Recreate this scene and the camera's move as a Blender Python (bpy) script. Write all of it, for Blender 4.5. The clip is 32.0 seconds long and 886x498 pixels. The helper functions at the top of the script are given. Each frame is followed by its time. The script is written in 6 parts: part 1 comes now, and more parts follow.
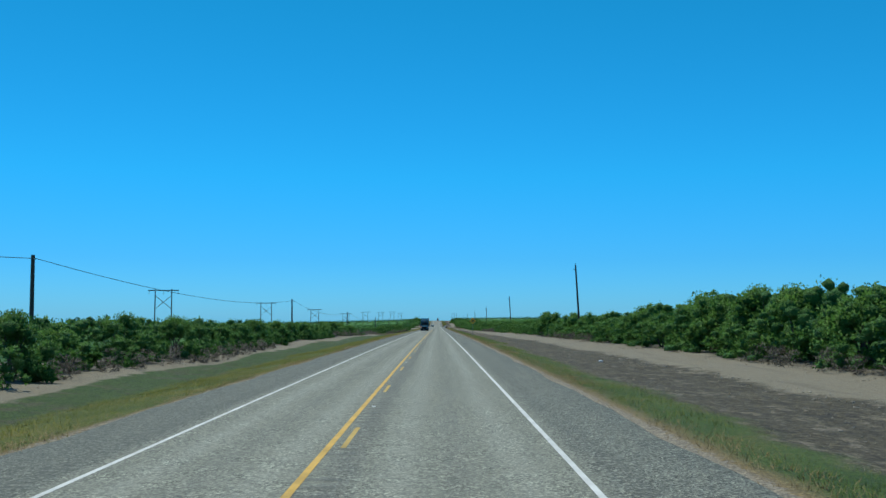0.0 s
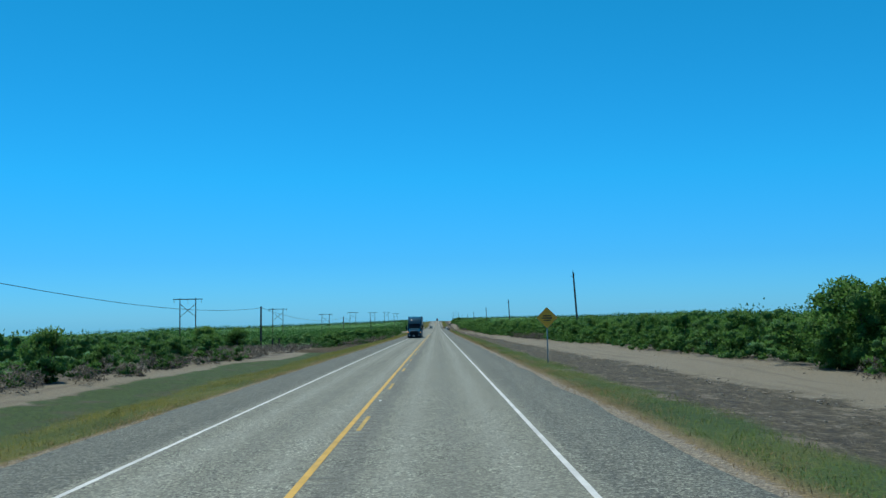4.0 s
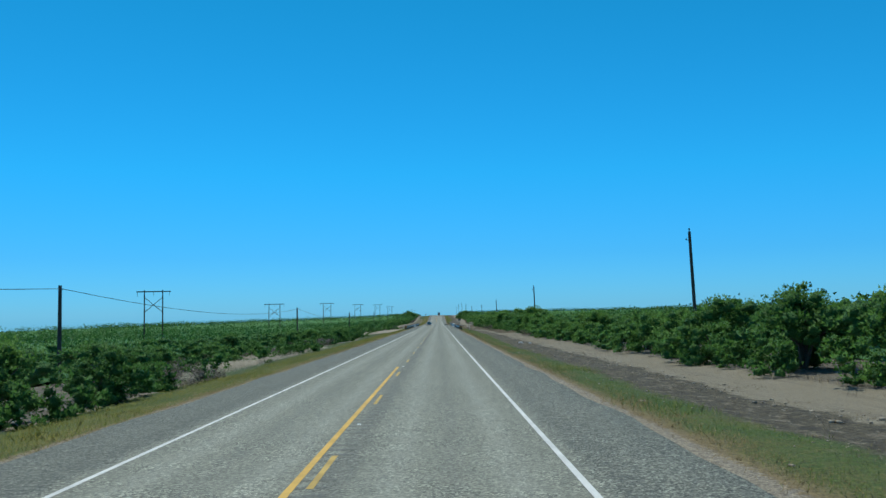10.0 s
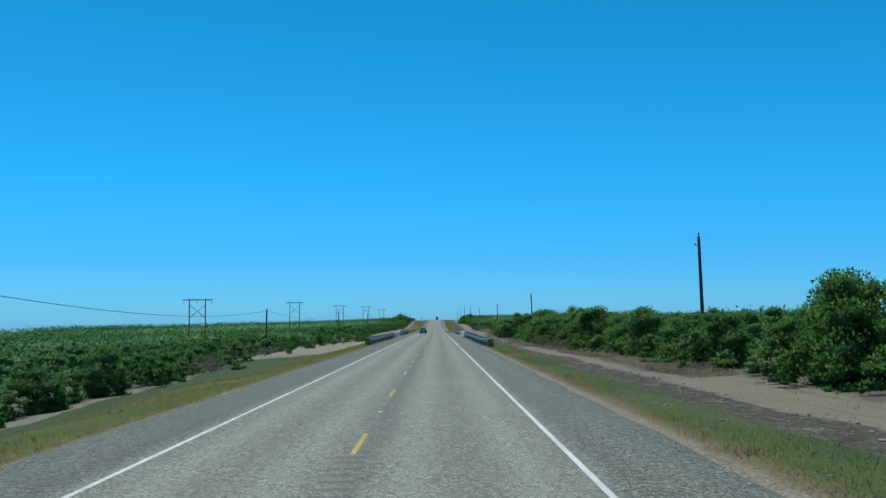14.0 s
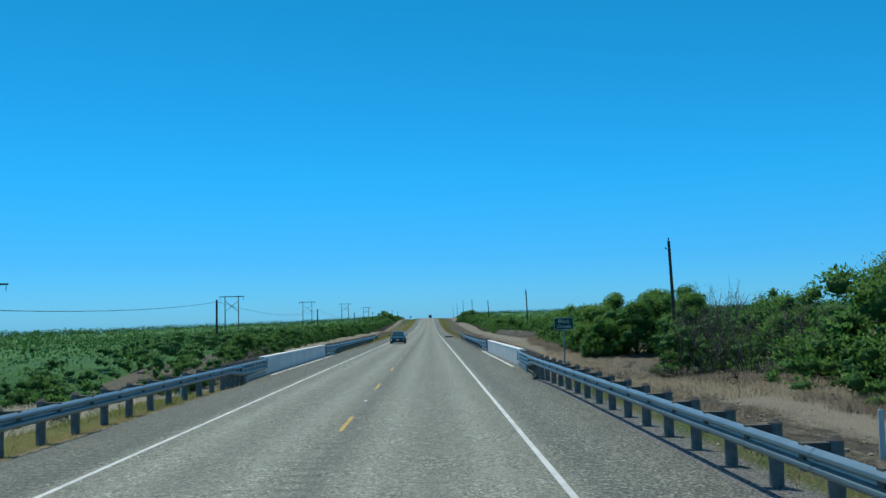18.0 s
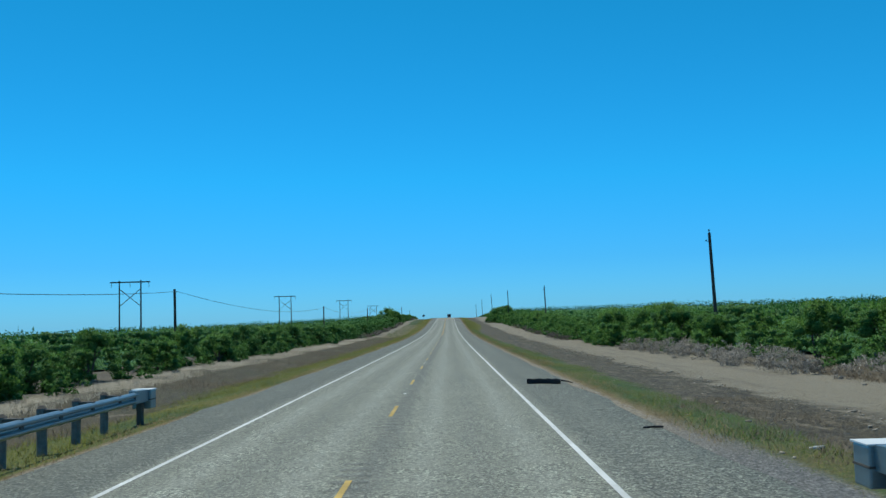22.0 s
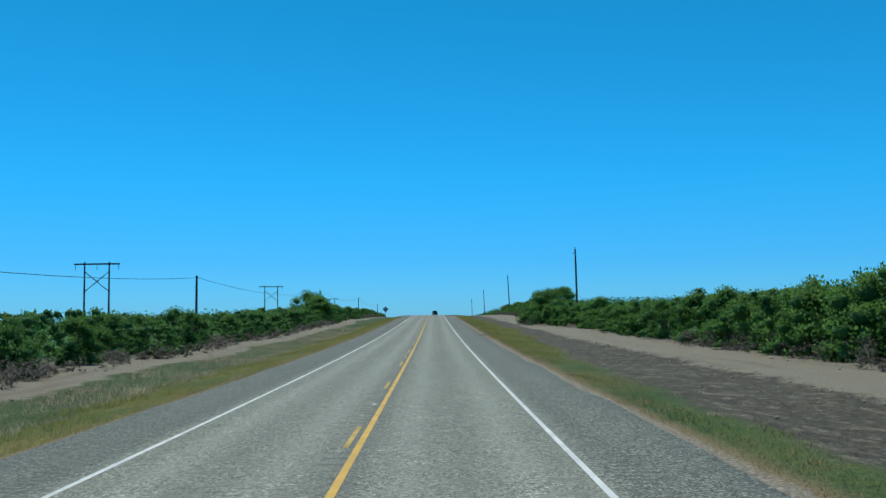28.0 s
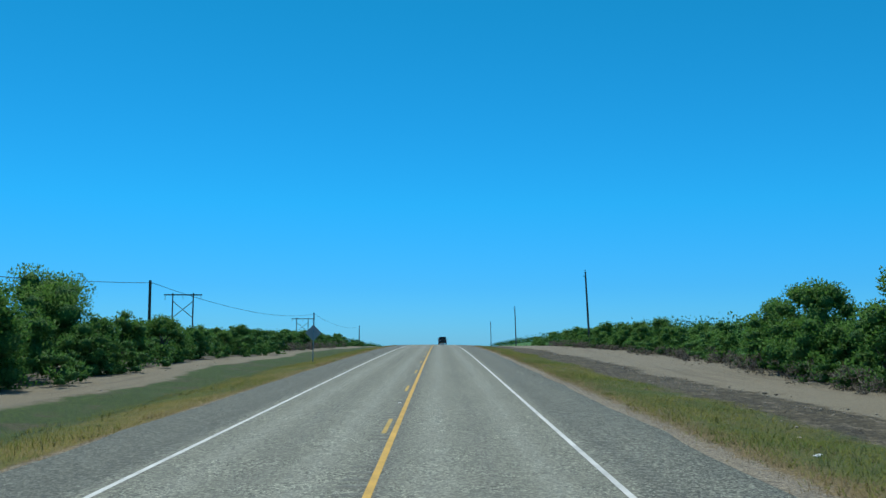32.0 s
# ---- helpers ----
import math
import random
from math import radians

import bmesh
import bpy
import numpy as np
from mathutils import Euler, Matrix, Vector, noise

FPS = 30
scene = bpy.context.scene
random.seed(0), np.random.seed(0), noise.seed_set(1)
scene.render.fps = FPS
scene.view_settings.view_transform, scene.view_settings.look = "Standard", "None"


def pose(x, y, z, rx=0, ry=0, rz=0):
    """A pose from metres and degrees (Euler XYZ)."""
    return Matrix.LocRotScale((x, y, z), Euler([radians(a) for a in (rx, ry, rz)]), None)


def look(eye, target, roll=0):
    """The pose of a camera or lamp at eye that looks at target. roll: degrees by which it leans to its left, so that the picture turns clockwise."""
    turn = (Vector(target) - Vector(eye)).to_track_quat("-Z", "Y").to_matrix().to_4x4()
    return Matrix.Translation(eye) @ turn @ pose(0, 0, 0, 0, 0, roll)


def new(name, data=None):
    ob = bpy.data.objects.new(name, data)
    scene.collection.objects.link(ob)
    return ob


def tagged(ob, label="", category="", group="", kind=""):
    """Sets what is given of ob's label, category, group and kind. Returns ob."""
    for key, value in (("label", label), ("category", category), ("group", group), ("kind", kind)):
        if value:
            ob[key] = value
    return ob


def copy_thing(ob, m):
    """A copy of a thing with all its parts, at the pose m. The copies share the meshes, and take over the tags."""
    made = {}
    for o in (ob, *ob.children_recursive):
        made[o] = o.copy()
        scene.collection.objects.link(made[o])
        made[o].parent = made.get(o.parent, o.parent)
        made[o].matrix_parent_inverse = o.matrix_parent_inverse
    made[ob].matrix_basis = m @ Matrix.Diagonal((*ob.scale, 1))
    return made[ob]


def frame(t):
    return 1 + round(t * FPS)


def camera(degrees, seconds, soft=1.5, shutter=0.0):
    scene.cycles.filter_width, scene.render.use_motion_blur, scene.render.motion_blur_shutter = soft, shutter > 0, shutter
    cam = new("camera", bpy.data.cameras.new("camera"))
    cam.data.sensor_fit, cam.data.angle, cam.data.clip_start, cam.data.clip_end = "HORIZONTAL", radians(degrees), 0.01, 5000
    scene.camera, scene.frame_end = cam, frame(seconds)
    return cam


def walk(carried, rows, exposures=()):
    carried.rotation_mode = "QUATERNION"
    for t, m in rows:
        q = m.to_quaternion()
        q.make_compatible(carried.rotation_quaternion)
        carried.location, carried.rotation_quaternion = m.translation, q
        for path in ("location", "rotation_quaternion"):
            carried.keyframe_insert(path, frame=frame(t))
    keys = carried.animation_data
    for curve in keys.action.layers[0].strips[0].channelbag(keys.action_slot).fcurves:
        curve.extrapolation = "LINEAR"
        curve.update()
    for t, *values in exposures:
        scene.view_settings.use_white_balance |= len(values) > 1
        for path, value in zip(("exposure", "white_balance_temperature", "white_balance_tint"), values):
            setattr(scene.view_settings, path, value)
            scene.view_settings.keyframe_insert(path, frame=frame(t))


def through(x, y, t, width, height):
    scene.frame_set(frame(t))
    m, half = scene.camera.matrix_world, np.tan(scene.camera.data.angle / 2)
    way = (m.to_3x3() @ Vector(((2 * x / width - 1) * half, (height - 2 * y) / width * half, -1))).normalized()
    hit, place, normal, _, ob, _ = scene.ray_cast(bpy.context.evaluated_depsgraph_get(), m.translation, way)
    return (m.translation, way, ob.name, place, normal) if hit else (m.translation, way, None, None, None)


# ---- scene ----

# ---------------------------------------------------------------- camera and path
cam = camera(52.1, 32.0, soft=1.45)
PATH = [
    (0.0, 1.53, 0.00, 2.30, 4.12, 0.03, -0.35),
    (0.5, 1.57, 15.24, 2.21, 4.17, 0.26, -0.48),
    (1.0, 1.61, 30.48, 2.10, 4.21, 0.49, -0.51),
    (1.5, 1.65, 45.72, 1.98, 4.23, 0.78, -0.52),
    (2.0, 1.69, 60.96, 1.86, 4.26, 0.98, -0.43),
    (2.5, 1.66, 76.20, 1.73, 4.24, 0.91, -0.52),
    (3.0, 1.63, 91.44, 1.58, 4.23, 0.94, -0.51),
    (3.5, 1.62, 106.68, 1.43, 4.19, 0.98, -0.50),
    (4.0, 1.60, 121.92, 1.28, 4.15, 0.94, -0.45),
    (4.5, 1.59, 137.16, 1.12, 4.12, 0.90, -0.39),
    (5.0, 1.58, 152.40, 0.95, 4.09, 0.87, -0.33),
    (5.5, 1.56, 167.64, 0.78, 4.06, 0.83, -0.27),
    (6.0, 1.55, 182.88, 0.61, 4.03, 0.67, -0.47),
    (6.5, 1.58, 198.12, 0.43, 4.07, 0.38, -0.54),
    (7.0, 1.61, 213.36, 0.25, 4.11, 0.48, -0.51),
    (7.5, 1.66, 228.60, 0.06, 4.01, 0.62, -0.51),
    (8.0, 1.71, 243.84, -0.12, 3.92, 0.65, -0.61),
    (8.5, 1.72, 259.08, -0.31, 3.87, 0.62, -0.67),
    (9.0, 1.73, 274.32, -0.50, 3.83, 0.58, -0.63),
    (9.5, 1.70, 289.56, -0.68, 3.84, 0.73, -0.53),
    (10.0, 1.66, 304.80, -0.87, 3.85, 0.98, -0.34),
    (10.5, 1.53, 320.04, -1.05, 3.91, 0.98, -0.22),
    (11.0, 1.39, 335.28, -1.23, 3.97, 0.88, -0.10),
    (11.5, 1.31, 350.52, -1.41, 3.96, 0.69, -0.07),
    (12.0, 1.23, 365.76, -1.58, 3.95, 0.50, -0.05),
    (12.5, 1.16, 381.00, -1.74, 3.90, 0.49, -0.13),
    (13.0, 1.18, 396.24, -1.91, 4.11, 0.37, -0.25),
    (13.5, 1.27, 411.48, -2.06, 4.15, 0.44, -0.34),
    (14.0, 1.35, 426.72, -2.22, 4.19, 0.41, -0.43),
    (14.5, 1.38, 441.96, -2.37, 4.19, 0.46, -0.56),
    (15.0, 1.42, 457.20, -2.52, 4.19, 0.59, -0.59),
    (15.5, 1.45, 472.44, -2.67, 4.18, 0.72, -0.61),
    (16.0, 1.49, 487.68, -2.82, 4.17, 0.85, -0.64),
    (16.5, 1.52, 502.92, -2.97, 4.16, 0.98, -0.67),
    (17.0, 1.55, 518.16, -3.12, 4.15, 1.13, -0.70),
    (17.5, 1.70, 533.40, -3.27, 4.14, 0.90, -0.75),
    (18.0, 1.84, 548.64, -3.42, 4.13, 1.27, -0.90),
    (18.5, 1.94, 563.88, -3.57, 4.12, 1.26, -0.80),
    (19.0, 2.03, 579.12, -3.72, 4.10, 1.05, -0.50),
    (19.5, 2.01, 594.36, -3.88, 4.14, 1.09, -0.37),
    (20.0, 2.00, 609.60, -4.04, 4.17, 0.62, -0.35),
    (20.5, 1.90, 624.84, -4.20, 4.14, 0.65, -0.16),
    (21.0, 1.79, 640.08, -4.36, 4.12, 0.58, 0.03),
    (21.5, 1.60, 655.32, -4.53, 4.17, 1.46, 0.24),
    (22.0, 1.41, 670.56, -4.69, 4.22, 1.54, 0.24),
    (22.5, 1.27, 685.80, -4.86, 4.18, 1.56, 0.28),
    (23.0, 1.14, 701.04, -5.02, 4.14, 1.58, 0.12),
    (23.5, 1.16, 716.28, -5.19, 4.12, 1.57, -0.05),
    (24.0, 1.17, 731.52, -5.34, 4.11, 1.66, -0.11),
    (24.5, 1.22, 746.76, -5.50, 4.11, 1.72, -0.15),
    (25.0, 1.27, 762.00, -5.64, 4.13, 1.78, -0.19),
    (25.5, 1.30, 777.24, -5.78, 4.12, 2.00, -0.24),
    (26.0, 1.32, 792.48, -5.90, 4.13, 1.70, -0.34),
    (26.5, 1.35, 807.72, -6.00, 4.15, 1.39, -0.45),
    (27.0, 1.38, 822.96, -6.08, 4.17, 1.09, -0.55),
    (27.5, 1.40, 838.20, -6.14, 4.21, 0.78, -0.65),
    (28.0, 1.43, 853.44, -6.18, 4.27, 0.70, -0.61),
    (28.5, 1.45, 868.68, -6.18, 4.37, 0.64, -0.65),
    (29.0, 1.48, 883.92, -6.15, 4.48, 0.67, -0.48),
    (29.5, 1.35, 899.16, -6.08, 4.74, 0.47, -0.27),
    (30.0, 1.22, 914.40, -5.97, 5.01, 0.07, -0.16),
    (30.5, 1.14, 929.64, -5.83, 5.15, -0.39, -0.08),
    (31.0, 1.05, 944.88, -5.64, 5.26, -0.34, -0.11),
    (31.5, 1.05, 960.12, -5.43, 5.58, -0.30, -0.20),
    (32.0, 1.05, 975.36, -5.19, 5.87, -0.15, -0.20),
]

walk(cam, [(t, pose(x, y, z, 90 + p, 0, yaw) @ pose(0, 0, 0, 0, 0, -roll)) for t, x, y, z, p, roll, yaw in PATH],
     exposures=[(0.0, 0.0, 6500, 0.0), (32.0, 0.0, 6500, 0.0)])

# ---------------------------------------------------------------- sky and sun
world = bpy.data.worlds.new("clear_sky")
scene.world = world
world.use_nodes = True
wn = world.node_tree.nodes
wl = world.node_tree.links
sky = wn.new("ShaderNodeTexSky")
sky.sky_type = "NISHITA"
sky.sun_disc = False
SUN_ELEV, SUN_AZ = radians(71), radians(-27)      # azimuth from +y towards +x
sky.sun_elevation = SUN_ELEV
sky.sun_rotation = SUN_AZ
sky.altitude = 200
sky.air_density = 1.0
sky.dust_density = 0.15
sky.ozone_density = 3.0
coord = wn.new("ShaderNodeTexCoord")
height = wn.new("ShaderNodeSeparateXYZ")
wl.new(coord.outputs["Generated"], height.inputs[0])
# deep blue of a clear day seen through a tinted windscreen
tint = wn.new("ShaderNodeValToRGB")
for el, (at, c) in zip([*tint.color_ramp.elements, *(tint.color_ramp.elements.new(0.5) for _ in range(3))],
                       ((0.0, (0.20, 0.60, 1.27, 1)), (1.0, (0.80, 0.95, 0.95, 1)), (0.06, (0.14, 0.59, 1.17, 1)), (0.15, (0.10, 0.72, 1.16, 1)), (0.36, (0.08, 0.74, 1.0, 1)))):
    el.position, el.color = at, c
wl.new(height.outputs[2], tint.inputs[0])
tinted = wn.new("ShaderNodeMix")
tinted.data_type, tinted.blend_type = "RGBA", "MULTIPLY"
tinted.inputs[0].default_value = 1.0
wl.new(sky.outputs["Color"], tinted.inputs[6])
wl.new(tint.outputs["Color"], tinted.inputs[7])
wl.new(tinted.outputs[2], wn["Background"].inputs["Color"])
wn["Background"].inputs["Strength"].default_value = 0.12
sun_data = bpy.data.lights.new("sun", "SUN")
sun_data.energy = 3.2
sun_data.angle = radians(0.5)
sun_data.color = (1.0, 0.95, 0.86)
sun = new("sun", sun_data)
sun_dir = Vector((math.sin(SUN_AZ) * math.cos(SUN_ELEV), math.cos(SUN_AZ) * math.cos(SUN_ELEV), math.sin(SUN_ELEV)))
sun.matrix_world = look(sun_dir * 100, (0, 0, 0))

# ---------------------------------------------------------------- material helpers
rng = np.random.default_rng(7)


class Nodes:
    def __init__(self, name):
        self.m = bpy.data.materials.new(name)
        self.m.use_nodes = True
        self.t = self.m.node_tree
        self.b = self.t.nodes["Principled BSDF"]

    def add(self, kind, **ins):
        n = self.t.nodes.new("ShaderNode" + kind)
        for k, v in ins.items():
            key = k.replace("_", " ")
            if isinstance(v, bpy.types.NodeSocket):
                self.t.links.new(v, n.inputs[key])
            else:
                n.inputs[key].default_value = v
        return n

    def link(self, a, b):
        self.t.links.new(a, b)

    def pos(self):
        return self.add("NewGeometry").outputs["Position"]

    def noise(self, vec, scale, detail=3.0, rough=0.55):
        n = self.add("TexNoise", Scale=scale, Detail=detail, Roughness=rough)
        self.link(vec, n.inputs["Vector"])
        return n.outputs["Fac"]

    def math(self, op, a, b=0.0, c=0.0):
        n = self.t.nodes.new("ShaderNodeMath")
        n.operation = op
        for i, v in enumerate((a, b, c)):
            if isinstance(v, bpy.types.NodeSocket):
                self.link(v, n.inputs[i])
            else:
                n.inputs[i].default_value = v
        return n.outputs[0]

    def smooth(self, v, lo, hi):
        n = self.t.nodes.new("ShaderNodeMapRange")
        n.interpolation_type = "SMOOTHSTEP"
        self.link(v, n.inputs["Value"])
        n.inputs["From Min"].default_value, n.inputs["From Max"].default_value = lo, hi
        return n.outputs["Result"]

    def mix(self, fac, a, b, blend="MIX"):
        n = self.t.nodes.new("ShaderNodeMix")
        n.data_type, n.blend_type = "RGBA", blend
        for s, v in ((n.inputs[0], fac), (n.inputs[6], a), (n.inputs[7], b)):
            if isinstance(v, bpy.types.NodeSocket):
                self.link(v, s)
            else:
                s.default_value = v if isinstance(v, float) else (*v, 1.0)
        return n.outputs[2]

    def ramp(self, fac, stops):
        n = self.t.nodes.new("ShaderNodeValToRGB")
        e = n.color_ramp.elements
        while len(e) < len(stops):
            e.new(0.5)
        for el, (p, c) in zip(e, stops):
            el.position, el.color = p, (*c, 1.0)
        self.link(fac, n.inputs[0])
        return n.outputs["Color"]

    def bump(self, height, strength, dist):
        n = self.add("Bump", Strength=strength, Distance=dist)
        self.link(height, n.inputs["Height"])
        self.link(n.outputs["Normal"], self.b.inputs["Normal"])

    def out(self, color, rough=0.8, metal=0.0):
        for key, v in (("Base Color", color), ("Roughness", rough), ("Metallic", metal)):
            if isinstance(v, bpy.types.NodeSocket):
                self.link(v, self.b.inputs[key])
            else:
                self.b.inputs[key].default_value = (*v, 1.0) if isinstance(v, tuple) else v
        return self.m


def plain(name, color, rough=0.6, metal=0.0, vary=0.18, scale=3.0, grain=40.0, bump=0.15, coat=0.0):
    """Paint, metal, wood or stone with broad blotches and fine grain."""
    s = Nodes(name)
    co = s.add("TexCoord").outputs["Object"]
    big, fine = s.noise(co, scale), s.noise(co, grain, 2.0)
    k = s.math("ADD", s.math("MULTIPLY", big, 0.65), s.math("MULTIPLY", fine, 0.35))
    lo = tuple(c * (1 - vary) for c in color)
    hi = tuple(min(1.0, c * (1 + vary)) for c in color)
    col = s.ramp(k, [(0.3, lo), (0.7, hi)])
    r = s.math("MULTIPLY_ADD", fine, 0.25, rough - 0.125)
    if bump:
        s.bump(fine, bump, 0.01)
    s.b.inputs["Coat Weight"].default_value = coat
    s.b.inputs["Coat Roughness"].default_value = 0.05
    return s.out(col, r, metal)


def leafy(name, dark, light, warm, patch=0.05, through=0.4):
    """Foliage: each leaf cluster its own tone, with drifts of tone over the land."""
    s = Nodes(name)
    g = s.add("NewGeometry")
    isl = g.outputs["Random Per Island"]
    drift = s.noise(g.outputs["Position"], patch, 3.0)
    own = s.add("ObjectInfo").outputs["Random"]
    k = s.math("ADD", s.math("MULTIPLY_ADD", isl, 0.32, 0.05), s.math("ADD", s.math("MULTIPLY", drift, 0.5), s.math("MULTIPLY", own, 0.16)))
    col = s.ramp(k, [(0.2, dark), (0.6, light), (0.92, warm)])
    s.out(col, 0.62)
    s.b.inputs["Specular IOR Level"].default_value = 0.25
    tr = s.add("BsdfTranslucent")
    s.link(col, tr.inputs["Color"])
    mx = s.add("MixShader")
    mx.inputs[0].default_value = through
    s.link(s.b.outputs[0], mx.inputs[1])
    s.link(tr.outputs[0], mx.inputs[2])
    s.link(mx.outputs[0], s.t.nodes["Material Output"].inputs["Surface"])
    return s.m


# ---------------------------------------------------------------- lie of the land
CURVE = [-3.57, -3.86, -4.29, -3.54, -2.39, -1.7, -1.36, -0.2, 0.86, 1.93, 1.84, 0.89, 0.27, -0.25, -0.81, -1.41, -0.37,
         1.17, 3.42, 7.31, 11.67, 16.08, 17.39, 6.39, -4.76, -16.75, -16.65, -12.07, -8.61, -6.26, -4.72, -3.0, 3.0]
LAND_Y = np.arange(-500.0, 4001.0, 1.0)
_bend = np.interp(LAND_Y, -60.0 + 45.0 * np.arange(33), CURVE) * 1e-5
_bend[LAND_Y < -60] = 0
_bend[LAND_Y > 1380] = np.where(LAND_Y[LAND_Y > 1380] < 1900, 2.0e-5, 0)
_slope = np.cumsum(_bend)
_slope += -0.006 - _slope[500]
_rise = np.cumsum(_slope)
_rise -= _rise[500]


def road_z(y):
    """Height of the road's crown line."""
    return np.interp(y, LAND_Y, _rise)


def wobble(x, y, size, seed=0.0):
    """Smooth cheap noise between -1 and 1, for arrays."""
    a, b = np.asarray(x) / size + seed * 7.3, np.asarray(y) / size + seed * 3.1
    return (np.sin(a * 1.7 + 1.3 * np.sin(b * 1.1 + seed)) + np.sin(b * 2.3 + 1.7 * np.sin(a * 0.9 + 2 * seed)) + np.sin((a + b) * 1.31 + seed)) / 3


def brush_line(side, y):
    """Distance of the brush's front from the centre line."""
    y = np.asarray(y, float)
    if side > 0:
        return 0.5 * wobble(y * 0, y, 13, 6) + np.interp(y, [0, 130, 240, 265, 310, 370, 450, 500, 532, 558, 580, 600, 628, 660, 690, 727, 737, 748, 800, 860, 900, 970, 990, 1030, 1060, 1300],
                                                         [21.3, 21.0, 19.6, 18.3, 16.6, 15.0, 15.3, 15.6, 13.8, 14.2, 15.3, 15.6, 14.8, 16.3, 19.3, 20.0, 19.2, 17.2, 18.0, 19.6, 20.8, 19.5, 15.5, 20.2, 22.3, 23.0])
    return 0.7 * wobble(y * 0, y, 13, 8) + np.interp(y, [0, 100, 130, 165, 192, 208, 250, 262, 275, 300, 335, 352, 362, 395, 412, 430, 475, 512, 585, 600, 640, 690, 800, 850, 990, 1035, 1300],
                                                     [15.0, 15.8, 16.6, 16.4, 16.6, 14.4, 14.0, 13.2, 11.6, 11.2, 10.4, 10.6, 17.5, 17.5, 14.0, 13.0, 12.8, 20.0, 20.5, 15.5, 15.0, 17.6, 17.6, 16.9, 17.2, 17.0, 16.4])


def green_line(side, y):
    """Where the tall brush begins; it stands back behind one clearing."""
    return brush_line(side, y) + (0.0 if side > 0 else np.interp(y, [200, 212, 248, 256], [0.0, 12.5, 12.5, 0.0]))


def sand_line(side, y):
    """Distance of the dirt track's near edge from the centre line."""
    if side > 0:
        return np.interp(y, [0, 130, 240, 310, 376, 438, 500, 526, 560, 600, 660, 740, 800, 900, 1030, 1300], [15.0, 14.6, 12.5, 12.0, 11.8, 11.6, 11.2, 9.9, 10.5, 10.9, 11.3, 12.5, 13.6, 14.7, 13.5, 14.0])
    return brush_line(-1, y) - np.interp(y, [0, 110, 140, 185, 205, 240, 252, 300, 390, 480, 560, 680, 700, 830, 850, 1000, 1060], [1.7, 1.7, 2.3, 2.2, 1.7, 1.5, 0.3, 0.1, 0.1, 0.1, 0.2, 0.3, 0.7, 0.9, 2.9, 3.5, 2.6])


VERGE_Y = [0, 60, 110, 140, 210, 300, 390, 440, 560, 720, 880, 915, 950, 975, 1010, 1060, 1300]
VERGE_X = [8.9, 8.4, 9.2, 9.2, 8.6, 9.5, 8.2, 9.4, 8.8, 8.6, 8.2, 9.6, 11.4, 11.6, 10.6, 9.6, 9.3]


def band_of(x, y):
    """Where a place lies between pavement, verge, ditch, track and brush."""
    a = np.abs(x)
    s = np.where(x > 0, sand_line(1, y), sand_line(-1, y))
    b = np.where(x > 0, brush_line(1, y), brush_line(-1, y)) + 0.3
    base = np.where(x > 0, 9.3, 10.0)
    verge = np.where(x > 0, np.interp(y, VERGE_Y, VERGE_X), np.interp(y, [0, 600, 640, 800, 860, 1300], [10.4, 10.4, 9.3, 9.6, 9.2, 10.2]))
    edge = np.where(x > 0, 6.0, 5.95)
    lo = 6.4 + (a - edge) * (base - 6.4) / (verge - edge)
    ditch = base + (a - verge) * (14.3 - base) / np.maximum(s - verge, 0.3)
    track = 14.3 + (a - s) * 5.0 / np.maximum(b - s, 0.3)
    return np.where(a < verge, lo, np.where(a < s, ditch, np.where(a < b, track, 19.3 + a - b)))




def west_fall(a, y):
    """The land west of the road falls away towards the creek."""
    return np.interp(y, [0, 200, 300, 400, 650, 800, 1000, 2000], [0, -0.4, -2.2, -3.4, -4.0, -4.6, -4.6, -4.6]) * np.interp(a, [30, 80, 250, 600], [0, 0.4, 1.5, 2.2])


def ground_z(x, y):
    """Height of the land beside the road."""
    x, y = np.asarray(x, float), np.asarray(y, float)
    a = np.abs(x)
    right = np.interp(a, [0, 5.75, 6.15, 8, 10, 14, 16, 19, 24, 60], [-0.2, -0.2, -0.04, -0.12, -0.32, -0.36, -0.22, -0.2, -0.1, 0.0])
    left = np.interp(a, [0, 5.7, 6.1, 7.6, 10.3, 13, 16, 24, 60], [-0.2, -0.2, -0.04, -0.2, -0.6, -0.62, -0.55, -0.65, -0.7])
    z = np.where(x > 0, right, left)
    rough = np.clip((a - 6.8) / 3, 0, 1)
    z = z + rough * (0.06 * wobble(x, y, 2.3, 1) + 0.10 * wobble(x, y, 9.0, 2)) + np.clip((a - 30) / 60, 0, 1) * 0.8 * wobble(x, y, 60, 3)
    west = np.interp(y, [0, 200, 251, 320, 365, 466, 560, 656, 753, 851, 950, 1060, 1300], [0.5, 0.4, -0.4, -0.8, -0.9, -1.0, -0.8, -0.2, 0.35, 0.4, 0.4, 0.3, 0.2])
    z = z + np.where(x < 0, west_fall(a, y), 0)
    z = z + np.where(x < 0, west * np.interp(a, [11, 20, 250, 500], [0, 1, 1, 0.4]), 0)
    creek = np.exp(-((y - 609) / 13.0) ** 2)
    z = z - 2.6 * creek * np.clip((a - 2.0) / 6.0, 0, 1)
    d = np.hypot(a, np.clip(y - 900, 0, None) * 0.4)
    return road_z(y) + z - np.clip(d - 260, 0, None) ** 2 / 60000.0


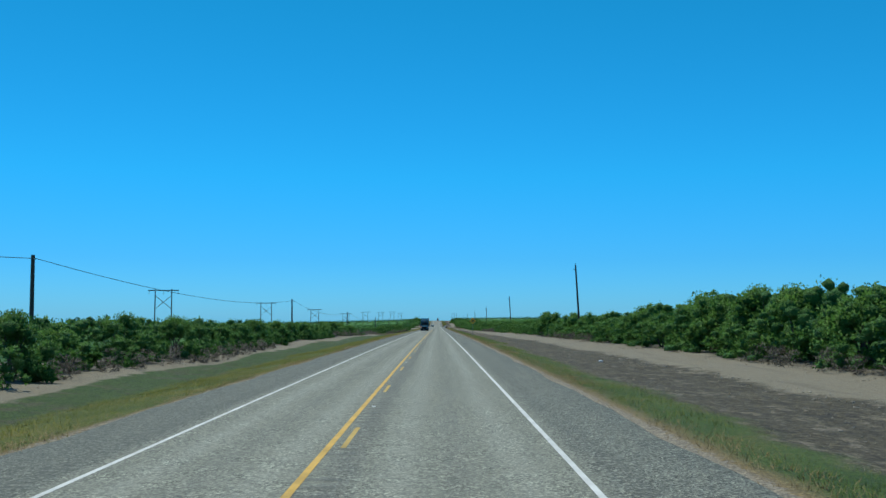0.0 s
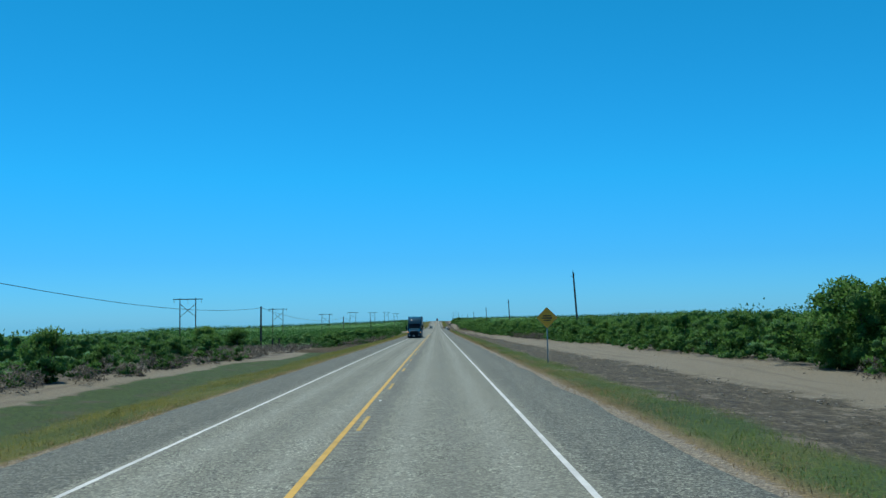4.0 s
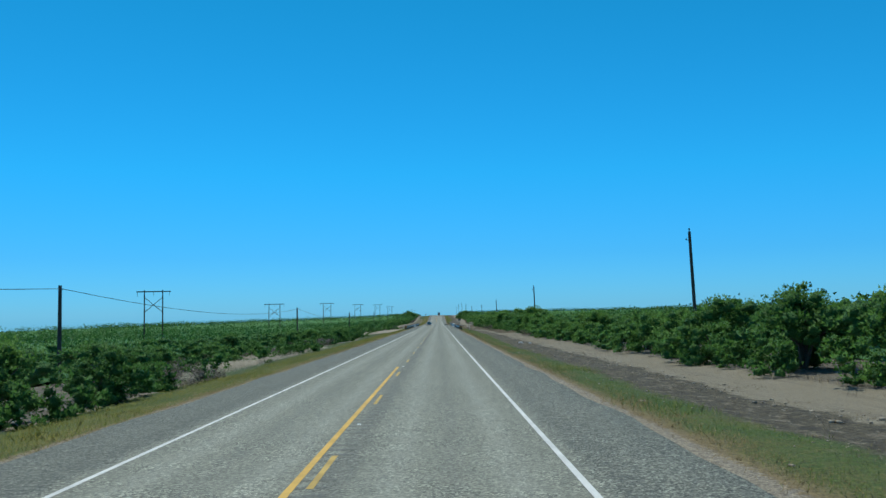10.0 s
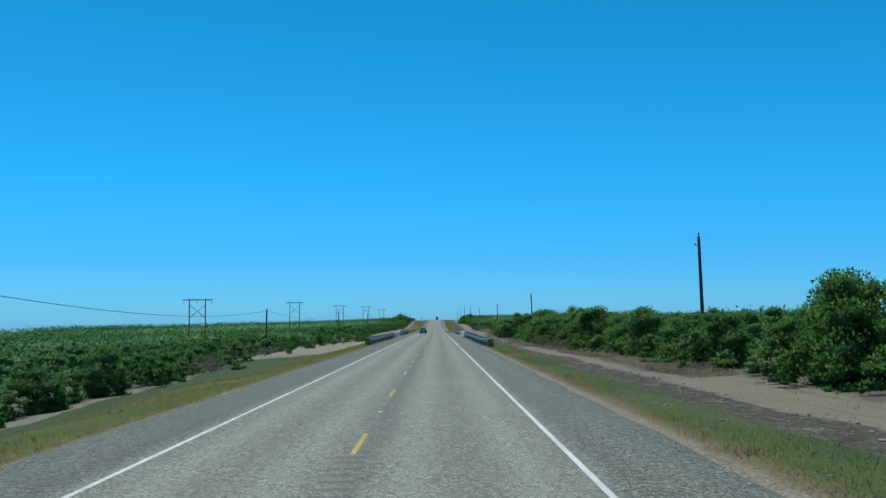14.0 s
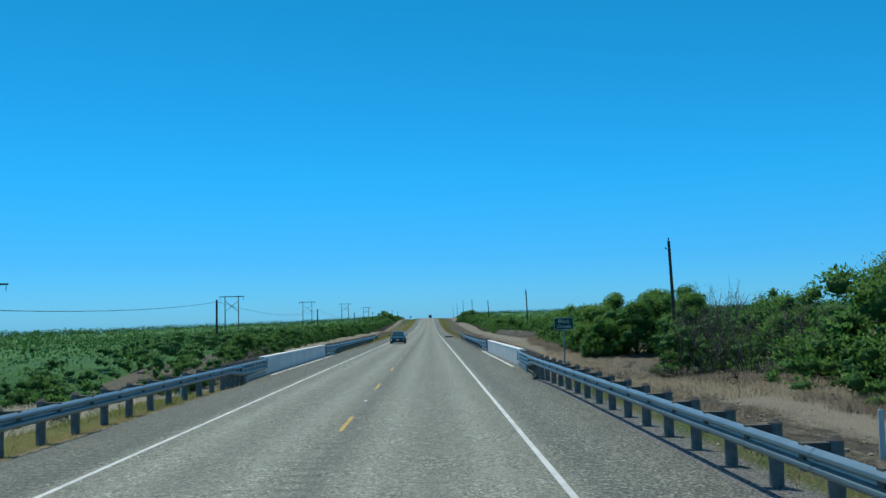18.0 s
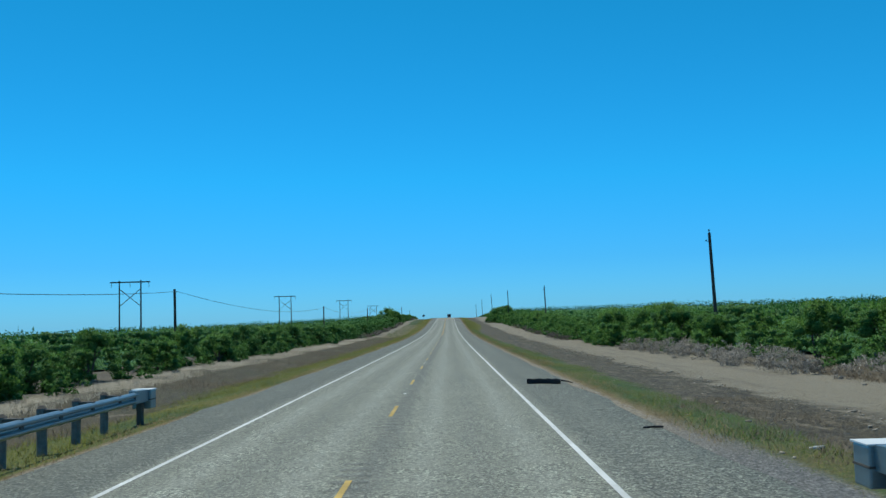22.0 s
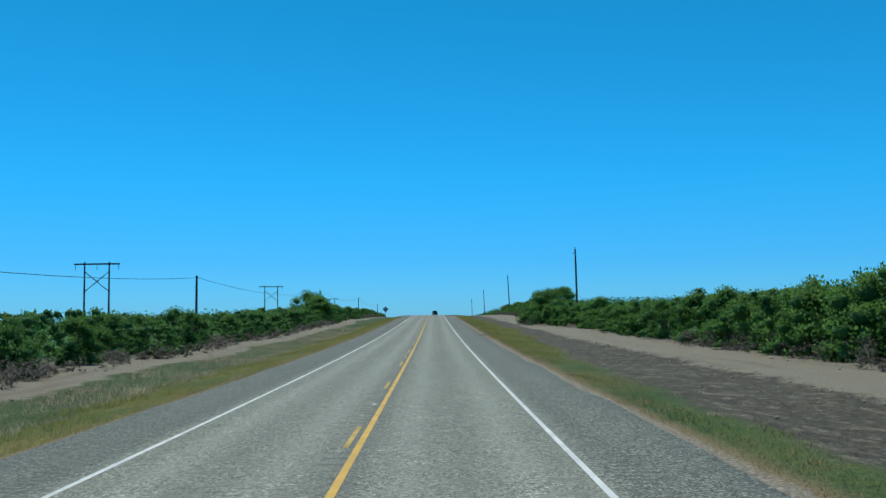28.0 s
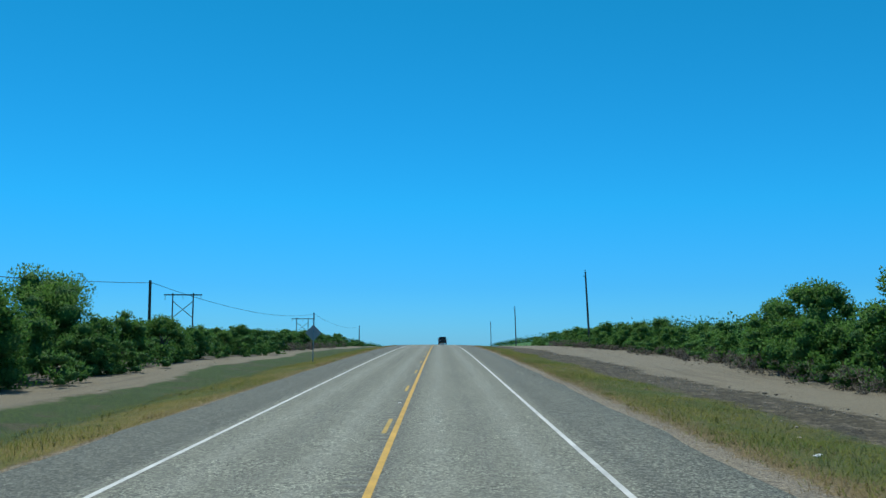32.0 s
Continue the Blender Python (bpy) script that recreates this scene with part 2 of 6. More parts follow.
# ---------------------------------------------------------------- mesh helpers
class Shape:
    """Gathers pieces of geometry for one mesh."""

    def __init__(self):
        self.v, self.f = [], []

    def put(self, verts, faces):
        n = len(self.v)
        self.v += [tuple(p) for p in verts]
        self.f += [tuple(i + n for i in q) for q in faces]
        return self

    def box(self, c, s, m=None, taper=1.0):
        x, y, z = (k / 2 for k in s)
        pts = [Vector((sx * x * (taper if sz > 0 else 1), sy * y * (taper if sz > 0 else 1), sz * z)) for sz in (-1, 1) for sy in (-1, 1) for sx in (-1, 1)]
        if m is not None:
            pts = [m @ p for p in pts]
        pts = [p + Vector(c) for p in pts]
        return self.put(pts, [(0, 2, 3, 1), (4, 5, 7, 6), (0, 1, 5, 4), (2, 6, 7, 3), (0, 4, 6, 2), (1, 3, 7, 5)])

    def tube(self, a, b, r0, r1=None, n=8, caps=True):
        a, b = Vector(a), Vector(b)
        r1 = r0 if r1 is None else r1
        q = (b - a).to_track_quat("Z", "Y").to_matrix()
        ring = [q @ Vector((math.cos(2 * math.pi * i / n), math.sin(2 * math.pi * i / n), 0)) for i in range(n)]
        pts = [a + p * r0 for p in ring] + [b + p * r1 for p in ring]
        fs = [(i, (i + 1) % n, n + (i + 1) % n, n + i) for i in range(n)]
        if caps:
            fs += [tuple(range(n - 1, -1, -1)), tuple(range(n, 2 * n))]
        return self.put(pts, fs)

    def loft(self, rings, caps=True, closed=True):
        n = len(rings[0])
        pts = [p for r in rings for p in r]
        fs = []
        for k in range(len(rings) - 1):
            for i in range(n if closed else n - 1):
                j = (i + 1) % n
                fs.append((k * n + i, k * n + j, (k + 1) * n + j, (k + 1) * n + i))
        if caps:
            fs += [tuple(range(n - 1, -1, -1)), tuple(range((len(rings) - 1) * n, len(rings) * n))]
        return self.put(pts, fs)

    def mesh(self, name, smooth=False, bevel=0.0, fix=True):
        me = bpy.data.meshes.new(name)
        if fix or bevel:
            bm = bmesh.new()
            vs = [bm.verts.new(p) for p in self.v]
            for q in self.f:
                try:
                    bm.faces.new([vs[i] for i in q])
                except ValueError:
                    pass
            bmesh.ops.recalc_face_normals(bm, faces=bm.faces)
            if bevel:
                bmesh.ops.bevel(bm, geom=[e for e in bm.edges if e.is_manifold and e.calc_face_angle(0) > 0.6], offset=bevel, segments=2, affect="EDGES", profile=0.6, clamp_overlap=True)
            bm.to_mesh(me)
            bm.free()
        else:
            me.from_pydata(self.v, [], self.f)
        if smooth:
            me.shade_smooth()
            me.set_sharp_from_angle(angle=radians(40))
        return me


def quick_mesh(name, verts, faces):
    """A mesh out of two numpy arrays: n x 3 places and m x k corners."""
    me = bpy.data.meshes.new(name)
    k = faces.shape[1]
    me.vertices.add(len(verts))
    me.vertices.foreach_set("co", np.ascontiguousarray(verts, np.float32).ravel())
    me.loops.add(faces.size)
    me.loops.foreach_set("vertex_index", np.ascontiguousarray(faces, np.int32).ravel())
    me.polygons.add(len(faces))
    me.polygons.foreach_set("loop_start", np.arange(0, faces.size, k, dtype=np.int32))
    me.update(calc_edges=True)
    return me


def skin(me, material):
    me.materials.append(material)
    return me


def part(name, shape, material, parent, label="", smooth=False, bevel=0.0):
    me = shape if isinstance(shape, bpy.types.Mesh) else shape.mesh(name, smooth, bevel)
    if not me.materials:
        me.materials.append(material)
    ob = new(name, me)
    ob.parent = parent
    return tagged(ob, label)


def empty(name, m, label, category, group="", kind=""):
    ob = new(name)
    ob.empty_display_size = 0.3
    ob.matrix_world = m
    return tagged(ob, label, category, group, kind)


def sheet(xs, ys, zf):
    """Grid of quads over columns xs and rows ys, at heights zf(x, y)."""
    X, Y = np.meshgrid(xs, ys)
    v = np.stack([X, Y, zf(X, Y)], -1).reshape(-1, 3)
    nx, ny = len(xs), len(ys)
    i = (np.arange(ny - 1)[:, None] * nx + np.arange(nx - 1)[None]).ravel()
    return v, np.stack([i, i + 1, i + nx + 1, i + nx], 1)


# ---------------------------------------------------------------- materials of the land
def asphalt_material():
    s = Nodes("chip_seal_asphalt")
    p = s.pos()
    sep = s.add("SeparateXYZ")
    s.link(p, sep.inputs[0])
    x, y = sep.outputs[0], sep.outputs[1]
    stretch = s.add("VectorMath")
    stretch.operation = "MULTIPLY"
    s.link(p, stretch.inputs[0])
    stretch.inputs[1].default_value = (1.0, 0.05, 1.0)
    streak = s.noise(stretch.outputs[0], 1.6, 3.0)
    blotch = s.noise(p, 0.3, 4.0)
    patch = s.noise(p, 1.3, 3.0)
    stones = s.add("TexVoronoi", Scale=30.0)
    s.link(p, stones.inputs["Vector"])
    chips = s.add("TexVoronoi", Scale=15.0)
    s.link(p, chips.inputs["Vector"])
    fine = s.noise(p, 45.0, 3.0, 0.75)
    a = s.math("ABSOLUTE", x)
    # polished wheel paths, 0.9 m to each side of a lane's middle
    w = s.math("ABSOLUTE", s.math("SUBTRACT", s.math("ABSOLUTE", s.math("SUBTRACT", a, 1.85)), 0.9))
    wheel = s.smooth(s.math("ADD", w, s.math("MULTIPLY", streak, 0.35)), 0.75, 0.15)
    oil = s.smooth(s.math("ADD", s.math("ABSOLUTE", s.math("SUBTRACT", a, 1.85)), s.math("MULTIPLY", streak, 0.4)), 0.55, 0.2)
    middle = s.smooth(s.math("ADD", s.math("ABSOLUTE", s.math("SUBTRACT", x, 0.12)), s.math("MULTIPLY", blotch, 0.3)), 0.5, 0.25)
    shoulder = s.smooth(s.math("ADD", a, s.math("MULTIPLY", s.math("SUBTRACT", blotch, 0.5), 0.5)), 3.72, 4.05)
    lane = s.mix(blotch, (0.166, 0.170, 0.132), (0.220, 0.224, 0.177))
    lane = s.mix(s.math("MULTIPLY", wheel, 0.6), lane, (0.26, 0.263, 0.21))
    lane = s.mix(s.math("MULTIPLY", oil, 0.35), lane, (0.145, 0.146, 0.122))
    lane = s.mix(s.math("MULTIPLY", middle, 0.55), lane, (0.115, 0.115, 0.097))
    side = s.mix(blotch, (0.100, 0.106, 0.085), (0.155, 0.160, 0.128))
    base = s.mix(shoulder, lane, side)
    base = s.mix(s.math("MULTIPLY", streak, 0.3), base, (0.150, 0.152, 0.127))
    rough = s.math("ADD", s.math("MULTIPLY_ADD", shoulder, 0.45, 0.42), s.math("MULTIPLY", s.smooth(patch, 0.4, 0.65), 0.4))
    speck = s.ramp(s.math("ADD", s.math("MULTIPLY", stones.outputs["Color"], 0.5), s.math("MULTIPLY", fine, 0.5)), [(0.26, (0.16, 0.16, 0.16)), (0.5, (0.86, 0.86, 0.86)), (0.76, (2.7, 2.7, 2.6))])
    base = s.mix(rough, base, s.mix(1.0, base, speck, "MULTIPLY"))
    clump = s.ramp(chips.outputs["Color"], [(0.1, (0.64, 0.64, 0.64)), (0.9, (1.38, 1.38, 1.38))])
    base = s.mix(rough, base, s.mix(1.0, base, clump, "MULTIPLY"))
    # lens and windscreen falloff on the left, put into the shoulder's colour
    base = s.mix(s.math("MULTIPLY", s.smooth(x, -3.75, -4.3), 0.3), base, (0.088, 0.092, 0.074))
    # milled rumble grooves by the centre line
    groove = s.math("MULTIPLY", s.math("SINE", s.math("MULTIPLY", y, 10.3)), s.smooth(s.math("ABSOLUTE", s.math("ADD", x, 0.12)), 0.30, 0.24))
    wave = s.math("MULTIPLY", groove, s.smooth(blotch, 0.40, 0.55))
    base = s.mix(s.math("MULTIPLY", s.smooth(wave, 0.1, 0.7), 0.5), base, (0.085, 0.085, 0.075))
    # rumble strip milled into each shoulder
    strip_at = s.smooth(s.math("ABSOLUTE", s.math("SUBTRACT", a, 4.32)), 0.24, 0.18)
    mill = s.math("MULTIPLY", s.math("MULTIPLY", s.smooth(s.math("SINE", s.math("MULTIPLY", y, 20.9)), 0.0, 0.8), strip_at), s.smooth(blotch, 0.34, 0.5))
    base = s.mix(s.math("MULTIPLY", mill, 0.5), base, (0.075, 0.076, 0.066))
    h = s.math("ADD", s.math("MULTIPLY", mill, -0.8), s.math("MULTIPLY", stones.outputs["Distance"], 0.7))
    h = s.math("ADD", h, s.math("MULTIPLY", wave, 1.2))
    s.bump(h, 0.7, 0.02)
    return s.out(base, s.math("MULTIPLY_ADD", wheel, -0.08, 0.85))


def ground_material():
    s = Nodes("roadside_earth")
    p = s.pos()
    sep = s.add("SeparateXYZ")
    s.link(p, sep.inputs[0])
    x, y = sep.outputs[0], sep.outputs[1]
    slow = s.noise(p, 0.06, 3.0)
    mid = s.noise(p, 0.5, 4.0, 0.65)
    fine = s.noise(p, 5.0, 4.0, 0.7)
    grit = s.noise(p, 22.0, 3.0, 0.7)
    warp = s.math("ADD", s.math("MULTIPLY", s.math("SUBTRACT", slow, 0.5), 2.0), s.math("MULTIPLY", s.math("SUBTRACT", mid, 0.5), 2.8))
    band = s.add("Attribute")
    band.attribute_name = "band"
    band = band.outputs["Fac"]
    a = s.math("ADD", band, s.math("MULTIPLY", warp, s.smooth(band, 6.4, 9.0)))
    drift = s.noise(p, 0.12, 3.0)
    blade = s.noise(p, 60.0, 2.0, 0.8)
    tuft = s.math("ADD", s.math("MULTIPLY", drift, 0.62), s.math("ADD", s.math("MULTIPLY", fine, 0.28), s.math("MULTIPLY", blade, 0.22)))
    tuft = s.math("ADD", tuft, s.math("MULTIPLY", s.smooth(y, 860.0, 930.0), 0.07))
    grass = s.ramp(tuft, [(0.42, (0.024, 0.06, 0.007)), (0.56, (0.058, 0.10, 0.013)), (0.68, (0.125, 0.11, 0.03)), (0.80, (0.23, 0.18, 0.075))])
    grass_west = s.ramp(tuft, [(0.40, (0.03, 0.066, 0.007)), (0.55, (0.085, 0.11, 0.012)), (0.70, (0.18, 0.145, 0.026))])
    straw = s.mix(fine, (0.15, 0.105, 0.045), (0.27, 0.205, 0.10))
    weeds = s.mix(s.smooth(fine, 0.35, 0.7), (0.040, 0.035, 0.022), (0.135, 0.112, 0.068))
    weeds = s.mix(s.smooth(s.math("ADD", mid, s.math("MULTIPLY", s.math("SUBTRACT", blade, 0.5), 0.3)), 0.58, 0.72), weeds, (0.21, 0.18, 0.125))
    leafy_weeds = s.mix(s.smooth(s.math("ADD", s.math("MULTIPLY", fine, 0.6), s.math("MULTIPLY", blade, 0.4)), 0.38, 0.62), (0.018, 0.046, 0.006), (0.066, 0.112, 0.016))
    leafy_weeds = s.mix(s.math("MULTIPLY", s.smooth(mid, 0.5, 0.66), 0.75), leafy_weeds, (0.085, 0.072, 0.042))
    brown = s.math("MULTIPLY", s.smooth(y, 610.0, 660.0), s.smooth(y, 880.0, 820.0))
    left_weeds = s.mix(s.math("MULTIPLY_ADD", brown, 0.85, 0.08), leafy_weeds, weeds)
    along = s.add("VectorMath")
    along.operation = "MULTIPLY"
    s.link(p, along.inputs[0])
    along.inputs[1].default_value = (2.2, 1.1, 1.0)
    lane_wise = s.add("VectorMath")
    lane_wise.operation = "MULTIPLY"
    s.link(p, lane_wise.inputs[0])
    lane_wise.inputs[1].default_value = (1.3, 0.06, 1.0)
    drag = s.noise(along.outputs[0], 1.0, 4.0, 0.65)
    weeds = s.mix(s.smooth(drag, 0.55, 0.64), weeds, s.mix(fine, (0.12, 0.10, 0.07), (0.235, 0.20, 0.15)))
    weeds = s.mix(s.math("MULTIPLY", s.smooth(drag, 0.46, 0.36), 0.8), weeds, (0.034, 0.029, 0.022))
    sand = s.mix(fine, (0.18, 0.155, 0.11), (0.275, 0.24, 0.172))
    sand = s.mix(s.smooth(mid, 0.4, 0.75), sand, (0.24, 0.212, 0.155))
    ruts = s.noise(lane_wise.outputs[0], 1.0, 3.0, 0.6)
    sand = s.mix(s.math("MULTIPLY", s.smooth(ruts, 0.5, 0.66), 0.5), sand, (0.15, 0.127, 0.092))
    litter = s.mix(s.smooth(fine, 0.3, 0.7), (0.07, 0.061, 0.045), (0.18, 0.158, 0.12))

    soil = s.mix(fine, (0.20, 0.172, 0.13), (0.33, 0.285, 0.215))

    def bands(b1, b2, b3, turf, ditch, dry, bare):
        c = s.mix(s.smooth(s.math("ADD", a, s.math("MULTIPLY", s.math("SUBTRACT", fine, 0.5), 0.9)), bare, bare + 0.25), soil, straw)
        c = s.mix(s.smooth(a, bare + 0.1, dry), c, turf)
        c = s.mix(s.smooth(a, b1 - 0.5, b1 + 0.6), c, ditch)
        c = s.mix(s.smooth(a, b2 - 0.35, b2 + 0.35), c, sand)
        return s.mix(s.smooth(a, b3 - 0.4, b3 + 0.5), c, litter)

    right = bands(9.3, 14.3, 19.3, grass, weeds, 7.6, 6.65)
    left = bands(10.0, 14.3, 19.3, grass_west, left_weeds, 6.8, 6.45)
    col = s.mix(s.smooth(x, -0.1, 0.1), left, right)
    gravel = s.mix(s.smooth(grit, 0.35, 0.65), (0.085, 0.083, 0.078), (0.22, 0.215, 0.20))
    railed = s.math("MULTIPLY", s.math("MULTIPLY", s.smooth(y, 524.0, 534.0), s.smooth(y, 696.0, 684.0)), s.smooth(x, 5.0, 6.0))
    col = s.mix(s.math("MULTIPLY", railed, s.smooth(s.math("ADD", x, s.math("MULTIPLY", fine, 0.8)), 7.7, 7.2)), col, gravel)
    far = s.smooth(band, 26.0, 40.0)
    col = s.mix(far, col, s.mix(mid, (0.07, 0.085, 0.03), (0.14, 0.14, 0.06)))
    tone = s.ramp(grit, [(0.2, (0.6, 0.6, 0.6)), (0.8, (1.3, 1.3, 1.3))])
    col = s.mix(1.0, col, tone, "MULTIPLY")
    clod = s.math("ADD", s.math("MULTIPLY", s.noise(p, 13.0, 4.0, 0.8), 0.7), s.math("MULTIPLY", blade, 0.3))
    speckle = s.ramp(clod, [(0.36, (0.35, 0.35, 0.35)), (0.5, (0.9, 0.9, 0.9)), (0.64, (1.8, 1.8, 1.75))])
    col = s.mix(s.smooth(band, 14.8, 13.8), s.mix(0.3, col, s.mix(1.0, col, speckle, "MULTIPLY")), s.mix(1.0, col, speckle, "MULTIPLY"))
    s.bump(s.math("ADD", s.math("MULTIPLY", fine, 0.7), s.math("MULTIPLY", grit, 0.3)), 0.9, 0.12)
    return s.out(col, 0.95)


def inner_foliage():
    """Small leaves too dense to tell apart, inside the boughs."""
    s = Nodes("inner_leaves")
    p = s.pos()
    leaf = s.noise(p, 17.0, 4.0, 0.8)
    k = s.math("ADD", s.math("MULTIPLY", leaf, 0.7), s.math("MULTIPLY", s.noise(p, 0.6, 2.0), 0.3))
    col = s.ramp(k, [(0.36, (0.045, 0.12, 0.03)), (0.5, (0.085, 0.215, 0.05)), (0.64, (0.14, 0.30, 0.07))])
    s.bump(s.math("ADD", leaf, s.noise(p, 6.0, 2.0, 0.6)), 1.0, 0.2)
    s.b.inputs["Specular IOR Level"].default_value = 0.2
    return s.out(col, 0.7)


M_ASPHALT = asphalt_material()
M_EARTH = ground_material()
M_LEAF = leafy("mesquite_leaves", (0.062, 0.155, 0.036), (0.125, 0.28, 0.058), (0.21, 0.36, 0.085), 0.05, 0.5)
M_LEAF_DARK = leafy("brush_leaves", (0.05, 0.135, 0.034), (0.102, 0.24, 0.054), (0.17, 0.31, 0.078), 0.05, 0.5)
M_LEAF_FAR = leafy("far_leaves", (0.028, 0.096, 0.026), (0.056, 0.168, 0.040), (0.098, 0.218, 0.058), 0.03)
M_BARK = plain("grey_bark", (0.12, 0.095, 0.075), 0.9, 0, 0.4, 4, 30, 0.6)
M_GRASS = leafy("verge_grass", (0.03, 0.08, 0.008), (0.078, 0.135, 0.016), (0.24, 0.19, 0.06), 0.3, 0.12)
M_GRASS_WEST = leafy("west_verge_grass", (0.038, 0.08, 0.008), (0.11, 0.135, 0.014), (0.24, 0.185, 0.035), 0.3, 0.12)
M_WEED_WEST = leafy("west_ditch_weeds", (0.024, 0.058, 0.010), (0.062, 0.105, 0.022), (0.15, 0.145, 0.05), 0.2, 0.12)
M_GRASS_GOLD = leafy("golden_verge_grass", (0.06, 0.10, 0.010), (0.155, 0.17, 0.02), (0.29, 0.24, 0.06), 0.2, 0.12)
M_STRAW = leafy("straw_grass", (0.10, 0.072, 0.025), (0.22, 0.165, 0.072), (0.40, 0.32, 0.18), 0.2, 0.08)
M_WEED = leafy("mown_weeds", (0.03, 0.027, 0.015), (0.10, 0.082, 0.046), (0.26, 0.22, 0.13), 0.2, 0.08)
M_DRY = leafy("dry_grass", (0.13, 0.11, 0.075), (0.27, 0.235, 0.165), (0.44, 0.40, 0.31), 0.1, 0.1)
M_BROWN = leafy("brown_seeding_grass", (0.06, 0.05, 0.036), (0.14, 0.12, 0.088), (0.28, 0.25, 0.2), 0.2, 0.15)
M_GREYBRUSH = leafy("bare_grey_brush", (0.085, 0.08, 0.07), (0.165, 0.157, 0.138), (0.27, 0.258, 0.228), 0.1, 0.4)
M_INNER = inner_foliage()
M_WHITE_LINE = plain("white_road_paint", (0.60, 0.60, 0.57), 0.7, 0, 0.26, 1.5, 50, 0.3)
M_YELLOW_WORN = plain("worn_yellow_paint", (0.46, 0.31, 0.075), 0.75, 0, 0.35, 1.2, 60, 0.3)
M_YELLOW_LINE = plain("yellow_road_paint", (0.58, 0.35, 0.06), 0.7, 0, 0.28, 1.5, 50, 0.3)
M_POLE = plain("weathered_pole_wood", (0.075, 0.058, 0.048), 0.85, 0, 0.35, 2, 40, 0.5)
M_STEEL = plain("galvanised_steel", (0.24, 0.31, 0.34), 0.42, 0.75, 0.15, 2, 30, 0.1)
M_CONCRETE = plain("pale_concrete", (0.62, 0.61, 0.57), 0.85, 0, 0.14, 0.8, 18, 0.4)
M_POST = plain("weathered_post_timber", (0.19, 0.187, 0.17), 0.9, 0, 0.4, 5, 30, 0.5)
M_TIMBER = plain("dark_timber", (0.10, 0.085, 0.07), 0.9, 0, 0.35, 3, 25, 0.5)
M_BLACK = plain("black_rubber", (0.022, 0.022, 0.024), 0.75, 0, 0.3, 4, 40, 0.4)

# ---------------------------------------------------------------- ground and road
near_x = [5.5, 5.75, 6.05, 6.3, 6.6, 7.0, 7.5, 8, 8.5, 9, 9.6, 10.3, 11, 11.8, 12.6, 13.4, 14.2, 15, 16, 17, 18, 19, 20, 21.5, 23, 25, 28, 32, 37, 44, 54, 68, 86, 110, 145, 190, 260, 360, 500, 700, 1000, 1500, 2300, 3600]
xs = np.array([-v for v in near_x[::-1]] + [-4, -2, 0, 2, 4] + near_x)
ys = np.concatenate([[-480, -400, -300, -200, -140, -100], np.arange(-80, 1300, 3.0), np.arange(1300, 1600, 10), [1650, 1720, 1800, 1900, 2000, 2200, 2500, 2900, 3400, 3900]])
ground = new("ground", skin(quick_mesh("ground", *sheet(xs, ys, ground_z)), M_EARTH))
ground.data.shade_smooth()
gv = np.zeros(len(ground.data.vertices) * 3, np.float32)
ground.data.vertices.foreach_get("co", gv)
gv = gv.reshape(-1, 3)
band_at = ground.data.attributes.new("band", "FLOAT", "POINT")
band_at.data.foreach_set("value", band_of(gv[:, 0], gv[:, 1]).astype(np.float32))
tagged(ground, "sandy roadside earth with mown weeds and a bare dirt track", "ground", kind="structure")

ry = np.arange(-120, 1700, 2.0)
rag = 0.12 + 0.14 * wobble(ry * 0, ry, 3.1, 4) + 0.06 * wobble(ry * 0, ry, 0.9, 5)
cols = []
for cx, cz in ((-5.95, -0.16), (-5.85, -0.02), (-5, 0.0), (-3.6, 0.02), (-1.8, 0.045), (0, 0.06), (1.8, 0.045), (3.6, 0.02), (5, 0.0), (5.92, -0.02), (6.02, -0.16)):
    off = (rag + (0.55 if cx > 0 else 0.48) * np.interp(ry, [586, 592, 625, 630], [0, 1, 1, 0])) * (1 if abs(cx) > 5.5 else 0) * (1 if cx > 0 else -1)
    cols.append(np.stack([cx + off, ry, road_z(ry) + cz], -1))
rv = np.stack(cols, 1)
nx = rv.shape[1]
i = (np.arange(len(ry) - 1)[:, None] * nx + np.arange(nx - 1)[None]).ravel()
road = new("road", skin(quick_mesh("road", rv.reshape(-1, 3), np.stack([i, i + 1, i + nx + 1, i + nx], 1)), M_ASPHALT))
road.data.shade_smooth()
tagged(road, "straight two-lane highway of worn grey chip-seal asphalt", "road", kind="structure")


def crown(x):
    return np.interp(abs(x), [0, 1.8, 3.6, 5, 5.85], [0.06, 0.045, 0.02, 0.0, -0.02])


def strip(name, x, y0, y1, width, material, step=4.0, lift=0.005):
    """A painted band that follows the road."""
    n = max(2, int((y1 - y0) / step) + 1)
    yy = np.linspace(y0, y1, n)
    w = width / 2 * (1 + 0.06 * wobble(yy, yy * 0, 0.7, x))
    zz = road_z(yy)
    v = np.stack([np.stack([x - w, yy, zz + crown(x - width / 2) + lift], -1), np.stack([x + w, yy, zz + crown(x + width / 2) + lift], -1)], 1).reshape(-1, 3)
    k = np.arange(n - 1) * 2
    return skin(quick_mesh(name, v, np.stack([k, k + 1, k + 3, k + 2], 1)), material)


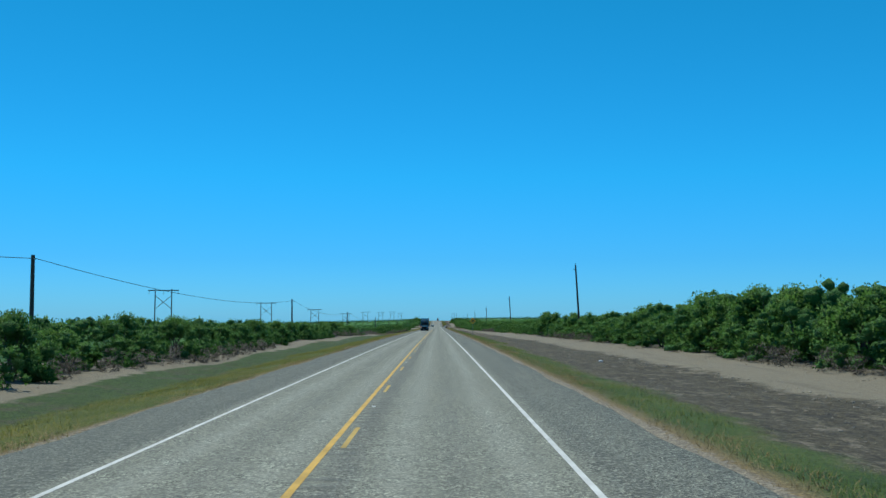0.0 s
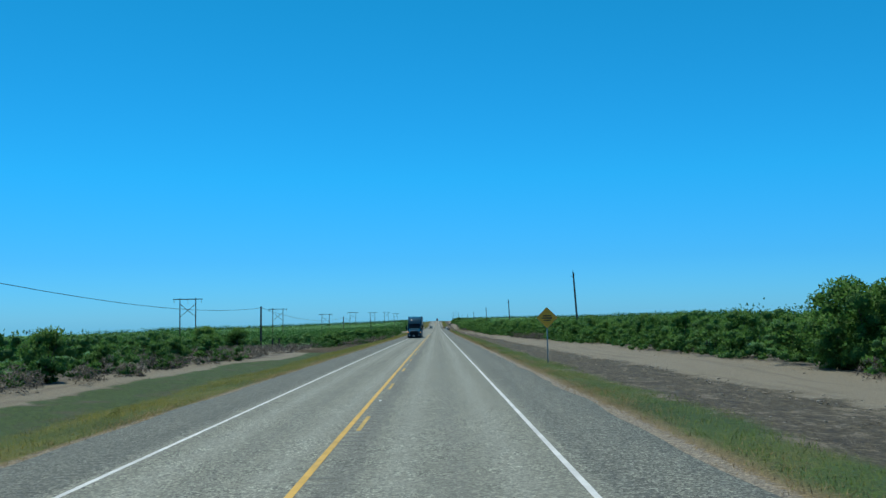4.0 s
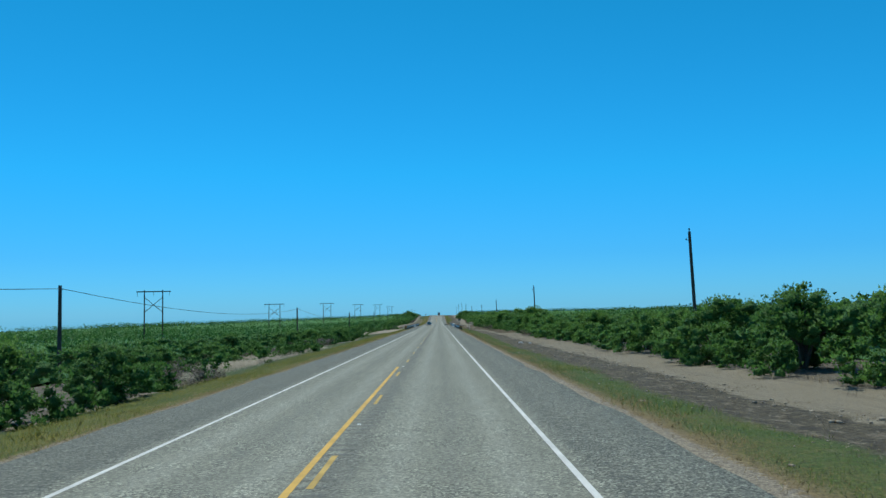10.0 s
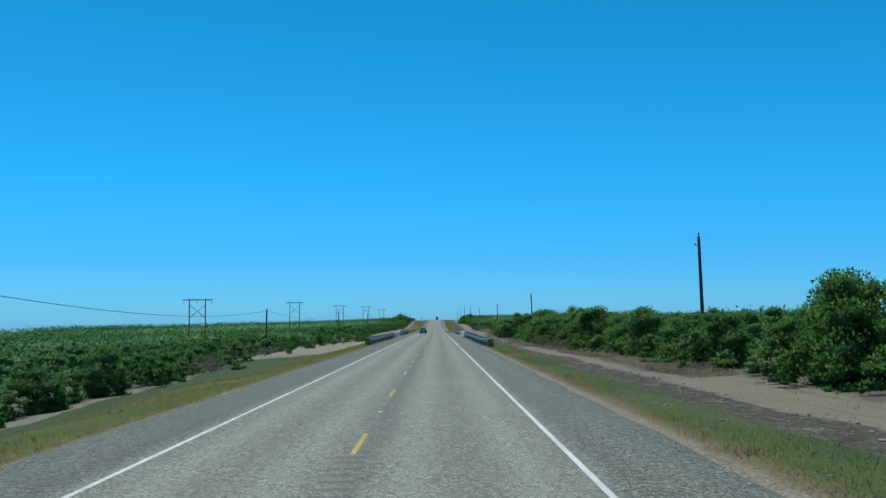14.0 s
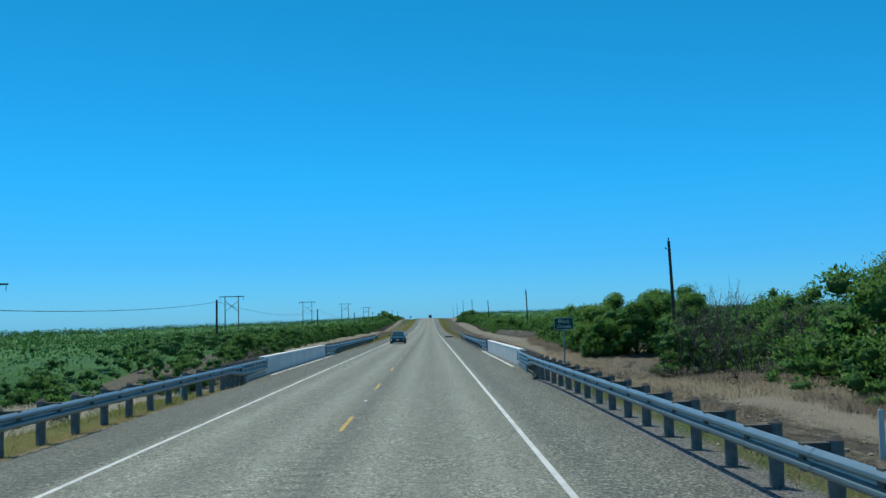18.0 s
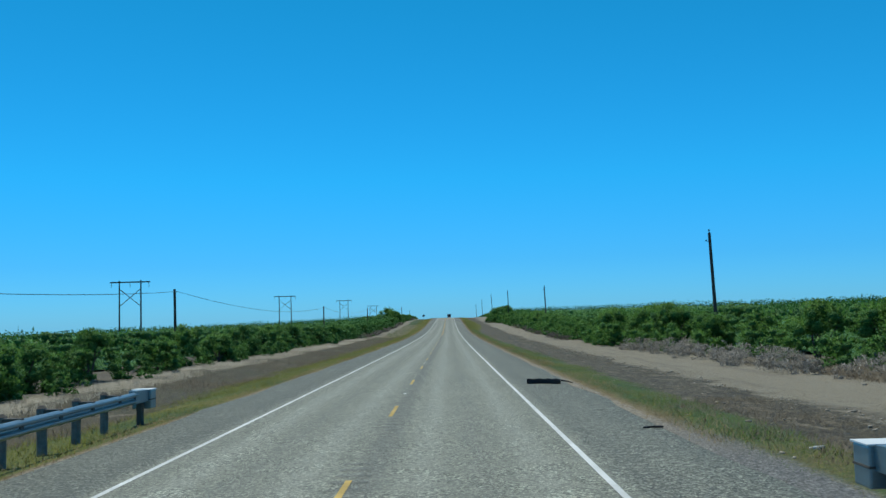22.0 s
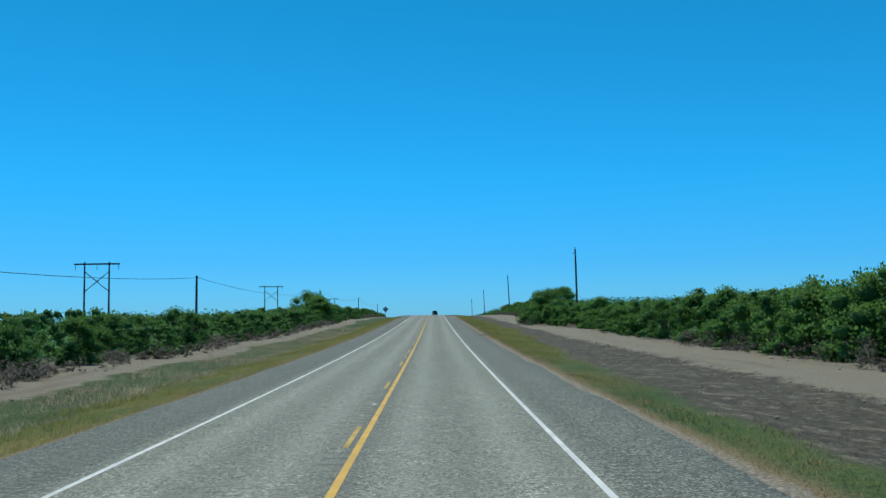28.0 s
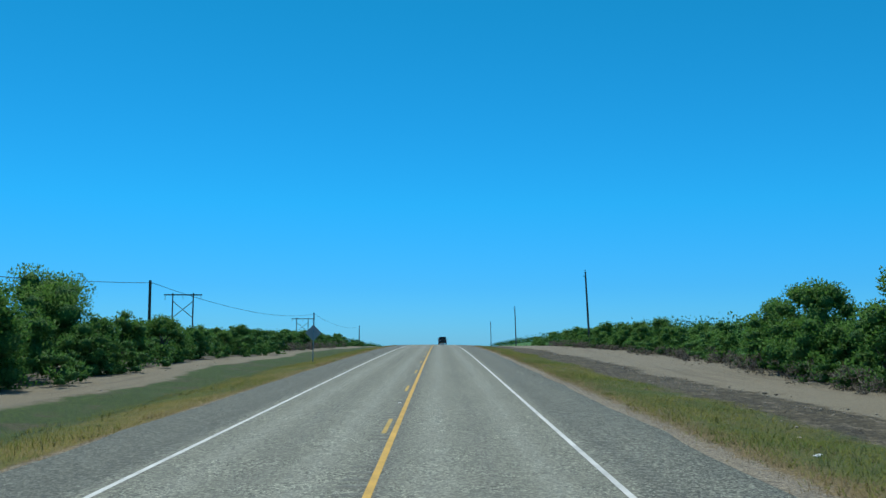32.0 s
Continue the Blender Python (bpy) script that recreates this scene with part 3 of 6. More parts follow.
for side in (-1, 1):
    part("edge_line", strip("edge_line", side * 3.66, -110, 1650, 0.108, M_WHITE_LINE), None, road, "worn white edge line")
part("solid_centre_line", strip("solid_centre_line", -0.40, -110, 350, 0.12, M_YELLOW_LINE), None, road, "solid yellow centre line")
part("solid_centre_line", strip("solid_centre_line", 0.09, 846, 1650, 0.12, M_YELLOW_LINE), None, road, "solid yellow centre line")
DASH_END = 395.6
for k in range(-40, 70):
    e = DASH_END + 12.547 * k
    part("centre_dash", strip("centre_dash", -0.13, e - 3.05, e, 0.10, M_YELLOW_WORN, 1.5), None, road)
M_REFLECT = plain("white_reflector", (0.75, 0.74, 0.68), 0.35, 0, 0.1)
stud = Shape().box((0, 0, 0.009), (0.10, 0.10, 0.018), taper=0.7).mesh("road_stud")
skin(stud, M_REFLECT)
for k in range(-20, 36):
    e = DASH_END + 25.094 * k + 4.6
    o = part("road_stud", stud, None, road)
    o.location = (-0.13, e, float(road_z(e)) + 0.062)

# ---------------------------------------------------------------- brush and trees
def cards(centres, size, r, out=None, slim=1.0):
    """One feathery spray at each centre: a slim blade that points away from its bough."""
    n = len(centres)
    rnd = r.normal(size=(n, 3))
    axis = rnd * 0.55 + (0 if out is None else out)
    axis[:, 2] += 0.2
    axis /= np.linalg.norm(axis, axis=1)[:, None] + 1e-9
    w = np.cross(axis, r.normal(size=(n, 3)))
    w /= np.linalg.norm(w, axis=1)[:, None] + 1e-9
    s = np.reshape(size, (-1, 1)) * r.uniform(0.6, 1.4, (n, 1))
    a, b = axis * s * 1.35, w * s * slim * r.uniform(0.5, 0.95, (n, 1))
    v = np.stack([centres - b - a * 0.5, centres + b - a * 0.35, centres + a], 1).reshape(-1, 3)
    soft = (rnd * 0.3 + np.array([0, 0, 0.45]) + (0 if out is None else out))
    soft /= np.linalg.norm(soft, axis=1)[:, None]
    return v, np.arange(3 * n).reshape(-1, 3), np.repeat(soft, 3, 0)


def leaf_mesh(name, v, f, soft, material):
    """Leaves that take the light as rounded boughs do."""
    me = skin(quick_mesh(name, v, f), material)
    me.normals_split_custom_set_from_vertices(soft)
    return me


ICO = bmesh.new()
bmesh.ops.create_icosphere(ICO, subdivisions=1, radius=1.0)
ICO_V = np.array([v.co[:] for v in ICO.verts])
ICO_F = np.array([[v.index for v in f.verts] for f in ICO.faces])
ICO.free()


def inner_boughs(lobes, r, fill=0.62, count=99):
    """The dense heart of each lobe, uneven, as one triangle soup."""
    vs, fs = [], []
    for k, (x, y, z, q) in enumerate(lobes[:count]):
        vs.append(np.array([x, y, z]) + ICO_V * q * fill * np.array([1.1, 1.1, 0.95]) * r.uniform(0.6, 1.12, (12, 1)))
        fs.append(ICO_F + 12 * k)
    v = np.concatenate(vs)
    v[:, 2] = np.clip(v[:, 2], 0.03, None)
    return v, np.concatenate(fs), np.tile(ICO_V, (len(vs), 1))


def leaves_and_heart(name, leaves, heart, material):
    """Leaf sprays round the dense inner foliage, as one crown."""
    v = np.concatenate([leaves[0], heart[0]])
    f = np.concatenate([leaves[1], heart[1] + len(leaves[0])])
    me = quick_mesh(name, v, f)
    me.materials.append(material)
    me.materials.append(M_INNER)
    which = np.zeros(len(f), np.int32)
    which[len(leaves[1]):] = 1
    me.polygons.foreach_set("material_index", which)
    me.normals_split_custom_set_from_vertices(np.concatenate([leaves[2], heart[2]]))
    return me


def crown_points(r, n, height, radius, low=0.12, blobs=33):
    """Scattered places in an uneven dome of many small boughs, thicker outside than in."""
    lobes = []
    for k in range(blobs):
        a, h = r.uniform(0, 2 * math.pi), low + (0.97 - low) * r.uniform(0, 1) ** 0.85
        env = math.sqrt(max(0.04, 1 - ((h - 0.3) / 0.72) ** 2)) if h > 0.3 else 0.82 + 0.6 * (0.3 - abs(h - 0.15))
        size = radius * r.uniform(0.22, 0.37) * (0.62 if k % 9 == 0 else 1.0)
        q = max(0.0, env * radius * math.sqrt(r.uniform(0.2, 1.0)) - size * 0.45)
        lobes.append((math.cos(a) * q, math.sin(a) * q, max(size * 0.45, h * height - size * 0.6), size))
    lobes = np.array(lobes)
    pick = r.choice(len(lobes), n, p=lobes[:, 3] ** 2 / np.sum(lobes[:, 3] ** 2))
    d = r.normal(size=(n, 3))
    d[:, 2] += 0.25
    d /= np.linalg.norm(d, axis=1)[:, None]
    rad = r.uniform(0.25, 1.04, n) ** 0.5
    c = lobes[pick, :3] + d * (lobes[pick, 3] * rad)[:, None] * np.array([1.1, 1.1, 0.9])
    c[:, 2] = np.clip(c[:, 2], 0.06, None)
    # light falls on the whole dome as well as on each bough
    far = c / np.array([radius, radius, height * 0.8]) - np.array([0, 0, 0.3])
    far /= np.linalg.norm(far, axis=1)[:, None] + 1e-9
    d = d * 0.6 + far * 0.4
    return c, lobes, d / (np.linalg.norm(d, axis=1)[:, None] + 1e-9)


def stems(r, lobes, height, thick, count):
    sh = Shape()
    for k in range(count):
        tip = Vector(lobes[k % len(lobes), :3])
        base = Vector((r.uniform(-0.15, 0.15), r.uniform(-0.15, 0.15), -0.15))
        m1 = base.lerp(tip, 0.35) + Vector((r.uniform(-0.2, 0.2), r.uniform(-0.2, 0.2), 0.1 * height))
        m2 = base.lerp(tip, 0.7) + Vector((r.uniform(-0.2, 0.2), r.uniform(-0.2, 0.2), 0.06 * height))
        t = thick * r.uniform(0.6, 1.1)
        sh.tube(base, m1, t, t * 0.75, 5, False)
        sh.tube(m1, m2, t * 0.75, t * 0.5, 5, False)
        sh.tube(m2, tip, t * 0.5, t * 0.15, 4, False)
    return sh


def make_tree(seed, height, radius, n, size, material, low=0.12, name="mesquite_tree", label="", category="tree", group=""):
    r = np.random.default_rng(seed)
    c, lobes, d = crown_points(r, n, height, radius, low)
    root = empty(name, Matrix(), label, category, group)
    part("trunk", skin(stems(r, lobes, height, 0.035 + 0.012 * height, 7).mesh("trunk", fix=False), M_BARK), None, root, "grey crooked stems")
    part("crown", leaves_and_heart("crown", cards(c, size, r, d), inner_boughs(lobes, r), material), None, root, "feathery green leaves")
    return root


def row_height(side, y):
    """Height of the first row of brush above its ground, along the road."""
    if side > 0:
        return np.interp(y, [0, 46, 72, 92, 125, 148, 190, 265, 310, 340, 351, 365, 400, 444, 462, 480, 500, 600, 640, 686, 712, 735, 750, 768, 808, 830, 900, 930, 950, 1015, 1030, 1045, 1300],
                         [4.6, 5.0, 4.8, 4.4, 3.8, 3.7, 3.4, 3.4, 3.5, 3.9, 3.8, 3.1, 3.0, 3.1, 3.4, 3.2, 3.7, 4.2, 3.8, 3.9, 3.0, 3.3, 3.8, 3.7, 3.3, 3.5, 4.5, 3.9, 3.5, 3.5, 3.6, 3.2, 3.2])
    return np.interp(y, [0, 50, 66, 110, 200, 260, 330, 400, 470, 560, 640, 655, 750, 765, 810, 830, 905, 920, 950, 1000, 1020, 1040, 1060, 1110, 1300],
                     [3.0, 2.9, 3.1, 2.65, 2.45, 2.5, 2.6, 2.6, 2.5, 2.5, 2.7, 3.0, 3.1, 3.4, 3.2, 3.5, 3.2, 3.3, 2.7, 2.9, 3.4, 3.4, 3.1, 2.8, 2.8])


TREE_H = 4.0
models = {1: [], -1: []}
for k in range(7):
    for side, mt in ((1, M_LEAF), (-1, M_LEAF if k % 2 else M_LEAF_DARK)):
        models[side].append(make_tree(100 + k + 40 * side, TREE_H, 2.3, 5800, 0.065, mt, 0.05, "mesquite_tree",
                                      "bushy green mesquite tree at the edge of the brush", "tree", "trees along the road's edge"))
used = set()
for side in (1, -1):
    y = -6.0 if side > 0 else 2.0
    n = 0
    while y < 1140:
        if side > 0 and 588 < y < 626:
            y += 5.0
            continue
        m = models[side][int(rng.integers(7))]
        h = float(row_height(side, y)) * rng.uniform(0.78, 1.12) * (1.04 if side > 0 else 0.97)
        s = h / TREE_H
        x = side * (float(green_line(side, y)) + 2.0 * s + rng.uniform(-0.5, 1.2))
        z = float(ground_z(x, y))
        at = pose(x, y, z, 0, 0, rng.uniform(0, 360)) @ Matrix.Diagonal((s * rng.uniform(0.9, 1.2), s * rng.uniform(0.9, 1.2), s, 1))
        if m in used:
            t = copy_thing(m, Matrix())
        else:
            t = m
            used.add(m)
        t.matrix_basis = at
        n += 1
        y += rng.uniform(6.2, 9.0)


def big_tree(seed, x, y, h, rad, label, n=9000):
    t = make_tree(seed, h, rad, n, 0.07, M_LEAF if seed % 3 else M_LEAF_DARK, 0.04, "mesquite_tree", label, "tree")
    t.matrix_basis = pose(x, y, float(ground_z(x, y)), 0, 0, seed * 31 % 360)


big_tree(301, -22.5, 1029, 6.2, 4.2, "large spreading mesquite standing above the brush", 18000)
big_tree(302, -19.0, 1013, 4.9, 3.2, "rounded green mesquite on the brush edge", 14000)
big_tree(303, 18.8, 993, 5.5, 4.3, "broad dense mesquite on the track's edge", 18000)
big_tree(304, 20.0, 637, 5.2, 2.5, "tall leafy tree above the creek bank")
big_tree(305, 18.8, 464, 4.8, 3.2, "tall mesquite rising out of the brush", 14000)
big_tree(306, 17.0, 557, 4.7, 3.3, "broad green tree beside the dirt track", 14000)
big_tree(308, 22.3, 166, 4.8, 2.9, "dark feathery mesquite above the brush", 14000)
big_tree(312, -24.8, 242, 3.3, 2.3, "dark mesquite standing alone by a pole")
big_tree(313, -27.5, 236, 3.4, 2.5, "dark mesquite standing alone by a pole")
for k, (x, y, h, rad) in enumerate(((17.0, 631.0, 4.2, 2.7), (19.6, 627.0, 4.6, 2.6), (22.4, 631.5, 5.1, 2.9), (26.0, 645.0, 5.9, 3.0), (26.2, 635.5, 5.7, 2.9),
                                    (23.4, 624.0, 5.3, 2.6), (27.5, 617.0, 6.6, 3.3), (25.0, 609.0, 6.5, 3.0), (24.3, 603.0, 6.5, 3.2), (27.5, 597.0, 7.0, 3.4))):
    big_tree(320 + k, x, y, h, rad, "leafy green tree crowding the creek bank")
for k, (x, y, h, rad) in enumerate(((21.8, 1031.0, 4.4, 2.5), (21.6, 1024.5, 5.1, 2.9), (22.6, 1016.5, 5.6, 3.2), (20.8, 1009.5, 4.9, 2.7), (23.0, 1004.0, 5.8, 3.0))):
    big_tree(340 + k, x, y, h, rad, "broad mesquite in a clump at the top of the rise")


def bare_tree(seed, x, y, h):
    r = np.random.default_rng(seed)
    sh = Shape()
    for k in range(9):
        a, q = r.uniform(0, 6.3), r.uniform(0.15, 0.5)
        tip = Vector((math.cos(a) * q * h, math.sin(a) * q * h, h * r.uniform(0.7, 1.0)))
        m = tip * 0.5 + Vector((r.uniform(-0.2, 0.2), r.uniform(-0.2, 0.2), 0.3))
        sh.tube((0, 0, -0.2), m, 0.06, 0.035, 5, False)
        sh.tube(m, tip, 0.035, 0.008, 4, False)
        for j in range(9):
            s = m.lerp(tip, r.uniform(0.0, 0.95))
            sh.tube(s, s + Vector((r.normal(0, 0.35), r.normal(0, 0.35), r.uniform(0.2, 0.8))), 0.014, 0.003, 3, False)
    o = new("bare_tree", skin(sh.mesh("bare_tree", fix=False), M_BARK))
    o.matrix_world = pose(x, y, float(ground_z(x, y)))
    tagged(o, "leafless grey tree among the green brush", "tree", "bare trees by the creek")


for k, (x, y, h) in enumerate(((20.7, 617.5, 4.8), (21.7, 617.0, 5.6), (27.5, 628.0, 6.5), (25.2, 625.5, 5.9), (24.6, 619.5, 5.8), (22.6, 620.5, 5.2), (23.2, 613.5, 6.2), (26.4, 621.5, 6.2), (21.0, 612.0, 4.4), (22.0, 606.0, 5.6), (21.0, 598.0, 4.6), (24.0, 592.0, 5.2), (20.2, 592.0, 3.4), (26.0, 596.0, 5.4))):
    bare_tree(400 + k, x, y, h)


# the rest of the front rows, uncountable
def stand(name, seed, spots, n, size, material, label, low=0.08, heart=True):
    """Many shrubs joined into one mesh: spots are x, y, height, width."""
    r = np.random.default_rng(seed)
    shapes = [crown_points(r, n, 1.0, 0.55, low, 14) for _ in range(8)]
    hearts = [inner_boughs(s[1], r, 0.7, 10) for s in shapes]
    qs, ds, hv, hf, hn = [], [], [], [], []
    for x, y, h, w in spots:
        pick = int(r.integers(8))
        c, _, d = shapes[pick]
        a = r.uniform(0, 2 * math.pi)
        ca, sa = math.cos(a), math.sin(a)
        q = np.stack([(c[:, 0] * ca - c[:, 1] * sa) * w, (c[:, 0] * sa + c[:, 1] * ca) * w, c[:, 2] * h], 1) + np.array([x, y, float(ground_z(x, y))])
        qs.append(q)
        ds.append(np.stack([d[:, 0] * ca - d[:, 1] * sa, d[:, 0] * sa + d[:, 1] * ca, d[:, 2]], 1))
        if heart:
            e = hearts[pick][0]
            hv.append(np.stack([(e[:, 0] * ca - e[:, 1] * sa) * w, (e[:, 0] * sa + e[:, 1] * ca) * w, e[:, 2] * h], 1) + np.array([x, y, float(ground_z(x, y))]))
            hf.append(hearts[pick][1] + len(e) * (len(hv) - 1))
            e = hearts[pick][2]
            hn.append(np.stack([e[:, 0] * ca - e[:, 1] * sa, e[:, 0] * sa + e[:, 1] * ca, e[:, 2]], 1))
    leaves = cards(np.concatenate(qs), size, r, np.concatenate(ds), 1.0 if heart else 0.42)
    if heart:
        me = leaves_and_heart(name, leaves, (np.concatenate(hv), np.concatenate(hf), np.concatenate(hn)), material)
    else:
        me = leaf_mesh(name, *leaves, material)
    return tagged(new(name, me), label, "brush", kind="stuff")


for side in (1, -1):
    for rows, n, low in ((((0.4, 2.7, 0.3, 0.72),), 430, 0.03), (((3.6, 3.5, 0.75, 1.02),), 205, 0.35), (((7.4, 4.2, 0.8, 1.05), (11.6, 4.8, 0.8, 1.05)), 120, 0.45)):
        spots = []
        for depth, gap, lo, hi in rows:
            y = rng.uniform(-10, -6)
            while y < 1190:
                h = float(row_height(side, y)) * rng.uniform(lo, hi)
                if side > 0 and depth < 5 and 586 < y < 626:
                    y += 3.0
                    continue
                spots.append((side * (float(green_line(side, y)) + depth + rng.uniform(-0.8, 1.4)), y, h, h * rng.uniform(0.9, 1.35)))
                y += gap * rng.uniform(0.7, 1.4)
        stand("roadside_brush", 60 + side, spots, n, 0.067 if n > 300 else 0.075 if n > 200 else 0.11, M_LEAF if side > 0 else M_LEAF_DARK, "thick green mesquite brush along the highway", low)

thicket = [(rng.uniform(20.5, 28.5), rng.uniform(580, 628), hh, hh * rng.uniform(0.9, 1.3)) for hh in rng.uniform(1.6, 4.6, 34)]
stand("creek_thicket", 87, thicket, 1100, 0.07, M_LEAF_DARK, "dense dark green thicket along the dry creek", 0.05)

# low grey scrub at the foot of the brush
M_SILVER = leafy("silver_dead_brush", (0.2, 0.19, 0.17), (0.36, 0.345, 0.315), (0.52, 0.50, 0.46), 0.1, 0.4)
for side in (1, -1):
    spots = []
    y = 0.0
    while y < 1150:
        if wobble(np.array([y]), np.array([y * 0.3]), 31, 9 + side)[0] > (0.15 if side > 0 else 0.1) and not (side < 0 and 640 < y < 860):
            h = rng.uniform(0.5, 1.3)
            spots.append((side * (float(brush_line(side, y)) - rng.uniform(-0.6, 1.2)), y, h, h * rng.uniform(1.0, 1.8)))
        y += rng.uniform(0.7, 2.0)
    if side < 0:
        for _ in range(250):
            h = rng.uniform(0.5, 1.25)
            spots.append((-rng.uniform(14.6, 27.5), rng.uniform(198, 258), h, h * rng.uniform(1.1, 1.9)))
        for _ in range(150):
            h, yy = rng.uniform(0.4, 1.0), rng.uniform(850, 1010)
            spots.append((-float(brush_line(-1, yy)) + rng.uniform(-0.6, 1.7), yy, h, h * rng.uniform(1.1, 2.0)))
    else:
        for _ in range(70):
            h, yy = rng.uniform(0.4, 0.9), rng.uniform(1030, 1110)
            spots.append((float(brush_line(1, yy)) - rng.uniform(-0.4, 1.8), yy, h, h * rng.uniform(1.1, 2.0)))
        silver = []
        for _ in range(110):
            h = rng.uniform(0.5, 1.25)
            silver.append((rng.uniform(16.2, 19.5), rng.uniform(688, 752), h, h * rng.uniform(1.1, 1.9)))
        stand("grey_scrub", 77, silver, 420, 0.06, M_SILVER, "silvery dead scrub between the track and the trees", 0.02, False)
        for _ in range(46):
            h = rng.uniform(3.4, 6.4)
            spots.append((rng.uniform(20.0, 29.0), rng.uniform(583, 619), h, h * rng.uniform(0.7, 1.0)))
        for _ in range(40):
            h = rng.uniform(0.5, 1.3)
            spots.append((rng.uniform(13.0, 19.0), rng.uniform(583, 619), h, h * rng.uniform(1.1, 1.8)))
    stand("grey_scrub", 70 + side, spots, 220, 0.07, M_GREYBRUSH, "low bare grey scrub at the foot of the brush", 0.02, False)

# woods further from the road: a rough canopy with leaf sprays standing out of it
def canopy_z(x, y):
    a = np.abs(x)
    side_h = np.where(x > 0, 1.7, 0.6)
    lump = 0.35 * wobble(x, y, 4.5, 11) + 0.4 * wobble(x, y, 11, 12) + 0.5 * wobble(x, y, 47, 13) + 0.4 * wobble(x, y, 130, 14)
    back = np.where(x < 0, np.interp(y, [205, 212, 262, 272], [0.0, 7.0, 7.0, 0.0]), 0.0)
    return ground_z(x, y) + np.clip((a - 24.0 - back) / 6.0, -0.2, 1.0) * np.maximum(side_h + 0.5 * lump, 0.5)


cx_cols = np.concatenate([np.arange(24, 60, 3.0), np.arange(60, 160, 8), np.arange(160, 400, 15), np.arange(400, 1600, 60)])
cy_rows = np.concatenate([np.arange(-60, 1500, 5.0), np.arange(1500, 2400, 30)])
for side in (1, -1):
    v, f = sheet(side * cx_cols, cy_rows, canopy_z)
    r = np.random.default_rng(80 + side)
    v[:, :2] += r.normal(0, 0.5, (len(v), 2)) * np.clip((np.abs(v[:, 0]) - 26) / 10, 0, 1)[:, None]
    v[:, 2] += r.normal(0, 0.18, len(v))
    if side < 0:
        f = f[:, ::-1]
    ob = new("far_woods", skin(quick_mesh("far_woods", v, f), M_INNER))
    tagged(ob, "wide low green brushland reaching to the horizon", "woods", kind="stuff")
    nn = 9500
    ax = 27 + 330 * r.uniform(0, 1, nn) ** 2.6
    ay = r.uniform(-30, 1420, nn)
    each = 18
    mid = np.stack([side * ax, ay, canopy_z(side * ax, ay) + r.uniform(0.3, 1.15, nn) + (0.0 if side > 0 else 0.1)], 1)
    d = r.normal(0, 1, (nn * each, 3))
    d /= np.linalg.norm(d, axis=1)[:, None]
    d[:, 2] = np.abs(d[:, 2]) * 0.9 - 0.15
    c = np.repeat(mid, each, 0) + d * np.repeat((1.05 + ax / 90) * r.uniform(0.45, 1.9, nn), each)[:, None] * np.array([1.3, 1.3, 0.75])
    v, f, soft = cards(c, np.repeat(0.10 + ax * 0.0014, each), r, d)
    ob = new("brush_tops", leaf_mesh("brush_tops", v, f, soft, M_LEAF_FAR))
    tagged(ob, "leafy tops of the brushland behind the first rows", "woods", kind="stuff")


# ---------------------------------------------------------------- grasses
M_BLEACHED = leafy("bleached_grass", (0.2, 0.185, 0.15), (0.38, 0.36, 0.30), (0.6, 0.57, 0.5), 0.1, 0.08)


def tufts(name, seed, x, y, z, height, blades, spread, material, label, lean=0.5, width=0.012):
    """Upright blades, one triangle each, in tufts at the given places."""
    r = np.random.default_rng(seed)
    n = len(x)
    base = np.repeat(np.stack([x, y, z], 1), blades, 0)
    base[:, :2] += r.normal(0, spread, (n * blades, 2))
    h = np.repeat(height, blades) * r.uniform(0.5, 1.2, n * blades)
    a = r.uniform(-1.35, 1.35, n * blades) - 0.35 * np.sign(base[:, 0])
    d = np.stack([np.cos(a), np.sin(a), a * 0], 1) * (width * (1 + h / 0.3))[:, None]
    tip = base + np.concatenate([r.normal(0, lean, (n * blades, 2)) * h[:, None], h[:, None]], 1)
    v = np.stack([base - d, base + d, tip], 1).reshape(-1, 3)
    soft = np.repeat(np.concatenate([r.normal(0, 0.35, (n * blades, 2)), np.ones((n * blades, 1))], 1), 3, 0)
    soft /= np.linalg.norm(soft, axis=1)[:, None]
    ob = new(name, leaf_mesh(name, v, np.arange(len(v)).reshape(-1, 3), soft, material))
    return tagged(ob, label, "grass", kind="stuff")


def field(seed, side, n, x0, x1, y0=-5.0, y1=1130.0, power=1.0, keep=None, seedw=0):
    r = np.random.default_rng(seed)
    x = side * (x0 + (x1 - x0) * r.uniform(0, 1, n) ** power)
    y = r.uniform(y0, y1, n)
    if keep is not None:
        w = wobble(x, y, keep, seedw)
        k = w > r.uniform(-1.0, 0.3, n)
        x, y = x[k], y[k]
    return x, y, ground_z(x, y) - 0.02


def within_verge(x, y, z, spare=0.0):
    """Only what grows between the pavement and the ditch."""
    k = np.abs(x) < np.interp(y, VERGE_Y, VERGE_X) + spare + 0.5 * wobble(x * 0, y, 5.0, 3)
    return x[k], y[k], z[k]


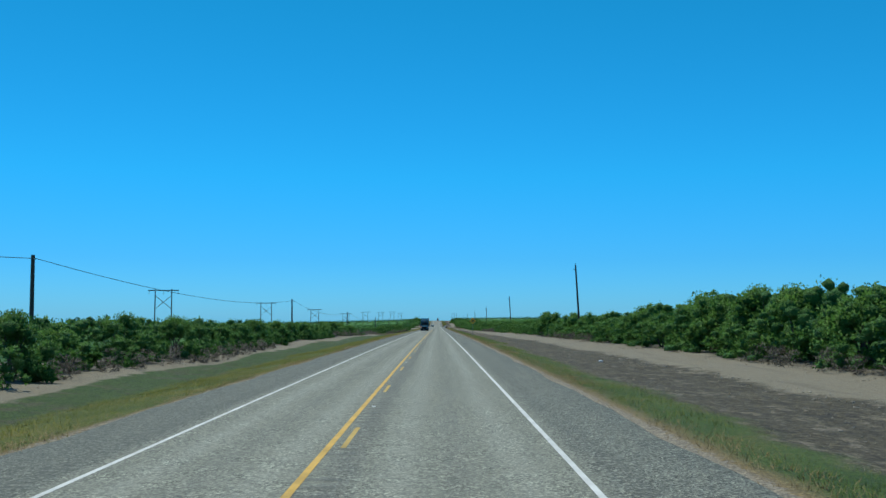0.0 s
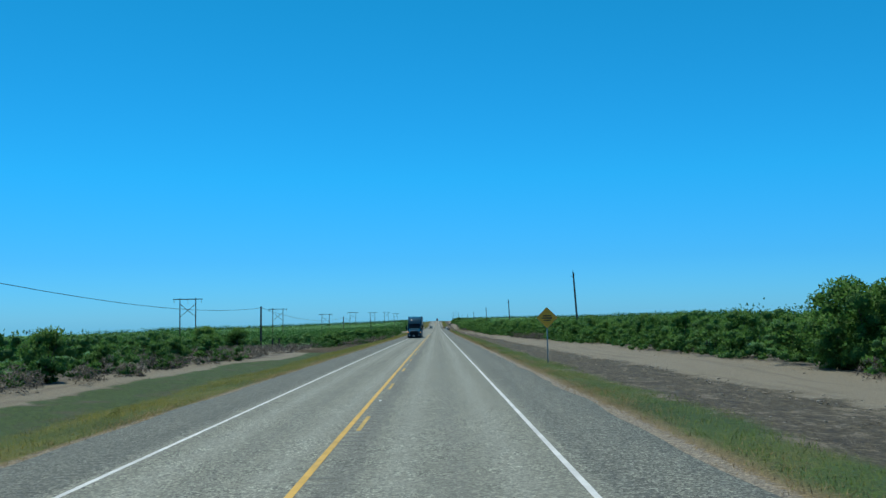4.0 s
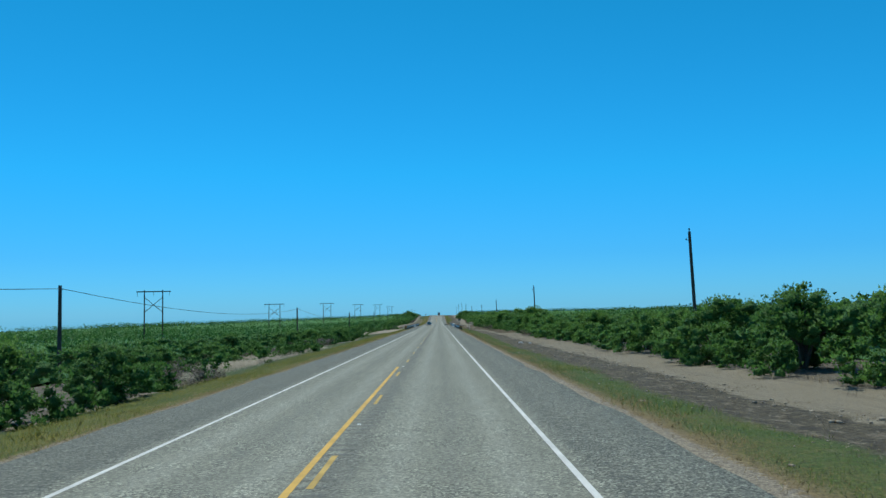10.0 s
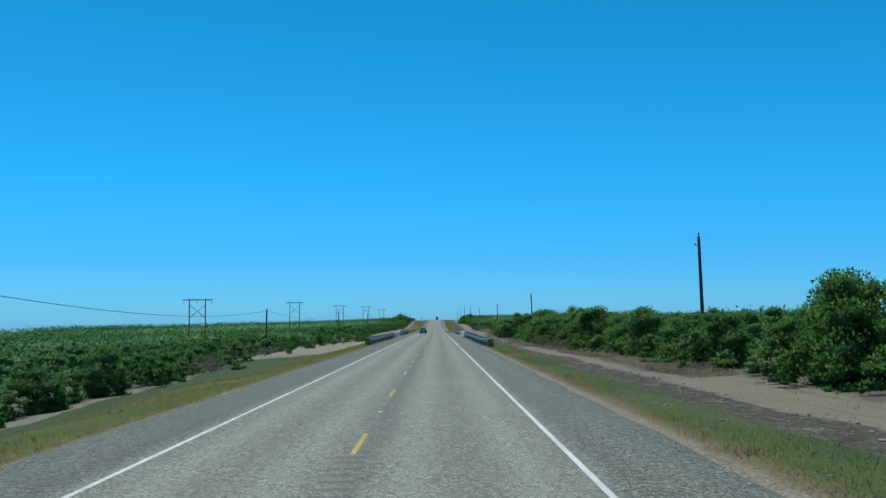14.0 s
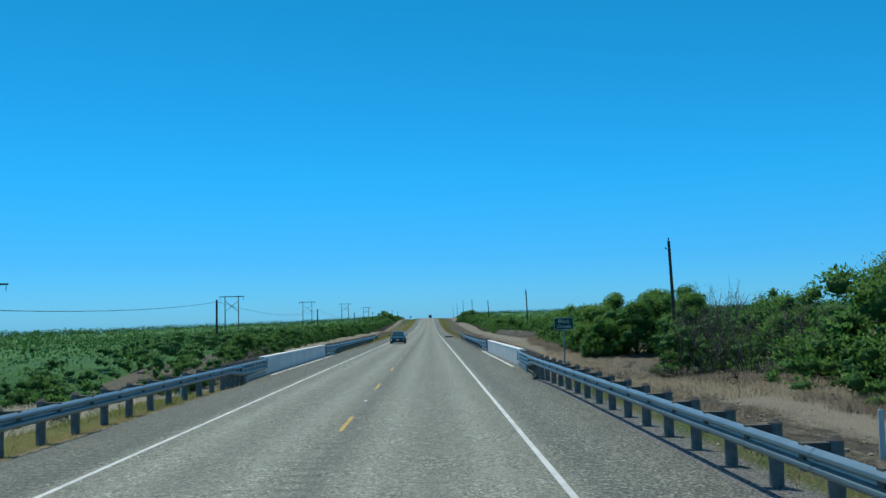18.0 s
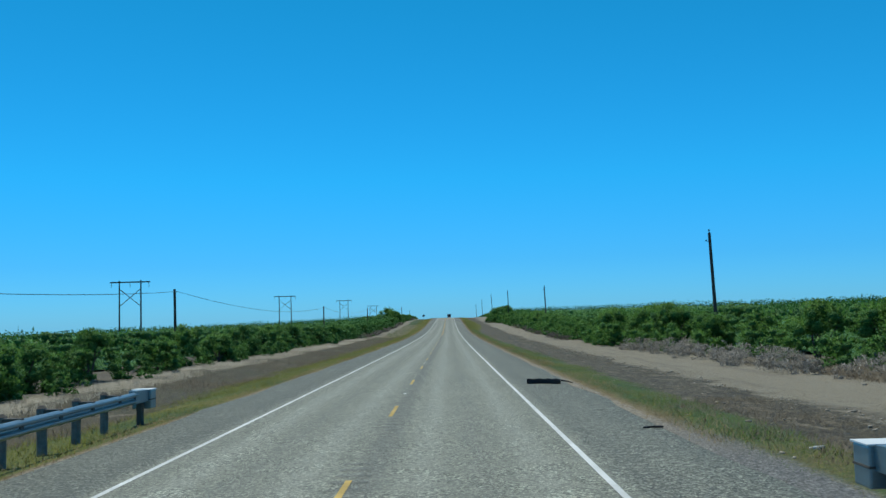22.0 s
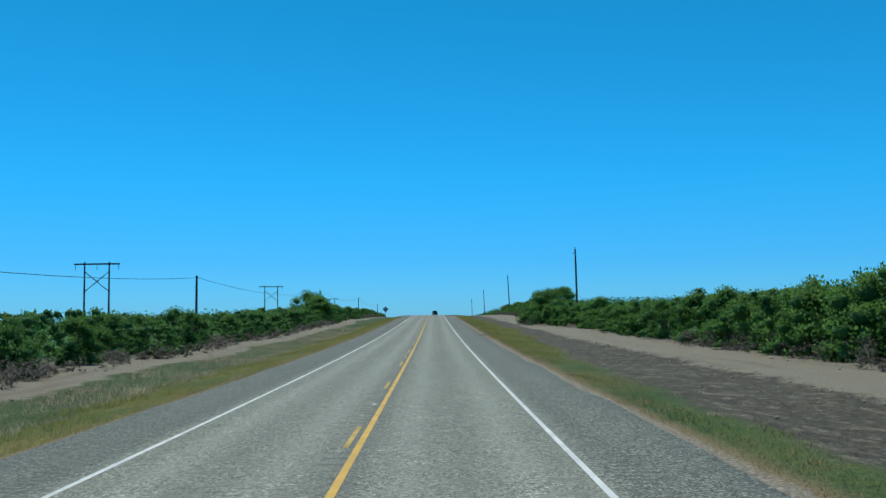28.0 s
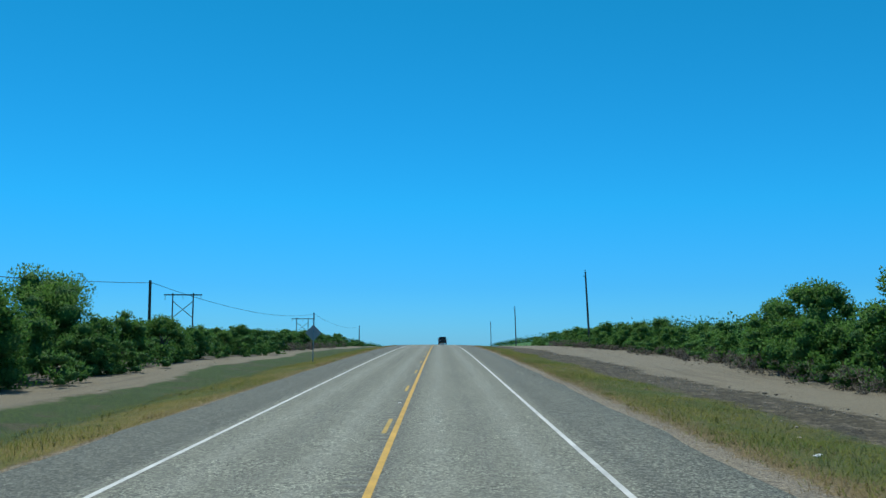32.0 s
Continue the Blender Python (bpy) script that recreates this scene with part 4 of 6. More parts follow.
for side in (1, -1):
    x, y, z = field(11 + side, side, 44000, 6.75 if side > 0 else 6.15, 10.4, power=1.0, keep=3.2, seedw=3)
    if side > 0:
        x, y, z = within_verge(x, y, z)
    tufts("verge_grass", 21 + side, x, y, z, np.full(len(x), 0.13) * (1 + 0.7 * wobble(x, y, 4, 2)), 7, 0.2, M_GRASS if side > 0 else M_GRASS_WEST, "green and straw-yellow grass along the pavement edge", 0.55, 0.0048)
    x, y, z = field(61 + side, side, 18000, 6.3 if side > 0 else 6.0, 7.5 if side > 0 else 6.6, power=1.0, keep=4.0, seedw=6)
    k = (y < 528) | (y > 688) | (np.abs(x) > 7.0) | (x < 0)
    x, y, z = x[k], y[k], z[k]
    tufts("straw_grass", 62 + side, x, y, z, np.full(len(x), 0.11) * (1 + 0.6 * wobble(x, y, 6, 2)), 6, 0.16, M_STRAW, "dry yellow grass on the edge of the pavement", 0.7, 0.0045)
    x, y, z = field(31 + side, side, 24000, 8.4, 14.2 if side > 0 else 12.6, keep=3.0, seedw=5)
    tufts("mown_weeds", 41 + side, x, y, z, np.full(len(x), 0.075), 5, 0.2, M_WEED if side > 0 else M_WEED_WEST, "low mown weeds in the ditch", 1.0, 0.007)
x, y, z = field(73, 1, 15000, 8.4, 13.2, keep=1.6, seedw=8)
tufts("dead_grass", 74, x, y, z, np.full(len(x), 0.06), 5, 0.16, M_DRY, "pale mown straw lying in the ditch", 1.5, 0.006)
x, y, z = within_verge(*field(71, 1, 12000, 6.7, 12.6, 905, 1090))
tufts("verge_grass", 72, x, y, z, np.full(len(x), 0.12) * (1 + 0.5 * wobble(x, y, 6, 1)), 8, 0.2, M_GRASS_GOLD, "yellow-green grass spreading over the ditch", 0.8, 0.005)
low = [(-rng.uniform(10.6, 19.0), rng.uniform(356, 414), hh, hh * rng.uniform(1.1, 1.7)) for hh in rng.uniform(0.6, 1.5, 46)]
stand("low_bushes", 83, low, 420, 0.075, M_LEAF_DARK, "low green bushes scattered over a dry clearing", 0.03)
x, y, z = field(51, -1, 5600, 11.2, 20.0, 357, 413, keep=2.6, seedw=7)
tufts("dry_grass", 52, x, y, z, np.full(len(x), 0.34) * (1 + 0.8 * wobble(x, y, 3, 1)), 7, 0.3, M_BLEACHED, "pale dry weeds in a clearing of the brush", 0.6, 0.0045)
low = [(-rng.uniform(13.2, 17.0), rng.uniform(243, 260), hh, hh * rng.uniform(1.2, 1.8)) for hh in rng.uniform(0.7, 1.7, 12)]
stand("low_bushes", 89, low, 420, 0.067, M_LEAF_DARK, "low rounded bushes at the end of a sandy clearing", 0.03)
x, y, z = field(47, -1, 2800, 8.8, 13.5, 862, 990, keep=2.6, seedw=6)
tufts("dry_grass", 48, x, y, z, np.full(len(x), 0.24) * (1 + 0.6 * wobble(x, y, 4, 1)), 8, 0.25, M_DRY, "pale seeding grass scattered over the ditch", 0.5, 0.004)
x, y, z = field(45, -1, 4200, 11.2, 15.5, 226, 266, keep=3.0, seedw=8)
tufts("brown_grass", 46, x, y, z, np.full(len(x), 0.28), 9, 0.25, M_BROWN, "grey-brown dry grass at the end of the clearing", 0.6, 0.0045)
x, y, z = field(49, -1, 5200, 15.0, 30.0, 204, 262, keep=2.6, seedw=7)
tufts("dry_grass", 50, x, y, z, np.full(len(x), 0.34) * (1 + 0.8 * wobble(x, y, 3, 1)), 7, 0.3, M_BLEACHED, "bleached weeds in the clearing round a pole", 0.6, 0.005)
x, y, z = field(53, -1, 6500, 14.6, 17.6, 660, 850, keep=4.0, seedw=1)
tufts("dry_grass", 54, x, y, z, np.full(len(x), 0.3) * (1 + 0.6 * wobble(x, y, 4, 2)), 12, 0.25, M_BLEACHED, "fringe of whitish dry grass before the brush", 0.4, 0.004)
x, y, z = field(77, -1, 9000, 8.8, 14.8, 640, 862, keep=3.5, seedw=9)
tufts("brown_grass", 78, x, y, z, np.full(len(x), 0.2) * (1 + 0.6 * wobble(x, y, 5, 2)), 8, 0.25, M_BROWN, "wispy brown grass gone to seed in the ditch", 0.5, 0.004)
low = [(-rng.uniform(10.5, 20.0), rng.uniform(486, 592), hh, hh * rng.uniform(1.1, 1.7)) for hh in rng.uniform(0.5, 1.2, 24)]
stand("low_bushes", 85, low, 420, 0.075, M_LEAF_DARK, "low green bushes scattered behind the rail", 0.03)
x, y, z = field(75, -1, 8000, 9.4, 21.0, 515, 592, keep=4.0, seedw=3)
tufts("dry_grass", 76, x, y, z, np.full(len(x), 0.32), 7, 0.25, M_BLEACHED, "bleached dry weeds in the clearing behind the rail", 0.5, 0.0045)
x, y, z = field(55, 1, 6000, 8.5, 17.5, 578, 632, keep=8.0, seedw=2)
tufts("dry_grass", 56, x, y, z, np.full(len(x), 0.26), 7, 0.25, M_DRY, "pale dry grass on the creek bank", 0.5, 0.006)
x, y, z = field(57, 1, 2200, 0.0, 1.0, keep=6.0, seedw=4)
x = brush_line(1, y) - 1.2 + 1.8 * x
z = ground_z(x, y) - 0.02
tufts("dry_grass", 58, x, y, z, np.full(len(x), 0.26), 6, 0.2, M_DRY, "dry grass at the foot of the brush", 0.4, 0.007)

x, y, z = field(59, 1, 15000, 0.0, 1.0, 470, 725, keep=6.0, seedw=5)
x = brush_line(1, y) - 2.1 + 2.6 * x
z = ground_z(x, y) - 0.02
tufts("dry_grass", 60, x, y, z, np.full(len(x), 0.3) * (1 + 0.6 * wobble(x, y, 4, 2)), 12, 0.25, M_BROWN, "grey-brown dry grass fringing the brush", 0.6, 0.0038)
x, y, z = field(79, 1, 9000, 7.3, 11.0, 530, 700, keep=2.2, seedw=4)
tufts("brown_grass", 80, x, y, z, np.full(len(x), 0.17) * (1 + 0.7 * wobble(x, y, 3, 2)), 10, 0.2, M_BROWN, "tufty brown grass behind the guard rail", 0.8, 0.004)

# clods and stones along the track
r = np.random.default_rng(91)
M_STONE = plain("pale_caliche_stone", (0.33, 0.285, 0.22), 0.95, 0, 0.3, 2, 30, 0.5)
sv, sf, nb = [], [], 0
cube = np.array([(a, b, c) for c in (-1, 1) for b in (-1, 1) for a in (-1, 1)], float)
cube_f = np.array([(0, 2, 3, 1), (4, 5, 7, 6), (0, 1, 5, 4), (2, 6, 7, 3), (0, 4, 6, 2), (1, 3, 7, 5)])
for side, lo, hi, n, big in ((1, -1.0, 0.6, 5200, 0.045), (1, 4.0, 6.0, 1800, 0.045), (-1, 0.0, 3.0, 1300, 0.035), (1, -5, 0, 1500, 0.035)):
    for _ in range(n):
        y = r.uniform(0, 1120)
        x = side * max(7.2, float(sand_line(side, y)) + r.uniform(lo, hi))
        s = 0.018 + big * r.uniform(0, 1) ** 3
        p = cube * s * np.array([r.uniform(0.7, 1.6), r.uniform(0.7, 1.6), r.uniform(0.4, 0.8)]) * r.uniform(0.6, 1.1, (8, 1))
        a = r.uniform(0, 6.3)
        p = np.stack([p[:, 0] * math.cos(a) - p[:, 1] * math.sin(a), p[:, 0] * math.sin(a) + p[:, 1] * math.cos(a), p[:, 2]], 1)
        sv.append(p + np.array([x, y, float(ground_z(x, y)) + s * 0.2]))
        sf.append(cube_f + nb)
        nb += 8
ob = new("loose_stones", skin(quick_mesh("loose_stones", np.concatenate(sv), np.concatenate(sf)), M_STONE))
tagged(ob, "pale clods and stones strewn along the dirt track", "stones", kind="stuff")

# ---------------------------------------------------------------- poles and lines
def tall_pole():
    root = empty("utility_pole", Matrix(), "tall dark weathered wooden utility pole", "utility pole", "poles of the road's east line")
    part("shaft", Shape().tube((0, 0, -0.6), (0, 0, 10.9), 0.17, 0.115, 12), M_POLE, root, smooth=True)
    part("insulator", Shape().tube((0, 0, 10.9), (0, 0, 11.02), 0.03, 0.03, 8).tube((0, 0, 11.02), (0, 0, 11.12), 0.07, 0.06, 10).tube((0, 0, 11.12), (0, 0, 11.2), 0.045, 0.03, 10), M_BLACK, root, "dark pin insulator", smooth=True)
    part("side_insulator", Shape().tube((-0.1, -0.02, 10.2), (-0.3, -0.02, 10.26), 0.025, 0.025, 6).tube((-0.3, -0.02, 10.22), (-0.3, -0.02, 10.36), 0.06, 0.045, 10), M_BLACK, root, "dark side insulator", smooth=True)
    part("ground_wire_guard", Shape().box((0.0, -0.16, 1.6), (0.04, 0.03, 2.6)), M_STEEL, root)
    return root


first = None
for k, (y, x, lean) in enumerate(((13.0, 22.3, 1.8), (134.3, 22.6, 3.1), (254.7, 22.3, 3.2), (376.6, 22.1, 1.9), (497.5, 22.2, 1.3), (624.0, 22.3, 2.1), (743.0, 22.8, 1.7), (865.0, 22.4, 1.8),
                                  (984.8, 22.2, 0.8), (1105.5, 22.5, 2.6), (1228.0, 22.3, 1.8), (1350.0, 22.3, 1.4))):
    sunk = float(np.interp(y, [134, 255, 377, 498, 624, 743, 865, 985], [0, 0.95, 1.65, 1.65, 1.2, 1.6, 1.2, 0.0]))
    at = pose(x, y, float(ground_z(x, y)) - sunk, 0.5 * math.sin(k * 1.7), -lean, 0)
    if first is None:
        first = tall_pole()
        first.matrix_basis = at
    else:
        copy_thing(first, at)


def short_pole():
    root = empty("telephone_pole", Matrix(), "dark wooden pole carrying one sagging line", "utility pole", "poles of the low west line")
    part("shaft", Shape().tube((0, 0, -0.5), (0, 0, 6.5), 0.15, 0.11, 12), M_POLE, root, smooth=True)
    part("line_clamp", Shape().box((0.13, 0, 6.25), (0.08, 0.16, 0.10)), M_STEEL, root, bevel=0.01)
    return root


first = None
tops = []
for k, y in enumerate((-44.0, 56.0, 156.0, 251.0, 365.0, 466.0, 559.0, 656.5, 753.0, 851.0, 948.5, 1052.0, 1152.0, 1252.0)):
    x = -23.4
    z = float(ground_z(x, y)) - (0.4 if k == 6 else 0.0)
    tops.append(Vector((x + 0.13, y, z + 6.28)))
    if first is None:
        first = short_pole()
        first.matrix_basis = pose(x, y, z, 0, 0.4, 0)
    else:
        copy_thing(first, pose(x, y, z, 0.5 * math.sin(k), 0.5 * math.cos(k * 2), 0))
M_WIRE = plain("dark_cable", (0.05, 0.05, 0.05), 0.6, 0.3)
wire = Shape()
for a, b in zip(tops, tops[1:]):
    prev = a
    for j in range(1, 17):
        f = j / 16
        q = a.lerp(b, f) - Vector((0, 0, 1.3 * 4 * f * (1 - f)))
        wire.tube(prev, q, 0.022, 0.022, 5, False)
        prev = q
ob = new("overhead_line", skin(wire.mesh("overhead_line", fix=False), M_WIRE))
tagged(ob, "thin dark cable sagging from pole to pole", "cable")


def h_frame():
    root = empty("transmission_frame", Matrix(), "wooden two-pole transmission frame with cross braces", "power pylon", "frames of the transmission line")
    for sx in (-2.35, 2.35):
        part("leg", Shape().tube((sx, 0, -0.8), (sx, 0, 13.2), 0.2, 0.14, 10), M_POLE, root, smooth=True)
    part("crossarm", Shape().box((0, 0.2, 12.8), (8.6, 0.16, 0.26)).box((0, -0.2, 12.8), (8.6, 0.16, 0.26)), M_POLE, root)
    for s in (-1, 1):
        part("cross_brace", Shape().tube((-2.35 * s, 0.12 * s, 7.6), (2.35 * s, 0.12 * s, 11.4), 0.085, 0.085, 6), M_POLE, root)
    for x in (-4.1, 0.0, 4.1):
        sh = Shape()
        for j in range(6):
            sh.tube((x, 0, 12.6 - j * 0.16), (x, 0, 12.52 - j * 0.16), 0.11, 0.05, 8)
        sh.tube((x, 0, 12.7), (x, 0, 11.6), 0.02, 0.02, 5)
        part("insulator_string", sh, M_STEEL, root, "grey hanging insulators")
    return root


first = None
for x, y in ((-78.0, 110.0), (-75.8, 256.5), (-72.3, 392.0), (-70.8, 536.0), (-68.0, 690.5), (-67.2, 866.0), (-62.5, 1026.0), (-57.4, 1182.0), (-54.0, 1340.0)):
    at = pose(x, y, float(ground_z(x, y) - west_fall(-x, y)) + float(np.interp(y, [110, 256, 392, 536, 690, 866, 1026, 1182, 1340], [0.8, 0.3, 0.3, -0.5, -2.1, 0.5, -1.1, -1.0, -0.7])), 0, 0, -1.4)
    if first is None:
        first = h_frame()
        first.matrix_basis = at
    else:
        copy_thing(first, at)

# ---------------------------------------------------------------- creek bridge
deck = Shape()
yy = np.linspace(593, 625, 9)
rings = [[(-6.9, y, road_z(y) - 0.9), (6.9, y, road_z(y) - 0.9), (6.9, y, road_z(y) - 0.19), (-6.9, y, road_z(y) - 0.19)] for y in yy]
deck.loft(rings)
bridge = new("bridge_deck", skin(deck.mesh("bridge_deck"), M_CONCRETE))
tagged(bridge, "low concrete bridge deck over a dry creek", "bridge", kind="structure")
M_WALL = plain("weathered_wall_concrete", (0.66, 0.655, 0.62), 0.85, 0, 0.14, 0.5, 14, 0.3)
M_GUTTER = plain("white_gutter_concrete", (0.66, 0.64, 0.58), 0.9, 0, 0.25, 1.5, 15, 0.5)
PARAPET = {1: (596.4, 623.4), -1: (593.5, 619.6)}
for side in (1, -1):
    y0, y1 = PARAPET[side]
    root = empty("bridge_parapet", pose(side * (6.52 if side > 0 else 6.36), y0, float(road_z(y0))), "pale concrete bridge parapet with a whiter colour for its sunlit top", "bridge parapet", "parapets of the bridge")
    L = y1 - y0
    n = 9
    rings = []
    for j in range(n):
        y = L * j / (n - 1)
        z = float(road_z(y0 + y) - road_z(y0))
        rings.append([(side * a, y, z + b) for a, b in ((-0.02, -0.5), (0.26, -0.5), (0.26, 0.80), (-0.02, 0.80))])
    part("wall", Shape().loft(rings), M_WALL, root, "pale weathered concrete wall")
    rings = []
    # sunlight on the wall's top face, put in as a slab of whiter colour
    for j in range(n):
        y = -0.06 + (L + 0.12) * j / (n - 1)
        z = float(road_z(y0 + y) - road_z(y0))
        rings.append([(side * a, y, z + b) for a, b in ((-0.03, 0.802), (0.27, 0.802), (0.27, 0.865), (0.255, 0.88), (-0.015, 0.88), (-0.03, 0.865))])
    part("sunlit_top", Shape().loft(rings), plain("sunlit_top_concrete", (0.78, 0.78, 0.74), 0.8, 0, 0.08, 1, 20), root, "wall top coloured whiter for the sun on it")
    # crumbling white gutter edge, broken into lengths
    q = -0.6
    while q < L - 0.5:
        e = min(q + rng.uniform(1.2, 4.0), L + 0.3)
        rings = []
        for y in np.linspace(q, e, 7):
            z = float(road_z(y0 + y) - road_z(y0)) - 0.005
            w = 0.05 + 0.03 * math.sin(y * 3.1) + 0.02 * math.sin(y * 7.7)
            rings.append([(side * a, y, z + b) for a, b in ((-0.47 - w, -0.06), (-0.40 + w * 0.6, -0.06), (-0.41 + w * 0.5, 0.022), (-0.46 - w, 0.016))])
        part("gutter_edge", Shape().loft(rings), M_GUTTER, root, "broken white gutter edge")
        q = e + rng.uniform(0.05, 0.5)


# ---------------------------------------------------------------- guard rails
W_BEAM = [(0.0, 0.155), (0.02, 0.150), (0.078, 0.105), (0.083, 0.08), (0.078, 0.055), (0.005, 0.018), (0.0, 0.0),
          (0.005, -0.018), (0.078, -0.055), (0.083, -0.08), (0.078, -0.105), (0.02, -0.150), (0.0, -0.155)]


THRIE = [(0.0, 0.155), (0.02, 0.150), (0.078, 0.110), (0.083, 0.09), (0.078, 0.065), (0.005, 0.03), (0.0, 0.01), (0.005, -0.01), (0.078, -0.05), (0.083, -0.075), (0.078, -0.10),
         (0.005, -0.145), (0.0, -0.165), (0.005, -0.185), (0.078, -0.235), (0.083, -0.26), (0.078, -0.285), (0.02, -0.34), (0.0, -0.355)]


def rail_flare(y, side):
    """The rails swing away from the road over their last metres, and out to the parapets' faces."""
    near = min(abs(y - v) for v in PARAPET[side])
    ends = ([521, 531, 668, 676, 681], [0.55, 0.0, 0.0, 0.06, 0.22]) if side > 0 else ([531, 540, 670, 684, 695], [0.3, 0.0, 0.0, 0.3, 0.75])
    return float(np.interp(y, *ends)) + (0.24 if side > 0 else 0.16) * max(0.0, 1 - near / 9.0)


def beam(x, side, y0, y1, zc=0.625, profile=W_BEAM, deep=(1.0, 1.0)):
    """A run of corrugated rail; its ridges face the road. deep: how far its lower half hangs down at both ends."""
    n = max(2, int((y1 - y0) / 2.0) + 1)
    rings = []
    for k, y in enumerate(np.linspace(y0, y1, n)):
        z = float(road_z(y)) + zc
        g = deep[0] + (deep[1] - deep[0]) * k / (n - 1)
        xo = x + side * rail_flare(y, side)
        drop = [(a, 0.155 - (0.155 - b) * g) for a, b in profile]
        front = [(xo - side * a, y, z + b) for a, b in drop]
        back = [(xo - side * (a - 0.006), y, z + b * 0.985) for a, b in reversed(drop)]
        rings.append(front + back)
    return Shape().loft(rings)


post_mesh = skin(Shape().tube((0, 0, -0.5), (0, 0, 0.86), 0.105, 0.10, 10).tube((0, 0, 0.86), (0, 0, 0.92), 0.10, 0.05, 10).mesh("post", smooth=True), M_POST)
post_mesh.materials.append(M_TIMBER)
for f in post_mesh.polygons:
    f.material_index = int(f.center.z > 0.87)
block_mesh = skin(Shape().box((0, 0, 0.62), (0.36, 0.15, 0.34)).mesh("blockout", bevel=0.012), M_TIMBER)


M_RUBPALE = plain("pale_galvanised_block", (0.66, 0.68, 0.68), 0.6, 0.2, 0.1, 3, 30, 0.1)


def guard_rail(side, y0, y1, gap_end):
    x = side * (6.24 if side > 0 else 6.17)
    root = empty("guard_rail", Matrix(), "galvanised steel guard rail on dark round timber posts", "guard rail", "guard rails at the bridge")
    far = gap_end > y0 + 1
    a, b = (y0, y1 - 8.2) if far else (y0 + 8.2, y1)
    y = a
    while y < b - 0.1:
        e = min(y + 7.62, b)
        part("rail_beam", beam(x, side, y, e + 0.06), M_STEEL, root, smooth=True)
        y = e
    # deeper three-ridged beam where the rail meets the parapet
    t0, t1 = (y1 - 8.2, y1 - 6.2) if far else (y0 + 6.2, y0 + 8.2)
    part("rail_beam", beam(x, side, t0, t1 + 0.05, deep=(1.0, 1.62) if far else (1.62, 1.0)), M_STEEL, root, smooth=True)
    t0, t1 = (y1 - 6.2, y1 + 0.25) if far else (y0 - 0.25, y0 + 6.2)
    part("transition_beam", beam(x, side, t0, t1, profile=THRIE), M_STEEL, root, "deep corrugated transition beam", smooth=True)
    y = y0 + 0.4
    while y < y1 - 0.3:
        z = float(road_z(y)) - 0.04
        o = part("post", post_mesh, None, root, "round dark timber post")
        o.location = (x + side * (0.38 + rail_flare(y, side)), y, z)
        o.rotation_euler = (rng.uniform(-0.02, 0.02), rng.uniform(-0.02, 0.02), rng.uniform(0, 6))
        o = part("blockout", block_mesh, None, root)
        o.location = (x + side * (0.15 + rail_flare(y, side)), y, z + 0.05)
        near = abs(y - gap_end) < 8.5
        y += 0.95 if near else 1.905
    # low kerb rail of steel and the end plate on the parapet
    d = 1 if far else -1
    rings = []
    for q in np.linspace(*sorted((gap_end + d * 0.1, gap_end - d * 5.2)), 5):
        z, xo = float(road_z(q)), x + side * rail_flare(q, side)
        rings.append([(xo - side * u, q, z + v) for u, v in ((-0.02, 0.20), (0.06, 0.20), (0.06, -0.04), (-0.02, -0.04))])
    part("kerb_rail", Shape().loft(rings), M_STEEL, root, "low steel kerb rail")
    q = gap_end - d * 0.7
    while abs(q - gap_end) < 5.0:
        part("kerb_spacer", Shape().box((x + side * (rail_flare(q, side) - 0.03), q, float(road_z(q)) + 0.215), (0.1, 0.3, 0.025)), M_RUBPALE, root, "pale spacer block")
        q -= d * 0.62
    q = gap_end
    part("end_shoe", Shape().box((x + side * (rail_flare(q, side) - 0.10), q + d * 0.16, float(road_z(q)) + 0.54), (0.03, 0.18, 0.5)), M_STEEL, root, bevel=0.008)
    # turned-out end away from the bridge
    f = y1 if gap_end < y0 + 1 else y0
    d = 1 if f == y1 else -1
    xe, ze = x + side * (0.02 + rail_flare(f, side)), float(road_z(f)) + 0.54
    head = part("end_section", Shape().box((xe, f + d * 0.22, ze), (0.52, 0.42, 0.50)), M_STEEL, root, "boxed steel rail end", bevel=0.03)
    part("head_cap", Shape().box((xe, f + d * 0.22, ze + 0.26), (0.56, 0.46, 0.025)), M_RUBPALE, head, "pale top flange", bevel=0.006)
    part("head_seam", Shape().box((xe, f + d * 0.22, ze), (0.535, 0.435, 0.03)), M_TIMBER, head)
    part("throat", Shape().loft([[(xe + u * w, f - d * q, ze + v * h + 0.11) for u, v in ((-1, -1), (1, -1), (1, 1), (-1, 1))] for q, w, h in ((-0.05, 0.2, 0.15), (0.7, 0.09, 0.17))]), M_STEEL, root, "tapered steel throat")
    part("end_post", Shape().box((xe, f - d * 0.1, ze - 0.55), (0.14, 0.2, 0.9)), M_TIMBER, root, bevel=0.01)
    return root


guard_rail(1, 521.0, 596.4, 596.4)
guard_rail(1, 623.4, 681.2, 623.4)
guard_rail(-1, 531.8, 593.5, 593.5)
guard_rail(-1, 619.6, 695.2, 619.6)

